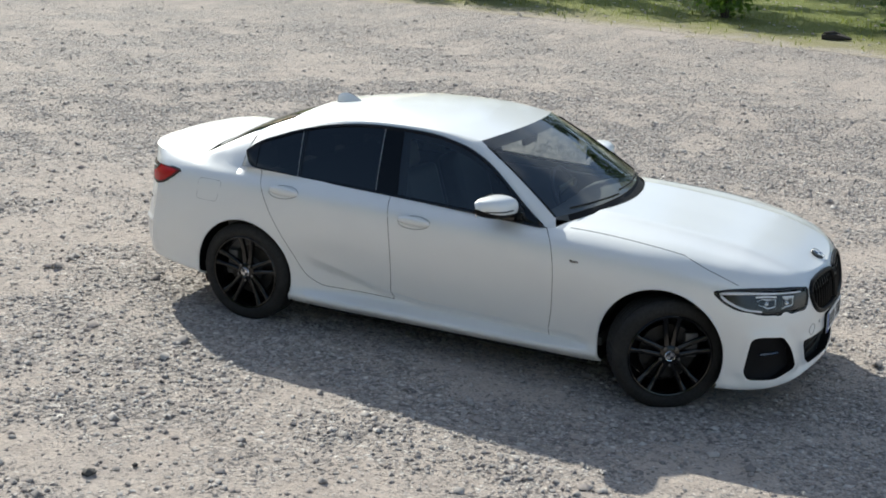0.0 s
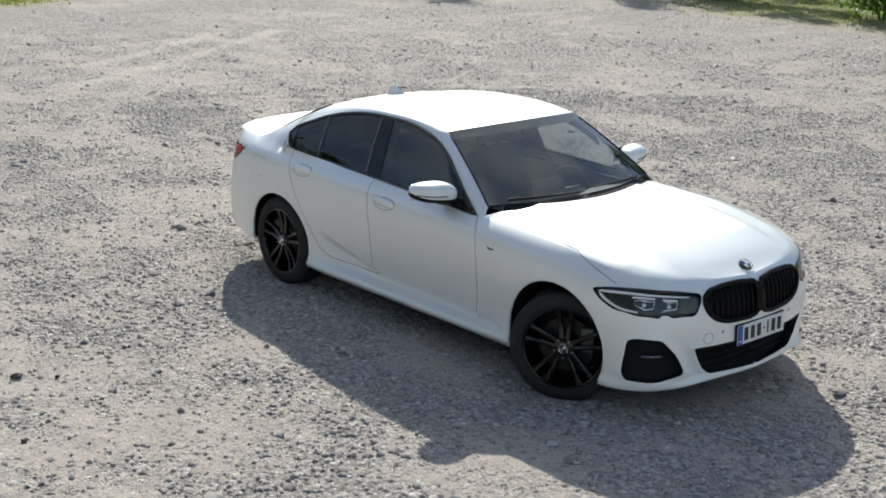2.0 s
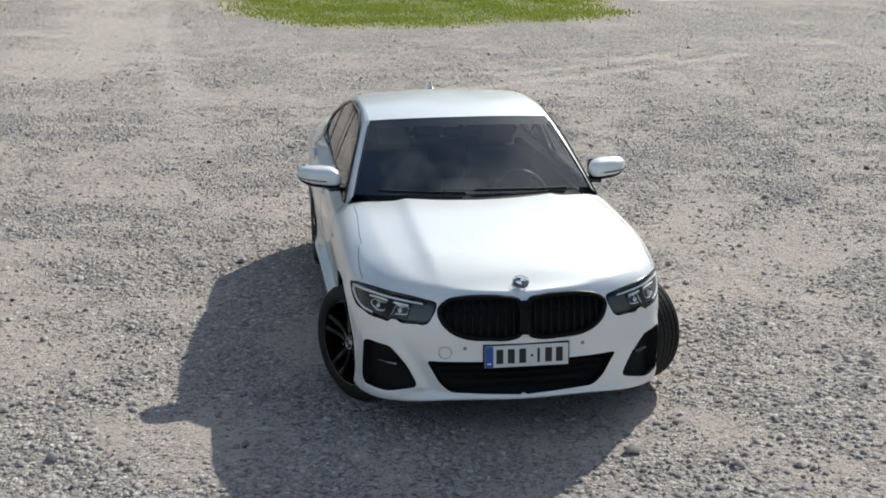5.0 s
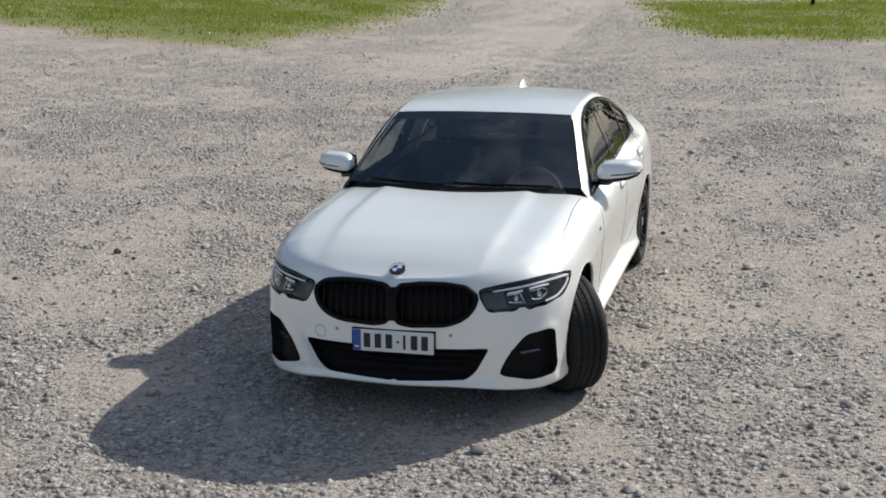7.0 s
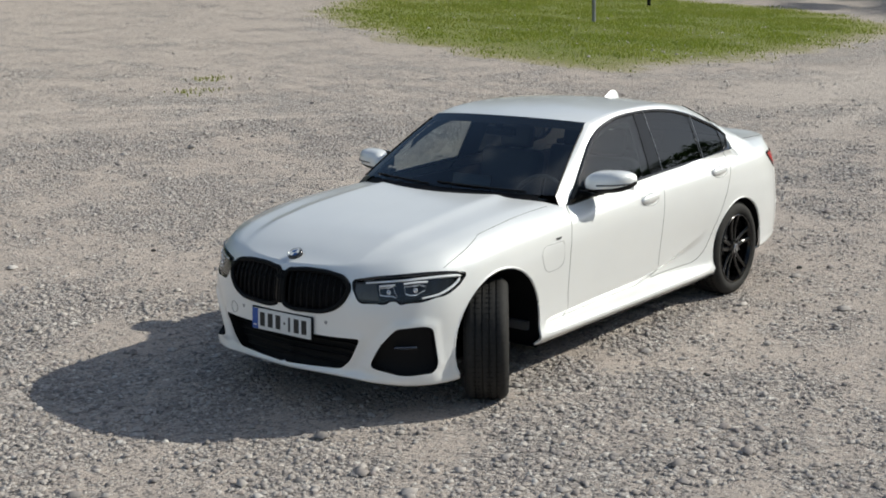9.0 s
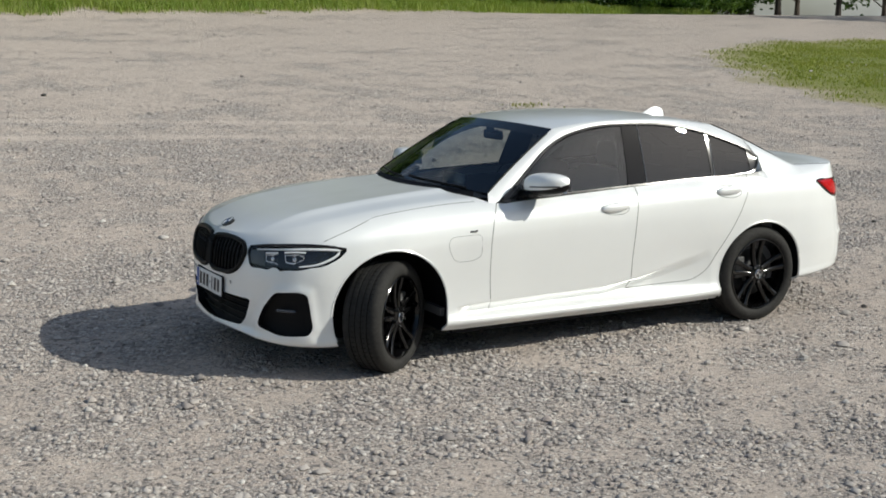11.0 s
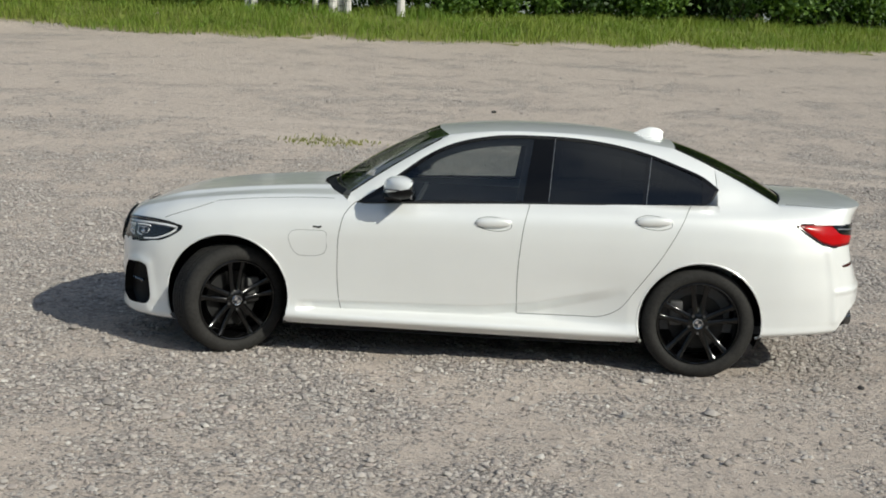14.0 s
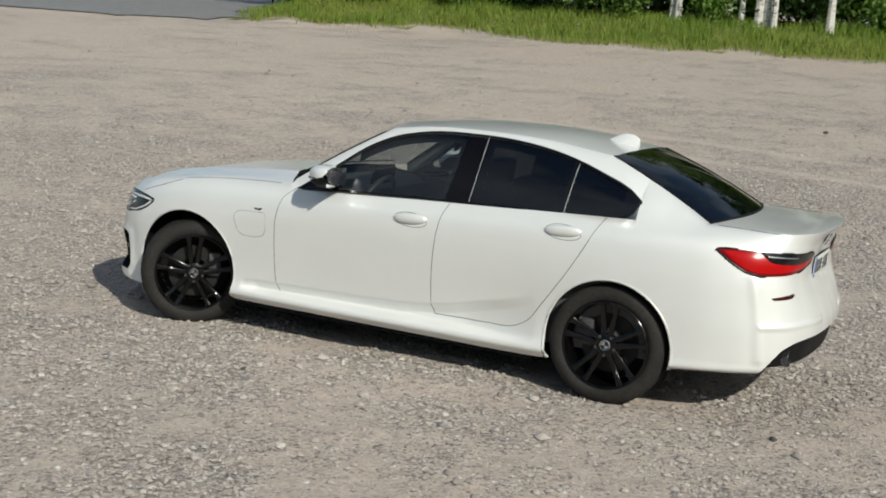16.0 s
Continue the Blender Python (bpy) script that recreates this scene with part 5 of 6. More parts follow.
# cabin
def seat(x, y, w=0.50, rear_bench=False):
    root = tagged(put("rear_bench" if rear_bench else "front_seat", None, car), "black leather seat in the cabin")
    bm = bmesh.new()
    box(bm, (0.50, w, 0.16), (x + 0.05, y, 0.50), 0.05, (0, -6, 0), 3)
    part("cushion", bm, LEATHER, root)
    bm = bmesh.new()
    box(bm, (0.16, w * 0.96, 0.56 if not rear_bench else 0.48), (x - 0.27, y, 0.80 if not rear_bench else 0.76), 0.055, (0, -17, 0), 3)
    part("backrest", bm, LEATHER, root)
    for dy in ((0,) if not rear_bench else (-0.42, 0, 0.42)):
        bm = bmesh.new()
        box(bm, (0.09, 0.25 if not rear_bench else 0.22, 0.17), (x - 0.39, y + dy, 1.155 if not rear_bench else 1.06), 0.04, (0, -12, 0), 3)
        cyl(bm, 0.008, 0.16, (x - 0.37, y + dy - 0.06, 1.06), (0, -12, 0), 8)
        cyl(bm, 0.008, 0.16, (x - 0.37, y + dy + 0.06, 1.06), (0, -12, 0), 8)
        part("headrest", bm, LEATHER, root)


seat(-0.12, 0.37)
seat(-0.12, -0.37)
seat(-0.98, 0.0, 1.25, True)
bm = bmesh.new()
rows = []
for x, z in ((0.90, 0.935), (0.80, 0.955), (0.58, 0.945), (0.45, 0.90), (0.42, 0.80), (0.46, 0.60), (0.60, 0.45)):
    rows.append([bm.verts.new((x + 0.03 * math.cos(y * 2), y, z + 0.015 * math.exp(-(((y - 0.37) / 0.2) ** 2)))) for y in np.linspace(-0.62, 0.62, 29)])
for r0_, r1_ in zip(rows, rows[1:]):
    for q in range(28):
        bm.faces.new((r0_[q], r0_[q + 1], r1_[q + 1], r1_[q]))
dash = part("dashboard", bm, CABIN, car, "dark dashboard")
bm = bmesh.new()
box(bm, (0.02, 0.30, 0.11), (0.50, -0.02, 0.985), 0.008, (0, -12, 0))
part("screen", bm, GLOSS_BLACK, dash, "dark centre screen")
bm = bmesh.new()
tube(bm, [(0.34 + 0.185 * math.sin(t) * -0.42, 0.37 + 0.185 * math.cos(t), 0.86 + 0.185 * math.sin(t) * 0.9) for t in np.linspace(0, 2 * math.pi, 41)[:-1]], 0.015, 8, closed=True)
box(bm, (0.04, 0.16, 0.10), (0.36, 0.37, 0.85), 0.02, (0, -25, 0))
box(bm, (0.02, 0.34, 0.03), (0.35, 0.37, 0.85), 0.008, (0, -25, 0))
part("steering_wheel", bm, LEATHER, car, "black steering wheel")
bm = bmesh.new()
tube(bm, [(0.345 + 0.12 * math.sin(t) * -0.42, 0.37 + 0.125 * math.cos(t), 0.862 + 0.10 * math.sin(t) * 0.9) for t in np.linspace(3.6, 5.8, 14)], 0.006, 6)
part("steering_trim", bm, CHROME, car)
bm = bmesh.new()
box(bm, (1.0, 0.22, 0.30), (0.05, 0, 0.45), 0.03)
part("centre_console", bm, CABIN, car)
bm = bmesh.new()
box(bm, (2.9, 1.56, 0.05), (-0.4, 0, 0.29))
for side in (1, -1):
    box(bm, (2.2, 0.05, 0.62), (-0.52, 0.765 * side, 0.61))
box(bm, (0.4, 1.3, 0.04), (-1.62, 0, 1.0), 0.01)
part("cabin_lining", bm, CABIN, car, smooth=False)
bm = bmesh.new()
box(bm, (0.03, 0.23, 0.065), (0.205, 0, 1.285), 0.02)
box(bm, (0.05, 0.03, 0.05), (0.225, 0, 1.322), 0.01)
part("rear_view_mirror", bm, MATT_BLACK, car)
LINING = ROOF - np.array([0, 0, 0.022])
sheet("headlining", LINING, CABIN, car)

# the body sits a little higher at the nose than at the tail on its springs
for ob in car.children_recursive:
    up = ob
    while up.parent is not car:
        up = up.parent
    if up.name.startswith(("wheel",)) and not up.name.startswith("wheel_well"):
        continue
    moved = ob.matrix_basis.translation
    if ob.type == "MESH" and moved.length < 1e-6 and up.matrix_basis.translation.length < 1e-6:
        co = np.empty(len(ob.data.vertices) * 3)
        ob.data.vertices.foreach_get("co", co)
        co = co.reshape(-1, 3)
        co[:, 2] += 0.012 + 0.0055 * co[:, 0]
        ob.data.vertices.foreach_set("co", co.ravel())
        ob.data.update()
    elif moved.length > 1e-6:
        ob.matrix_basis = Matrix.Translation((0, 0, 0.012 + 0.0055 * moved.x)) @ ob.matrix_basis

# ---- ground ----
def softstep(d, w):
    return np.log1p(np.exp(np.clip(d / w, -30, 30))) * w


def verge_edge(x):
    """Where the yard meets the grass bank on the wooded side."""
    return np.interp(x, (-80, -30, -17, -9, 0, 6, 11, 15, 19, 21, 60), (-62, -43.4, -38, -35.2, -32.7, -31.1, -30.8, -31.3, -30.6, -29.6, -29.6))


def ground_z(x, y):
    """Height of the yard: level round the car, rising gently towards the wooded side, with a grass bank there."""
    x, y = np.asarray(x, float), np.asarray(y, float)
    rise = 0.072 * softstep(-y - 3.5, 1.2) - 0.045 * softstep(-y - 36.0, 2.0) * np.clip((12 - x) / 6, 0, 1)
    far_road = 0.06 * softstep(-y - 44.0, 3.0) * np.clip((x - 14) / 6, 0, 1)
    over = verge_edge(x) - y
    bank = 0.32 * (softstep(over, 0.4) - softstep(over - 2.4, 0.5))
    keep = np.clip((24 - x) / 3, 0, 1)
    return rise + far_road + bank * keep


def value_noise(x, y, seed):
    """Smooth random field of -1 to 1 with one bump about every unit."""
    ix, iy = np.floor(x), np.floor(y)
    u, v = x - ix, y - iy
    u, v = u * u * (3 - 2 * u), v * v * (3 - 2 * v)
    dot = lambda a, b: np.modf(np.abs(np.sin(a * 127.1 + b * 311.7 + seed * 74.7) * 43758.5453))[0]
    low = dot(ix, iy) * (1 - u) + dot(ix + 1, iy) * u
    high = dot(ix, iy + 1) * (1 - u) + dot(ix + 1, iy + 1) * u
    return 2 * (low * (1 - v) + high * v) - 1


def fine_relief(x, y):
    """Ruts, clods and hollows of the trodden yard, flattened where the tyres stand."""
    x, y = np.asarray(x, float), np.asarray(y, float)
    far = np.hypot(x, y)
    wheels = np.min([np.hypot(x - a, y - b) for a in (1.43, -1.43) for b in (0.8, -0.8)], axis=0)
    out = 0.020 * value_noise(0.45 * x + 0.15 * y, 0.75 * y, 1) * np.clip((14.4 - far) / 3, 0, 1) * np.clip((far - 2) / 4, 0, 1)
    near = np.clip((14 - far) / 4, 0, 1)
    for k, (f, h) in enumerate(((1.5, 0.007), (3.3, 0.006), (6.1, 0.0055))):
        out = out + h * near * value_noise(f * (x + 0.3 * y), f * (y - 0.3 * x), k + 2)
    lumps = np.clip(value_noise(9.3 * x, 9.3 * y, 9), 0.1, 1) * np.clip((11 - far) / 3, 0, 1)
    return (out + 0.010 * lumps) * np.clip((wheels - 0.25) / 0.5, 0.08, 1)


def track_lines(x, y):
    """Pale tyre tracks that curve across the yard."""
    x, y = np.asarray(x, float), np.asarray(y, float)
    out = np.zeros(x.shape)
    for x0, y0, x1, y1, bow, wide in TRACKS:
        dx, dy = x1 - x0, y1 - y0
        long = math.hypot(dx, dy)
        u = ((x - x0) * dx + (y - y0) * dy) / long**2
        off = ((x - x0) * -dy + (y - y0) * dx) / long - bow * 4 * u * (1 - u)
        out = np.maximum(out, np.exp(-((off / wide) ** 2)) * np.clip(np.minimum(u, 1 - u) / 0.12, 0, 1))
    return out


TRACKS = [(-10.4, 1.4, -15.0, 8.2, -0.1, 0.17), (-12.3, 2.6, -15.2, 6.8, -0.1, 0.17), (6.0, -12.5, -7.0, -9.0, 0.8, 0.17), (5.0, -10.9, -7.4, -7.4, 0.7, 0.17), (-11.0, -4.0, -44.0, -5.2, -0.2, 1.5), (-9.0, -2.0, -30.0, -3.4, 0.4, 0.3)]


def patches(x, y):
    """How stony the yard is, 0 to 1; the material uses the same fields."""
    v = [0.7 * noise.noise((a * 0.45, b * 0.60, 3.7)) + 0.75 * noise.noise((a * 1.3, b * 1.5, 9.1)) + 0.7 * noise.noise((a * 3.4, b * 3.9, 5.3)) for a, b in zip(np.ravel(x), np.ravel(y))]
    worn = 0.32 * np.clip((-np.asarray(y) - 7) / 6, 0, 1) + 0.2 * np.clip((-np.asarray(y) - 12) / 8, 0, 1)
    worn = worn - 0.30 * np.exp(-(((np.asarray(x) - 1.8) / 2.8) ** 2) - ((np.asarray(y) + 1.5) / 2.2) ** 2)
    return np.clip(0.5 - worn + np.array(v).reshape(np.shape(x)) * 0.88 - 0.5 * track_lines(x, y), 0, 1)


def gravel_material():
    m = mat("gravel", (0.3, 0.27, 0.25), 0.92, Diffuse_Roughness=0.2)
    n = Nodes(m)
    pos = n.where()
    wide = n.noise(0.33, 4, 0.6)
    tracks = n.add("TexNoise", {"Vector": n.add("Mapping", {"Vector": pos, "Rotation": (0, 0, radians(28)), "Scale": (0.22, 0.6, 1)}).outputs[0], "Scale": 1.0, "Detail": 3.0}).outputs["Fac"]
    mid = n.noise(1.6, 5, 0.6)
    stony = n.add("Attribute", attribute_name="stony").outputs["Fac"]
    mask = n.add("Math", {0: n.add("Math", {0: stony, 1: tracks}, operation="ADD").outputs[0], 1: mid}, operation="ADD").outputs[0]
    mask = n.add("MapRange", {"Value": mask, "From Min": 1.05, "From Max": 1.95}).outputs[0]
    # packed sand
    sand = n.ramp(n.noise(7, 6, 0.65), (0.3, (0.438, 0.372, 0.322)), (0.5, (0.5, 0.428, 0.372)), (0.72, (0.551, 0.48, 0.423)))
    warm = n.mix(n.add("MapRange", {"Value": n.noise(0.8, 3), "From Min": 0.5, "From Max": 0.7, "To Max": 0.35}).outputs[0], sand, (0.452, 0.372, 0.32, 1.0))
    # loose stones in three sizes
    def stones(scale, lo, hi):
        v = n.add("TexVoronoi", {"Vector": pos, "Scale": scale, "Randomness": 1.0})
        d = v.outputs["Distance"]
        tone = n.add("SeparateColor", {"Color": v.outputs["Color"]})
        col = n.ramp(tone.outputs["Red"], (0.0, lo), (0.2, (0.362, 0.33, 0.303)), (0.55, (0.496, 0.442, 0.4)), (0.85, hi), (1.0, (0.827, 0.793, 0.737)))
        # shade between the stones, put into the colour: darker towards each stone's rim
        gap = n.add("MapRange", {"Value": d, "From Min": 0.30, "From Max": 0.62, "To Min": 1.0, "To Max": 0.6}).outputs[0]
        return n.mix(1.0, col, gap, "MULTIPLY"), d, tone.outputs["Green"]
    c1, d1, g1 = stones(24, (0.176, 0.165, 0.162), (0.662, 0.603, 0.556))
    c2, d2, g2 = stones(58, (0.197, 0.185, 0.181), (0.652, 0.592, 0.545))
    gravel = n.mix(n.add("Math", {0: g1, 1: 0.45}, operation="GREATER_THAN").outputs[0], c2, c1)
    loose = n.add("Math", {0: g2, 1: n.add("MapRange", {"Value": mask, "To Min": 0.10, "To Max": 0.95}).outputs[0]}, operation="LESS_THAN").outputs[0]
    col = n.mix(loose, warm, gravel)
    grit = n.ramp(n.noise(55, 3, 0.6), (0.30, (0.64, 0.64, 0.65)), (0.47, (1.0, 1.0, 1.0)), (0.68, (1.14, 1.14, 1.13)))
    col = n.mix(0.8, col, grit, "MULTIPLY")
    col = n.mix(0.22, col, n.mix(mask, (0.465, 0.4, 0.35, 1), (0.445, 0.385, 0.345, 1)))
    # clods and bigger stones that show from further off
    clods = n.ramp(n.noise(11, 5, 0.75), (0.34, (0.73, 0.73, 0.735)), (0.46, (0.98, 0.98, 0.98)), (0.64, (1.12, 1.12, 1.11)))
    col = n.mix(0.85, col, clods, "MULTIPLY")
    big = n.add("TexVoronoi", {"Vector": pos, "Scale": 13.0, "Randomness": 1.0})
    tint = n.add("SeparateColor", {"Color": big.outputs["Color"]})
    core = n.add("MapRange", {"Value": big.outputs["Distance"], "From Min": 0.16, "From Max": 0.30, "To Min": 1.0, "To Max": 0.0}).outputs[0]
    few = n.add("Math", {0: tint.outputs["Green"], 1: n.add("MapRange", {"Value": mask, "To Min": 0.03, "To Max": 0.24}).outputs[0]}, operation="LESS_THAN").outputs[0]
    spot = n.add("Math", {0: core, 1: few}, operation="MULTIPLY").outputs[0]
    col = n.mix(spot, col, n.ramp(tint.outputs["Red"], (0.0, (0.13, 0.12, 0.115)), (0.45, (0.27, 0.245, 0.23)), (0.75, (0.46, 0.41, 0.38)), (1.0, (0.68, 0.63, 0.59))))
    worn = n.add("Attribute", attribute_name="track").outputs["Fac"]
    col = n.mix(n.add("Math", {0: worn, 1: 0.55}, operation="MULTIPLY").outputs[0], col, (0.586, 0.515, 0.454, 1))
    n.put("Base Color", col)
    h1 = n.add("Math", {0: d1, 1: -1.0}, operation="MULTIPLY").outputs[0]
    h2 = n.add("Math", {0: d2, 1: -0.6}, operation="MULTIPLY").outputs[0]
    h = n.add("Math", {0: n.add("Math", {0: h1, 1: h2}, operation="ADD").outputs[0], 1: loose}, operation="MULTIPLY").outputs[0]
    h = n.add("Math", {0: h, 1: n.noise(28, 6, 0.7)}, operation="ADD").outputs[0]
    lumps = n.bump(n.noise(3.2, 4, 0.6), 0.4, 0.035)
    n.put("Normal", n.bump(h, 0.9, 0.020, lumps))
    return m


GRAVEL = gravel_material()
xs = np.r_[-400, -200, -120, np.linspace(-80, -19, 36), np.linspace(-18, -12.15, 40), np.linspace(-12, -10.1, 20), np.linspace(-10, 10, 331), np.linspace(10.1, 12, 20), np.linspace(12.5, 60, 60), 120, 200, 400]
ys = np.r_[-400, -200, -120, np.linspace(-80, -48, 14), np.linspace(-47, -28, 58), np.linspace(-27, -12.2, 60), np.linspace(-12, -10.1, 20), np.linspace(-10, 10, 331), np.linspace(10.1, 12, 20), np.linspace(12.5, 60, 50), 120, 200, 400]
X, Y = np.meshgrid(xs, ys, indexing="ij")
G = np.stack([X, Y, ground_z(X, Y) + fine_relief(X, Y)], -1)
ground = put("ground", mesh("ground", G.reshape(-1, 3), grid_faces(*X.shape), GRAVEL))
ground.data.attributes.new("stony", "FLOAT", "POINT").data.foreach_set("value", patches(X, Y).ravel())
ground.data.attributes.new("track", "FLOAT", "POINT").data.foreach_set("value", track_lines(X, Y).ravel())
tagged(ground, "pale packed gravel yard with loose stones", "ground", kind="structure")


def scatter_stones(name, count, reach, size, seed, label):
    """Loose stones as one joined mesh: flattened, rough eight-sided lumps."""
    rng = np.random.default_rng(seed)
    r = reach * np.sqrt(rng.random(count * 2))
    t = rng.random(count * 2) * 2 * np.pi
    x, y = r * np.cos(t), r * np.sin(t)
    keep = rng.random(count * 2) < (0.14 + 1.05 * np.clip(patches(x, y) - 0.3, 0, 1))
    x, y = x[keep][:count], y[keep][:count]
    n = len(x)
    s = size * (0.5 + rng.random(n) ** 2.6 * 1.6)
    unit = np.array([(1, 0, 0), (0, 1, 0), (-1, 0, 0), (0, -1, 0), (0.1, 0.1, 0.75), (-0.1, 0, -0.5), (0.62, 0.62, 0.42), (-0.62, -0.55, 0.45)])
    tri = np.array([(0, 6, 4), (6, 1, 4), (1, 2, 4), (2, 7, 4), (7, 3, 4), (3, 0, 4), (0, 1, 6), (2, 3, 7)])
    v = unit[None] * (0.7 + 0.6 * rng.random((n, 8, 1))) * s[:, None, None] * np.stack([np.ones(n), 0.55 + 0.45 * rng.random(n), 0.55 + 0.35 * rng.random(n)], -1)[:, None]
    a = rng.random(n) * 2 * np.pi
    c, d = np.cos(a)[:, None], np.sin(a)[:, None]
    v = np.stack([v[..., 0] * c - v[..., 1] * d + x[:, None], v[..., 0] * d + v[..., 1] * c + y[:, None], v[..., 2] + (ground_z(x, y) + fine_relief(x, y) + s * 0.16)[:, None]], -1)
    f = (tri[None] + 8 * np.arange(n)[:, None, None]).reshape(-1, 3)
    me = bpy.data.meshes.new(name)
    me.vertices.add(n * 8)
    me.vertices.foreach_set("co", v.ravel())
    me.loops.add(len(f) * 3)
    me.loops.foreach_set("vertex_index", f.ravel())
    me.polygons.add(len(f))
    me.polygons.foreach_set("loop_start", np.arange(len(f)) * 3)
    me.update(calc_edges=True)
    me.materials.append(STONE)
    ob = put(name, me)
    tagged(ob, label, "gravel", kind="stuff")


def stone_material():
    m = mat("loose_stone", (0.304, 0.292, 0.276), 0.85, Diffuse_Roughness=0.2)
    n = Nodes(m)
    rnd = n.add("NewGeometry").outputs["Random Per Island"]
    col = n.ramp(rnd, (0.0, (0.190, 0.170, 0.164)), (0.15, (0.300, 0.268, 0.252)), (0.3, (0.385, 0.318, 0.288)), (0.5, (0.436, 0.399, 0.372)), (0.75, (0.515, 0.466, 0.428)), (0.95, (0.60, 0.55, 0.51)), (1.0, (0.72, 0.69, 0.65)))
    n.put("Base Color", n.mix(0.35, col, n.mix(n.noise(90, 4), (0.203, 0.192, 0.178, 1), (0.507, 0.464, 0.425, 1))))
    n.put("Normal", n.bump(n.noise(160, 3), 0.4, 0.003))
    return m


STONE = stone_material()
scatter_stones("small_stones", 165000, 9.8, 0.0115, 5, "small loose grey and beige stones on the yard")
scatter_stones("coarse_stones", 60000, 16.0, 0.0155, 6, "coarser loose grey stones on the yard")
scatter_stones("scattered_stones", 20000, 30.0, 0.0260, 7, "larger stones lying far across the yard")


def rock(x, y, r, tone, name="stone", label="dark stone lying on the gravel", group="loose stones"):
    rng = random.Random(int(x * 100) + int(y * 1000))
    bm = bmesh.new()
    bmesh.ops.create_icosphere(bm, subdivisions=2, radius=r)
    for v in bm.verts:
        k = 0.75 + 0.5 * noise.noise(v.co * (1.4 / r) + Vector((x, y, 0)))
        v.co = Vector((v.co.x * k, v.co.y * k * 0.75, v.co.z * k * 0.6))
    me_at = pose(x, y, float(ground_z(x, y)) + r * 0.30, 0, 0, rng.random() * 360)
    ob = part(name, bm, tone, None, "", me_at)
    ob.data.polygons.foreach_set("use_smooth", [False] * len(ob.data.polygons))
    return tagged(ob, label, "stone", group)


DARK_ROCK = grained("dark_stone", (0.075, 0.07, 0.066), 0.85, 60, amount=0.4, bump=0.5)
PALE_ROCK = grained("pale_stone", (0.46, 0.43, 0.40), 0.85, 50, amount=0.3, bump=0.5)
for x, y, r, dark in ((-0.72, -3.25, 0.045, 1), (-0.60, -3.05, 0.022, 1), (-0.95, -3.5, 0.026, 1), (0.44, 1.62, 0.028, 1), (-0.93, 1.84, 0.045, 0), (-0.34, 1.63, 0.038, 0), (-2.4, 0.95, 0.03, 1), (0.2, -3.6, 0.03, 1), (-5.5, -1.8, 0.05, 1), (-3.3, -7.16, 0.06, 0), (-4.2, 5.1, 0.05, 1), (0.0, -14.7, 0.06, 1)):
    rock(x, y, r, DARK_ROCK if dark else PALE_ROCK, label="dark stone lying on the gravel" if dark else "pale stone lying on the gravel")


# ---- grass ----
def grass_ground():
    m = mat("grass_soil", (0.1, 0.13, 0.04), 0.95)
    n = Nodes(m)
    turf = n.add("Attribute", attribute_name="turf").outputs["Fac"]
    grown = n.add("Math", {0: turf, 1: n.noise(1.1, 6, 0.7)}, operation="ADD").outputs[0]
    a = n.ramp(n.add("Math", {0: grown, 1: 0.5}, operation="MULTIPLY").outputs[0], (0.26, (0.46, 0.395, 0.34)), (0.36, (0.37, 0.32, 0.20)), (0.48, (0.26, 0.25, 0.075)), (0.66, (0.185, 0.205, 0.036)))
    b = n.ramp(n.noise(24, 5, 0.7), (0.3, (0.09, 0.115, 0.028)), (0.7, (0.22, 0.26, 0.06)))
    n.put("Base Color", n.mix(n.add("MapRange", {"Value": turf, "From Max": 0.4, "To Min": 0.05, "To Max": 0.5}).outputs[0], a, b))
    n.put("Normal", n.bump(n.noise(30, 6, 0.7), 0.9, 0.04))
    return m


def blade_material(name, lush, dry=False):
    m = mat(name, (0.1, 0.2, 0.03), 0.7)
    n = Nodes(m)
    rnd = n.add("NewGeometry").outputs["Random Per Island"]
    col = n.ramp(rnd, *(((0.0, (0.09, 0.15, 0.02)), (0.4, (0.15, 0.26, 0.028)), (0.8, (0.23, 0.35, 0.04)), (1.0, (0.33, 0.36, 0.09))) if lush else ((0.0, (0.15, 0.17, 0.028)), (0.4, (0.23, 0.255, 0.036)), (0.72, (0.30, 0.315, 0.052)), (0.9, (0.38, 0.355, 0.11)), (1.0, (0.46, 0.40, 0.21)))))
    if dry:
        col = n.ramp(rnd, (0.0, (0.20, 0.20, 0.06)), (0.5, (0.33, 0.30, 0.12)), (1.0, (0.47, 0.40, 0.22)))
    n.put("Base Color", n.mix(0.3, col, n.ramp(n.noise(0.5, 4), (0.35, (0.40, 0.37, 0.10)), (0.62, (0.12, 0.22, 0.025)))))
    t = m.node_tree
    tr, mixer = t.nodes.new("ShaderNodeBsdfTranslucent"), t.nodes.new("ShaderNodeMixShader")
    tr.inputs[0].default_value = (0.30, 0.38, 0.05, 1)
    mixer.inputs[0].default_value = 0.35
    t.links.new(n.b.outputs[0], mixer.inputs[1])
    t.links.new(tr.outputs[0], mixer.inputs[2])
    t.links.new(mixer.outputs[0], t.nodes["Material Output"].inputs[0])
    return m


GRASS_SOIL, BLADE, LUSH, DRY = grass_ground(), blade_material("grass_blades", False), blade_material("lush_grass_blades", True), blade_material("dry_grass_blades", False, True)


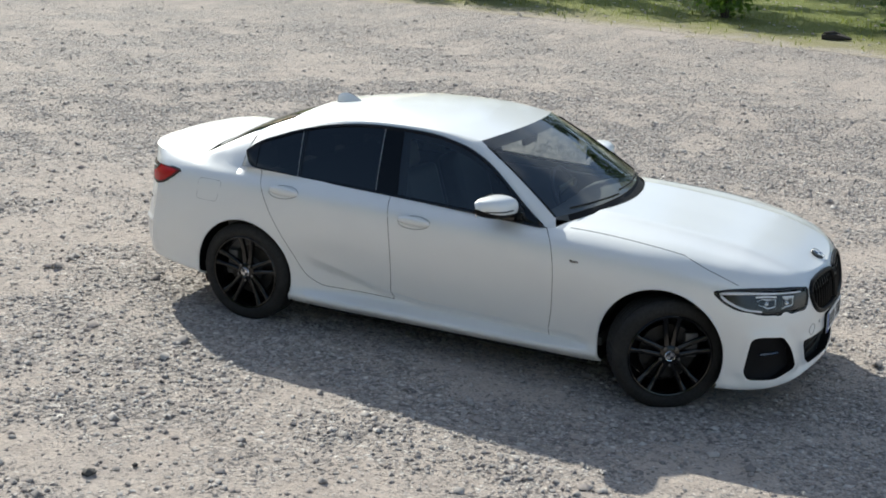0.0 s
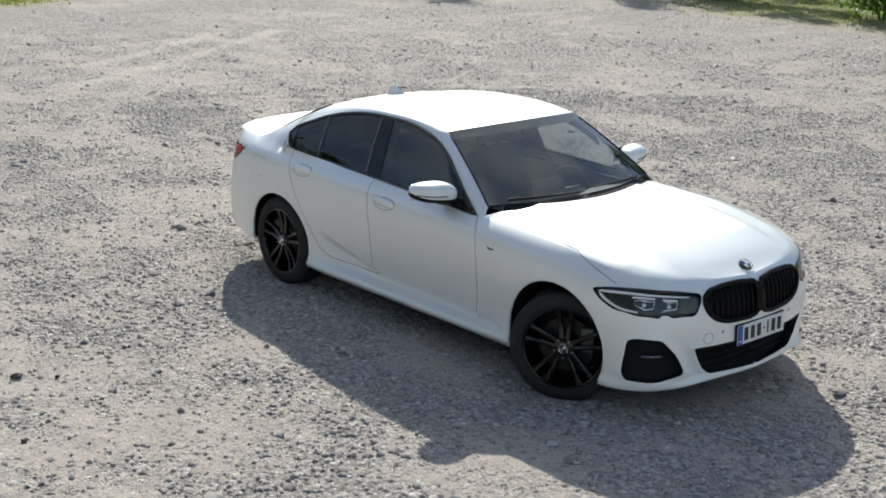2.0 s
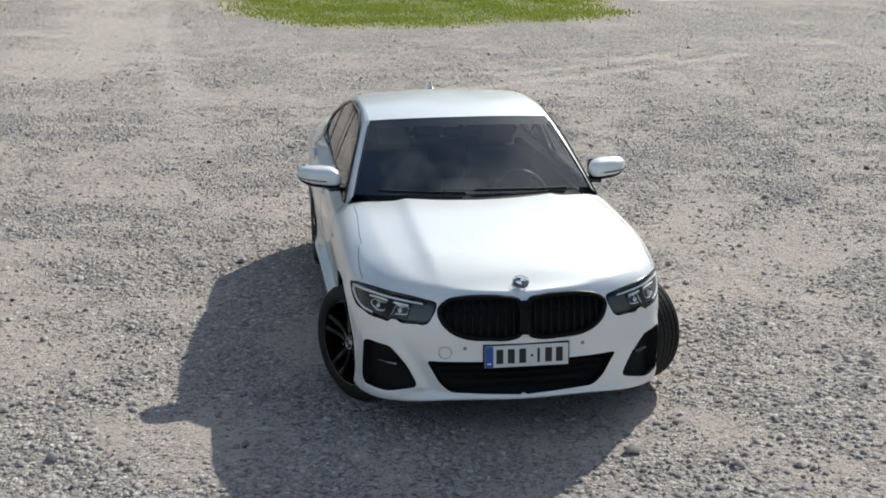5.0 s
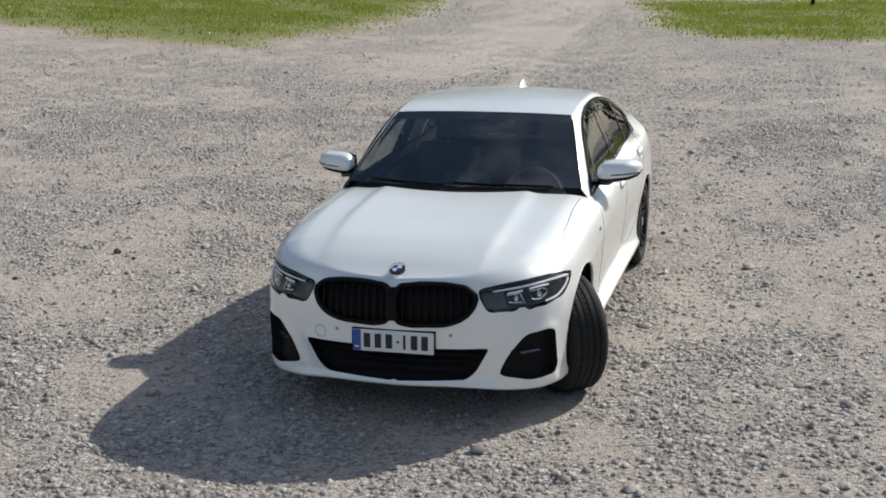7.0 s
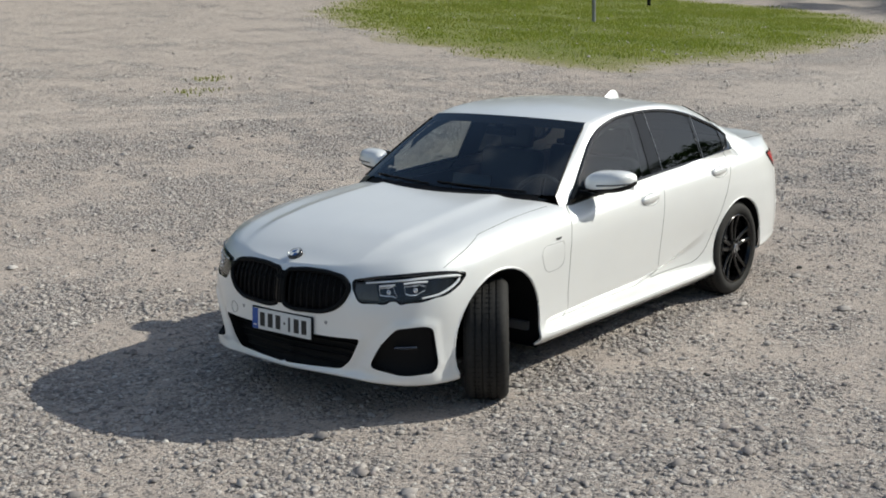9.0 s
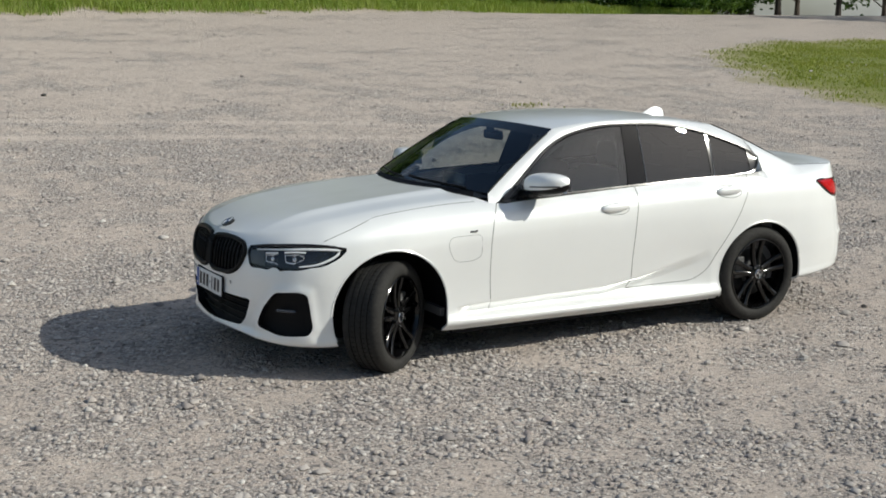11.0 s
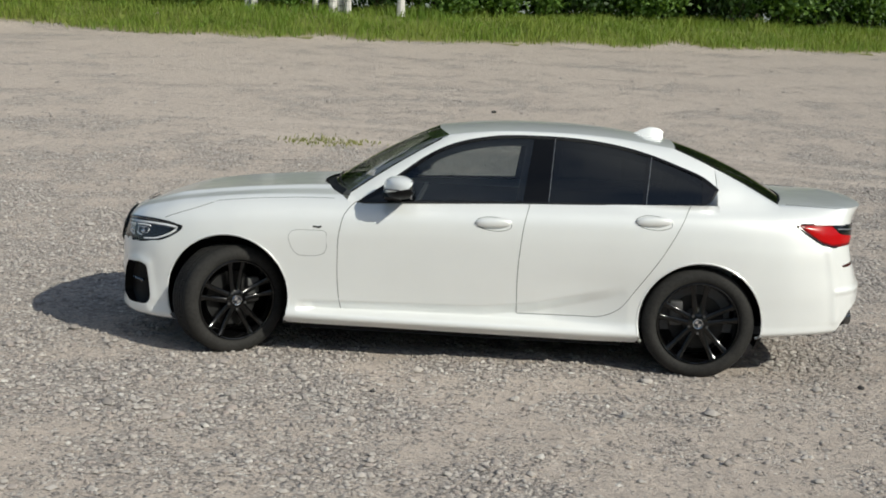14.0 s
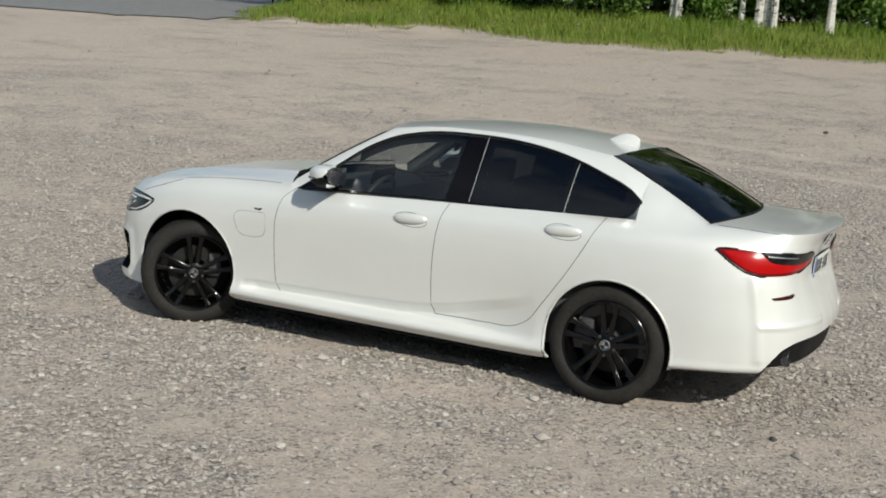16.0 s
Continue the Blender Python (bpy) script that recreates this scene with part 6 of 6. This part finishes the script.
def grass_sheet(name, poly, step, lift, label):
    """A grassed piece of ground within an outline, its edge drawn onto that outline."""
    poly = np.asarray(poly, float)
    dense = path3([*poly, poly[0]], 160)[:-1]
    wob = np.array([(noise.noise((p[0] * 0.6, p[1] * 0.6, 1)), noise.noise((p[0] * 0.6, p[1] * 0.6, 7))) for p in dense])
    dense = dense + 0.9 * wob
    lo, hi = dense.min(0) - step, dense.max(0) + step
    gx, gy = np.arange(lo[0], hi[0], step), np.arange(lo[1], hi[1], step)
    Xg, Yg = np.meshgrid(gx, gy, indexing="ij")
    pts = np.stack([Xg, Yg], -1).reshape(-1, 2)
    d, q = nearest(dense, pts)
    pts[d < step * 0.55] = q[d < step * 0.55]
    Q = pts.reshape(*Xg.shape, 2)
    mid = (Q[:-1, :-1] + Q[1:, :-1] + Q[:-1, 1:] + Q[1:, 1:]) / 4
    ok = inside(dense, mid)
    f = [q_ for q_, k_ in zip(grid_faces(*Xg.shape), ok.ravel()) if k_]
    z = ground_z(pts[:, 0], pts[:, 1]) + lift
    ob = put(name, mesh(name, np.c_[pts, z], f, GRASS_SOIL))
    rim, _ = nearest(dense, pts)
    ob.data.attributes.new("turf", "FLOAT", "POINT").data.foreach_set("value", np.clip(rim / {"grass_verge": 0.7, "grass_edge": 5.0}.get(name, 3.0), 0, 1))
    tagged(ob, label, "grass", kind="structure")
    return dense


def blades(name, count, inside_of, height, width, seed, label, weight=None, material=None, rim_share=0.12, rim_reach=1.4):
    """Grass blades as one joined mesh: bent, tapering strips."""
    rng = np.random.default_rng(seed)
    dense = np.asarray(inside_of)
    lo, hi = dense.min(0) - 0.4, dense.max(0) + 0.4
    p = lo + (hi - lo) * rng.random((count * 3, 2))
    ok = inside(dense, p + rng.normal(0, 0.12, p.shape))
    rim, _ = nearest(dense[::3], p)
    ok &= rng.random(len(p)) < np.clip(rim_share + rim / rim_reach, 0, 1)
    if weight is not None:
        ok &= rng.random(len(p)) < weight(p[:, 0], p[:, 1])
    p = p[ok][:count]
    n = len(p)
    tuft = np.array([noise.noise((a * 0.7, b * 0.7, seed)) for a, b in p])
    h = height * (0.55 + 0.7 * rng.random(n)) * np.clip(1 + 0.9 * tuft, 0.35, 1.9)
    w = width * (0.6 + 0.8 * rng.random(n))
    a = rng.random(n) * 2 * np.pi
    lean = (0.15 + 0.55 * rng.random(n)) * h
    b = rng.random(n) * 2 * np.pi
    z0 = ground_z(p[:, 0], p[:, 1])
    side = np.stack([np.cos(a), np.sin(a), np.zeros(n)], -1) * w[:, None]
    root = np.c_[p, z0]
    mid = root + np.c_[np.cos(b) * lean * 0.35, np.sin(b) * lean * 0.35, h * 0.6]
    tip = root + np.c_[np.cos(b) * lean, np.sin(b) * lean, h]
    v = np.stack([root - side, root + side, mid + side * 0.7, mid - side * 0.7, tip], 1)
    f4 = (np.array([0, 1, 2, 3])[None] + 5 * np.arange(n)[:, None])
    f3 = (np.array([3, 2, 4])[None] + 5 * np.arange(n)[:, None])
    me = bpy.data.meshes.new(name)
    me.vertices.add(n * 5)
    me.vertices.foreach_set("co", v.ravel())
    loops = np.concatenate([f4, f3], 1).ravel()
    me.loops.add(len(loops))
    me.loops.foreach_set("vertex_index", loops)
    me.polygons.add(2 * n)
    me.polygons.foreach_set("loop_start", (np.arange(n)[:, None] * 7 + np.array([0, 4])[None]).ravel())
    me.update(calc_edges=True)
    me.materials.append(material or BLADE)
    return tagged(put(name, me), label, "grass", kind="stuff")


edge_x = np.linspace(21.5, -42, 28)
VERGE = [(24, -37), *[(x, float(verge_edge(x))) for x in edge_x], (-50, -62), (8, -55), (27, -50)]
ISLAND = [(-19.6, -21.0), (-15.6, -14.8), (-14.1, -10.8), (-14.6, -7.9), (-17.1, -7.3), (-26, -7.5), (-33, -9), (-37, -16), (-32, -24), (-24.4, -23.6)]
CORNER = [(-35, -3.2), (-27.4, -2.2), (-22.4, -1.0), (-20.6, 1.0), (-20.6, 4.0), (-22, 7.2), (-27, 9.3), (-35, 8)]
EAST = [(-14.5, 18.2), (-10.2, 16.8), (-7.3, 17.0), (-4.8, 16.5), (-2.5, 16.3), (0.4, 15.7), (6, 14.6), (16, 14), (18, 38), (-38, 38), (-28, 22)]
verge_line = grass_sheet("grass_verge", VERGE, 0.7, 0.012, "grass bank along the edge of the wood")
island_line = grass_sheet("grass_island", ISLAND, 0.45, 0.005, "green grass island in the gravel yard")
corner_line = grass_sheet("grass_corner", CORNER, 0.45, 0.005, "grass strip beside the gravel track")
east_line = grass_sheet("grass_edge", EAST, 0.6, 0.005, "dry grass at the shaded edge of the yard")
def bare(x, y):
    """Thins the turf in worn patches."""
    v = np.array([noise.noise((a * 0.55, b * 0.55, 4.4)) + 0.6 * noise.noise((a * 1.7, b * 1.7, 8.8)) for a, b in zip(x, y)])
    return np.clip(0.66 + 1.25 * v, 0.18, 1)


near_edge = lambda x, y: np.clip(1.1 - (verge_edge(x) - y) / 9, 0.15, 1)
blades("verge_grass", 190000, verge_line, 0.27, 0.013, 21, "tall bright green grass on the bank", near_edge, LUSH, 0.5, 0.8)
blades("island_grass", 62000, island_line, 0.065, 0.012, 22, "short green grass on the island", bare, None, 0.04, 3.2)
blades("corner_grass", 24000, corner_line, 0.07, 0.014, 23, "short green grass beside the track", bare)
blades("edge_grass", 26000, east_line, 0.09, 0.010, 24, "thin dry grass at the yard's edge", lambda x, y: np.clip(1.2 - (y - 16) / 9, 0.1, 1) * (0.22 + 0.6 * np.clip((y - 17.5) / 3, 0, 1)), DRY)
for x, y, wide, deep, count in ((2.35, -10.15, 0.62, 0.30, 420), (-7.7, -11.7, 0.35, 0.22, 150), (-6.6, -10.8, 0.5, 0.25, 120)):
    tuft_line = np.array([(x + wide * math.cos(t), y + deep * math.sin(t)) for t in np.linspace(0, 2 * math.pi, 24)[:-1]])
    blades("weed_tuft", count, tuft_line, 0.06, 0.010, 25, "low weeds growing through the gravel", None, DRY, 0.8, 0.5)

# asphalt road beyond the yard
ASPHALT = grained("asphalt", (0.23, 0.23, 0.232), 0.85, 40, amount=0.25, bump=0.3)
road_poly = np.array([(21.9, -30.9), (24.0, -29.4), (26.8, -28.4), (30.4, -28.3), (160, -20), (160, -160), (34, -160), (28.5, -64), (26.5, -49), (24.4, -38)])
gx, gy = np.r_[np.arange(21, 45, 1.0), np.arange(45, 165, 5.0)], np.r_[np.arange(-165, -70, 5.0), np.arange(-70, -21, 1.0)]
Xg, Yg = np.meshgrid(gx, gy, indexing="ij")
pts = np.stack([Xg, Yg], -1).reshape(-1, 2)
d, q = nearest(road_poly, pts)
pts[d < 0.55] = q[d < 0.55]
Q = pts.reshape(*Xg.shape, 2)
ok = inside(road_poly, (Q[:-1, :-1] + Q[1:, 1:]) / 2)
put("road", mesh("road", np.c_[pts, ground_z(pts[:, 0], pts[:, 1]) + 0.035], [f for f, k in zip(grid_faces(*Xg.shape), ok.ravel()) if k], ASPHALT))
tagged(bpy.data.objects["road"], "grey asphalt road beyond the yard", "road", kind="structure")

# ---- trees and shrubs ----
def bark_birch():
    m = mat("birch_bark", (0.66, 0.65, 0.62), 0.8)
    n = Nodes(m)
    v = n.add("Mapping", {"Vector": n.where(), "Scale": (3, 3, 14)}).outputs[0]
    marks = n.noise(1.0, 4, 0.6, v)
    n.put("Base Color", n.ramp(marks, (0.30, (0.05, 0.045, 0.04)), (0.42, (0.55, 0.53, 0.5)), (0.7, (0.74, 0.73, 0.70))))
    n.put("Normal", n.bump(marks, 0.4, 0.01))
    return m


def leaf_material(name, lo, mid, hi):
    m = mat(name, mid, 0.55)
    n = Nodes(m)
    rnd = n.add("NewGeometry").outputs["Random Per Island"]
    n.put("Base Color", n.ramp(rnd, (0.0, lo), (0.5, mid), (1.0, hi)))
    t = m.node_tree
    tr = t.nodes.new("ShaderNodeBsdfTranslucent")
    tr.inputs[0].default_value = (mid[0] * 2.2, mid[1] * 2.0, mid[2] * 1.2, 1)
    mixer = t.nodes.new("ShaderNodeMixShader")
    mixer.inputs[0].default_value = 0.3
    out = t.nodes["Material Output"]
    t.links.new(n.b.outputs[0], mixer.inputs[1])
    t.links.new(tr.outputs[0], mixer.inputs[2])
    t.links.new(mixer.outputs[0], out.inputs[0])
    return m


BIRCH = bark_birch()
BARK = grained("grey_bark", (0.085, 0.07, 0.058), 0.9, 25, amount=0.4, bump=0.6)
LEAF_BIRCH = leaf_material("birch_leaves", (0.05, 0.10, 0.018), (0.10, 0.19, 0.03), (0.17, 0.28, 0.06))
LEAF_DARK = leaf_material("alder_leaves", (0.018, 0.04, 0.010), (0.035, 0.08, 0.016), (0.075, 0.14, 0.03))


def leaf_mesh(name, centres, count, size, material, seed, spread):
    """Leaves scattered round the tips of the twigs: one mesh of many folded leaves."""
    rng = np.random.default_rng(seed)
    c = np.asarray(centres)[rng.integers(0, len(centres), count)]
    p = c + rng.normal(0, 1, (count, 3)) * np.asarray(spread)
    a = rng.normal(0, 1, (count, 3))
    a /= np.linalg.norm(a, axis=1, keepdims=True)
    b = np.cross(a, rng.normal(0, 1, (count, 3)))
    b /= np.maximum(np.linalg.norm(b, axis=1, keepdims=True), 1e-6)
    s = size * (0.6 + 0.8 * rng.random(count))[:, None]
    v = np.stack([p - a * s, p + b * s * 0.55, p + a * s, p - b * s * 0.55], 1)
    me = bpy.data.meshes.new(name)
    me.vertices.add(count * 4)
    me.vertices.foreach_set("co", v.ravel())
    me.loops.add(count * 4)
    me.loops.foreach_set("vertex_index", np.arange(count * 4))
    me.polygons.add(count)
    me.polygons.foreach_set("loop_start", np.arange(count) * 4)
    me.update(calc_edges=True)
    me.materials.append(material)
    return me


def tree(name, height, base_r, crown_from, bark, leaf, seed, leaves, leaf_size, label, category, width=0.20):
    rng = random.Random(seed)
    root = new(name)
    bm = bmesh.new()
    pts, rad = [], []
    bend = [rng.uniform(-0.03, 0.03) * height for _ in range(2)]
    for i in range(13):
        t = i / 12
        pts.append(Vector((bend[0] * t * t + 0.05 * math.sin(5 * t + seed), bend[1] * t * t, height * t - 0.1)))
        rad.append(base_r * (1 - 0.93 * t) * (1.25 if i == 0 else 1))
    tube(bm, pts, rad, 8)
    tips = []
    for i in range(26):
        t = crown_from + (0.97 - crown_from) * (i / 25)
        k = min(int(t * 12), 11)
        start = pts[k].lerp(pts[k + 1], t * 12 - k)
        az = i * 2.4 + rng.uniform(-0.4, 0.4)
        reach = height * width * (1.05 - 0.85 * ((t - crown_from) / (1 - crown_from)) ** 1.2) * rng.uniform(0.75, 1.15) + 0.25
        end = start + Vector((math.cos(az) * reach, math.sin(az) * reach, reach * rng.uniform(0.25, 0.7)))
        mid_ = start.lerp(end, 0.5) + Vector((0, 0, reach * 0.12))
        tube(bm, [start, mid_, end], [base_r * 0.30 * (1.05 - t), base_r * 0.18 * (1.05 - t) + 0.005, 0.006], 5)
        tips += [mid_.lerp(end, q) for q in (0.0, 0.35, 0.7, 1.0)]
        for _ in range(3):
            tips.append(end + Vector((rng.uniform(-1, 1), rng.uniform(-1, 1), rng.uniform(-0.9, 0.5))) * reach * 0.3)
    part("trunk", bm, bark, root)
    put("crown", leaf_mesh("crown", [tuple(p) for p in tips], leaves, leaf_size, leaf, seed, (0.34, 0.34, 0.28)), root)
    return tagged(root, label, category)


def shrub(seed, size, leaf, label):
    rng = random.Random(seed)
    root = new("shrub")
    tips = []
    for i in range(7):
        bm = bmesh.new()
        az, out = i * 2.4, rng.uniform(0.25, 0.85) * size
        end = Vector((math.cos(az) * out, math.sin(az) * out, size * rng.uniform(0.7, 1.5)))
        mid_ = end * 0.55 + Vector((0, 0, size * 0.18))
        tube(bm, [Vector((math.cos(az) * 0.05, math.sin(az) * 0.05, -0.05)), mid_, end], [0.02, 0.012, 0.004], 5)
        tips += [mid_.lerp(end, q) for q in (-0.5, 0.0, 0.5, 1.0)]
        part("stem", bm, BARK, root)
    put("foliage", leaf_mesh("foliage", [tuple(p) for p in tips], 2600, 0.075 * size ** 0.5, leaf, seed, (0.26 * size, 0.26 * size, 0.24 * size)), root)
    return tagged(root, label, "shrub", "shrubs at the wood's edge")


def plant(ob, x, y, turn, scale=1.0, first=False):
    m = pose(x, y, float(ground_z(x, y)), 0, 0, turn)
    if first:
        ob.matrix_basis = m @ Matrix.Scale(scale, 4)
        return ob
    made = copy_thing(ob, m)
    made.matrix_basis = m @ Matrix.Scale(scale, 4)
    return made


rng = random.Random(11)
birches = [tree("birch_tree", h, r, 0.30, BIRCH, LEAF_BIRCH, sd, 3000, 0.13, "white-barked birch tree at the edge of the wood", "tree") for h, r, sd in ((15, 0.13, 1), (13.5, 0.105, 2), (14.5, 0.12, 3))]
alders = [tree("broadleaf_tree", h, r, 0.10, BARK, LEAF_DARK, sd, 4200, 0.17, "dark green broadleaf tree in the wood", "tree", 0.24) for h, r, sd in ((13, 0.17, 4), (15, 0.19, 5))]
for ob in birches:
    tagged(ob, group="birches at the wood's edge")
for ob in alders:
    tagged(ob, group="broadleaf trees in the wood")
BIRCH_AT = [(3.35, -34.5), (5.12, -34.5), (5.40, -34.7), (5.68, -34.6), (6.25, -34.9), (8.25, -34.4), (8.45, -34.6), (-7.5, -39.5), (-15, -42), (13.5, -36), (17.5, -36.2), (-23, -45)]
for i, (x, y) in enumerate(BIRCH_AT):
    plant(birches[i % 3], x, y, i * 77, 0.92 + 0.04 * (i % 4), i < 3)
i = 0
for x in np.arange(-64, 24, 4.0):
    for row in range(4):
        y = float(verge_edge(x)) - 6.5 - 4.5 * row + rng.uniform(-1.4, 1.4)
        plant(alders[i % 2], x + rng.uniform(-1.5, 1.5) + 1.7 * row, y, i * 53, rng.uniform(0.8, 1.15), i < 2)
        i += 1
# shaded side of the yard
for x, y, s in ((-35, 24, 1.0), (-31, 22.5, 0.85), (-26, 24.5, 0.85), (-21, 24.5, 0.7), (-14.5, 25.5, 0.9), (-9.5, 24.5, 0.75), (-4, 27.5, 0.85), (2, 26, 0.8), (8, 27, 0.9), (14, 25, 0.9), (-38, 31, 1.1), (-12, 33, 1.1), (0, 33, 1.1)):
    plant(alders[i % 2], x, y + 2.5, i * 53, s * 0.92)
    i += 1
for y in np.arange(-56, 44, 5.5):
    for row in range(2):
        plant(alders[i % 2], -57 - 6 * row + rng.uniform(-1.5, 1.5), y + 2.7 * row + rng.uniform(-1.5, 1.5), i * 53, rng.uniform(0.9, 1.2))
        i += 1
for x, y in ((26.5, -44), (28, -51), (30, -60), (24, -50), (33, -72), (36, -90)):
    plant(alders[i % 2], x - 2.5, y - 2, i * 53, rng.uniform(0.8, 1.0))
    i += 1
shrubs = [shrub(s, z, leaf, label) for s, z, leaf, label in ((31, 1.0, LEAF_BIRCH, "leafy bright green shrub on the grass bank"), (32, 1.35, LEAF_DARK, "dense dark green shrub at the wood's edge"), (33, 1.15, LEAF_BIRCH, "leafy green shrub at the wood's edge"))]
i = 0
for x in np.arange(-52, 23, 1.45):
    for row in range(2):
        y = float(verge_edge(x)) - 3.5 - 1.6 * row + rng.uniform(-0.6, 0.6)
        if min(abs(x - bx) for bx, _ in BIRCH_AT) < 0.5 and row == 0:
            continue
        plant(shrubs[i % 3 if i < 3 else rng.randrange(3)], x + rng.uniform(-0.6, 0.6), y, i * 71, rng.uniform(0.75, 1.25), i < 3)
        i += 1
for x, y in ((-14, 20.5), (-9, 19.8), (-3.5, 20.0), (0.5, 19.3), (3.5, 19.5), (-19, 20)):
    plant(shrubs[i % 3], x, y, i * 71, rng.uniform(0.7, 1.0))
    i += 1

# ---- small things of the yard ----
GALV = grained("galvanised_post", (0.32, 0.33, 0.34), 0.5, 30, metal=0.7)
WEATHERED = grained("weathered_wood", (0.05, 0.042, 0.036), 0.9, 30, amount=0.4, bump=0.6)


def sign_post(x, y, h, r, material, label, arm=False):
    z = float(ground_z(x, y))
    root = tagged(new("post"), label, "post")
    root.matrix_basis = pose(x, y, z)
    bm = bmesh.new()
    cyl(bm, r, h + 0.2, (0, 0, h / 2 - 0.1), seg=14)
    part("pole", bm, material, root)
    bm = bmesh.new()
    cyl(bm, r * 1.08, 0.03, (0, 0, h + 0.01), seg=14)
    part("cap", bm, MATT_BLACK, root)
    if arm:
        bm = bmesh.new()
        tube(bm, [(0, 0, 0.75), (0.12, 0.3, 0.76), (0.2, 0.5, 0.75)], 0.02, 6)
        part("bracket", bm, material, root)


sign_post(-24.4, -14.6, 2.6, 0.055, GALV, "grey metal post standing in the grass island", True)
sign_post(-31.9, -17.1, 1.2, 0.06, MATT_BLACK, "short dark post in the grass island")
sign_post(-32.4, 2.4, 1.2, 0.06, MATT_BLACK, "short dark post in the grass strip")
# dark driftwood by the dry grass
root = tagged(new("log_pile"), "dark weathered stump lying by the dry grass", "stump")
root.matrix_basis = pose(-0.8, 17.8, 0) @ Matrix.Diagonal((0.85, 0.75, 0.6, 1))
for k, (dx, dy, dz, ln, r, a) in enumerate(((0, 0, 0.09, 0.62, 0.09, 12), (0.1, 0.12, 0.10, 0.5, 0.07, -24), (-0.08, 0.05, 0.20, 0.42, 0.06, 40))):
    bm = bmesh.new()
    tube(bm, [(dx - ln / 2 * math.cos(radians(a)), dy - ln / 2 * math.sin(radians(a)), dz), (dx, dy, dz + 0.03), (dx + ln / 2 * math.cos(radians(a)), dy + ln / 2 * math.sin(radians(a)), dz - 0.02)], [r, r * 1.1, r * 0.6], 8)
    for v in bm.verts:
        v.co += Vector((0, 0, 1)) * 0.03 * noise.noise(v.co * 9)
    part("branch", bm, WEATHERED, root)
# low rail by the road
root = tagged(new("guard_rail"), "low dark metal rail at the road's end", "rail")
root.matrix_basis = pose(22.4, -33.6, float(ground_z(22.4, -33.6)))
for dx in (-1.0, 0.0, 1.0):
    bm = bmesh.new()
    box(bm, (0.05, 0.05, 0.6), (dx, 0, 0.25), 0.005)
    part("post", bm, MATT_BLACK, root)
bm = bmesh.new()
box(bm, (2.3, 0.04, 0.06), (0, 0, 0.50), 0.01)
part("rail", bm, MATT_BLACK, root)
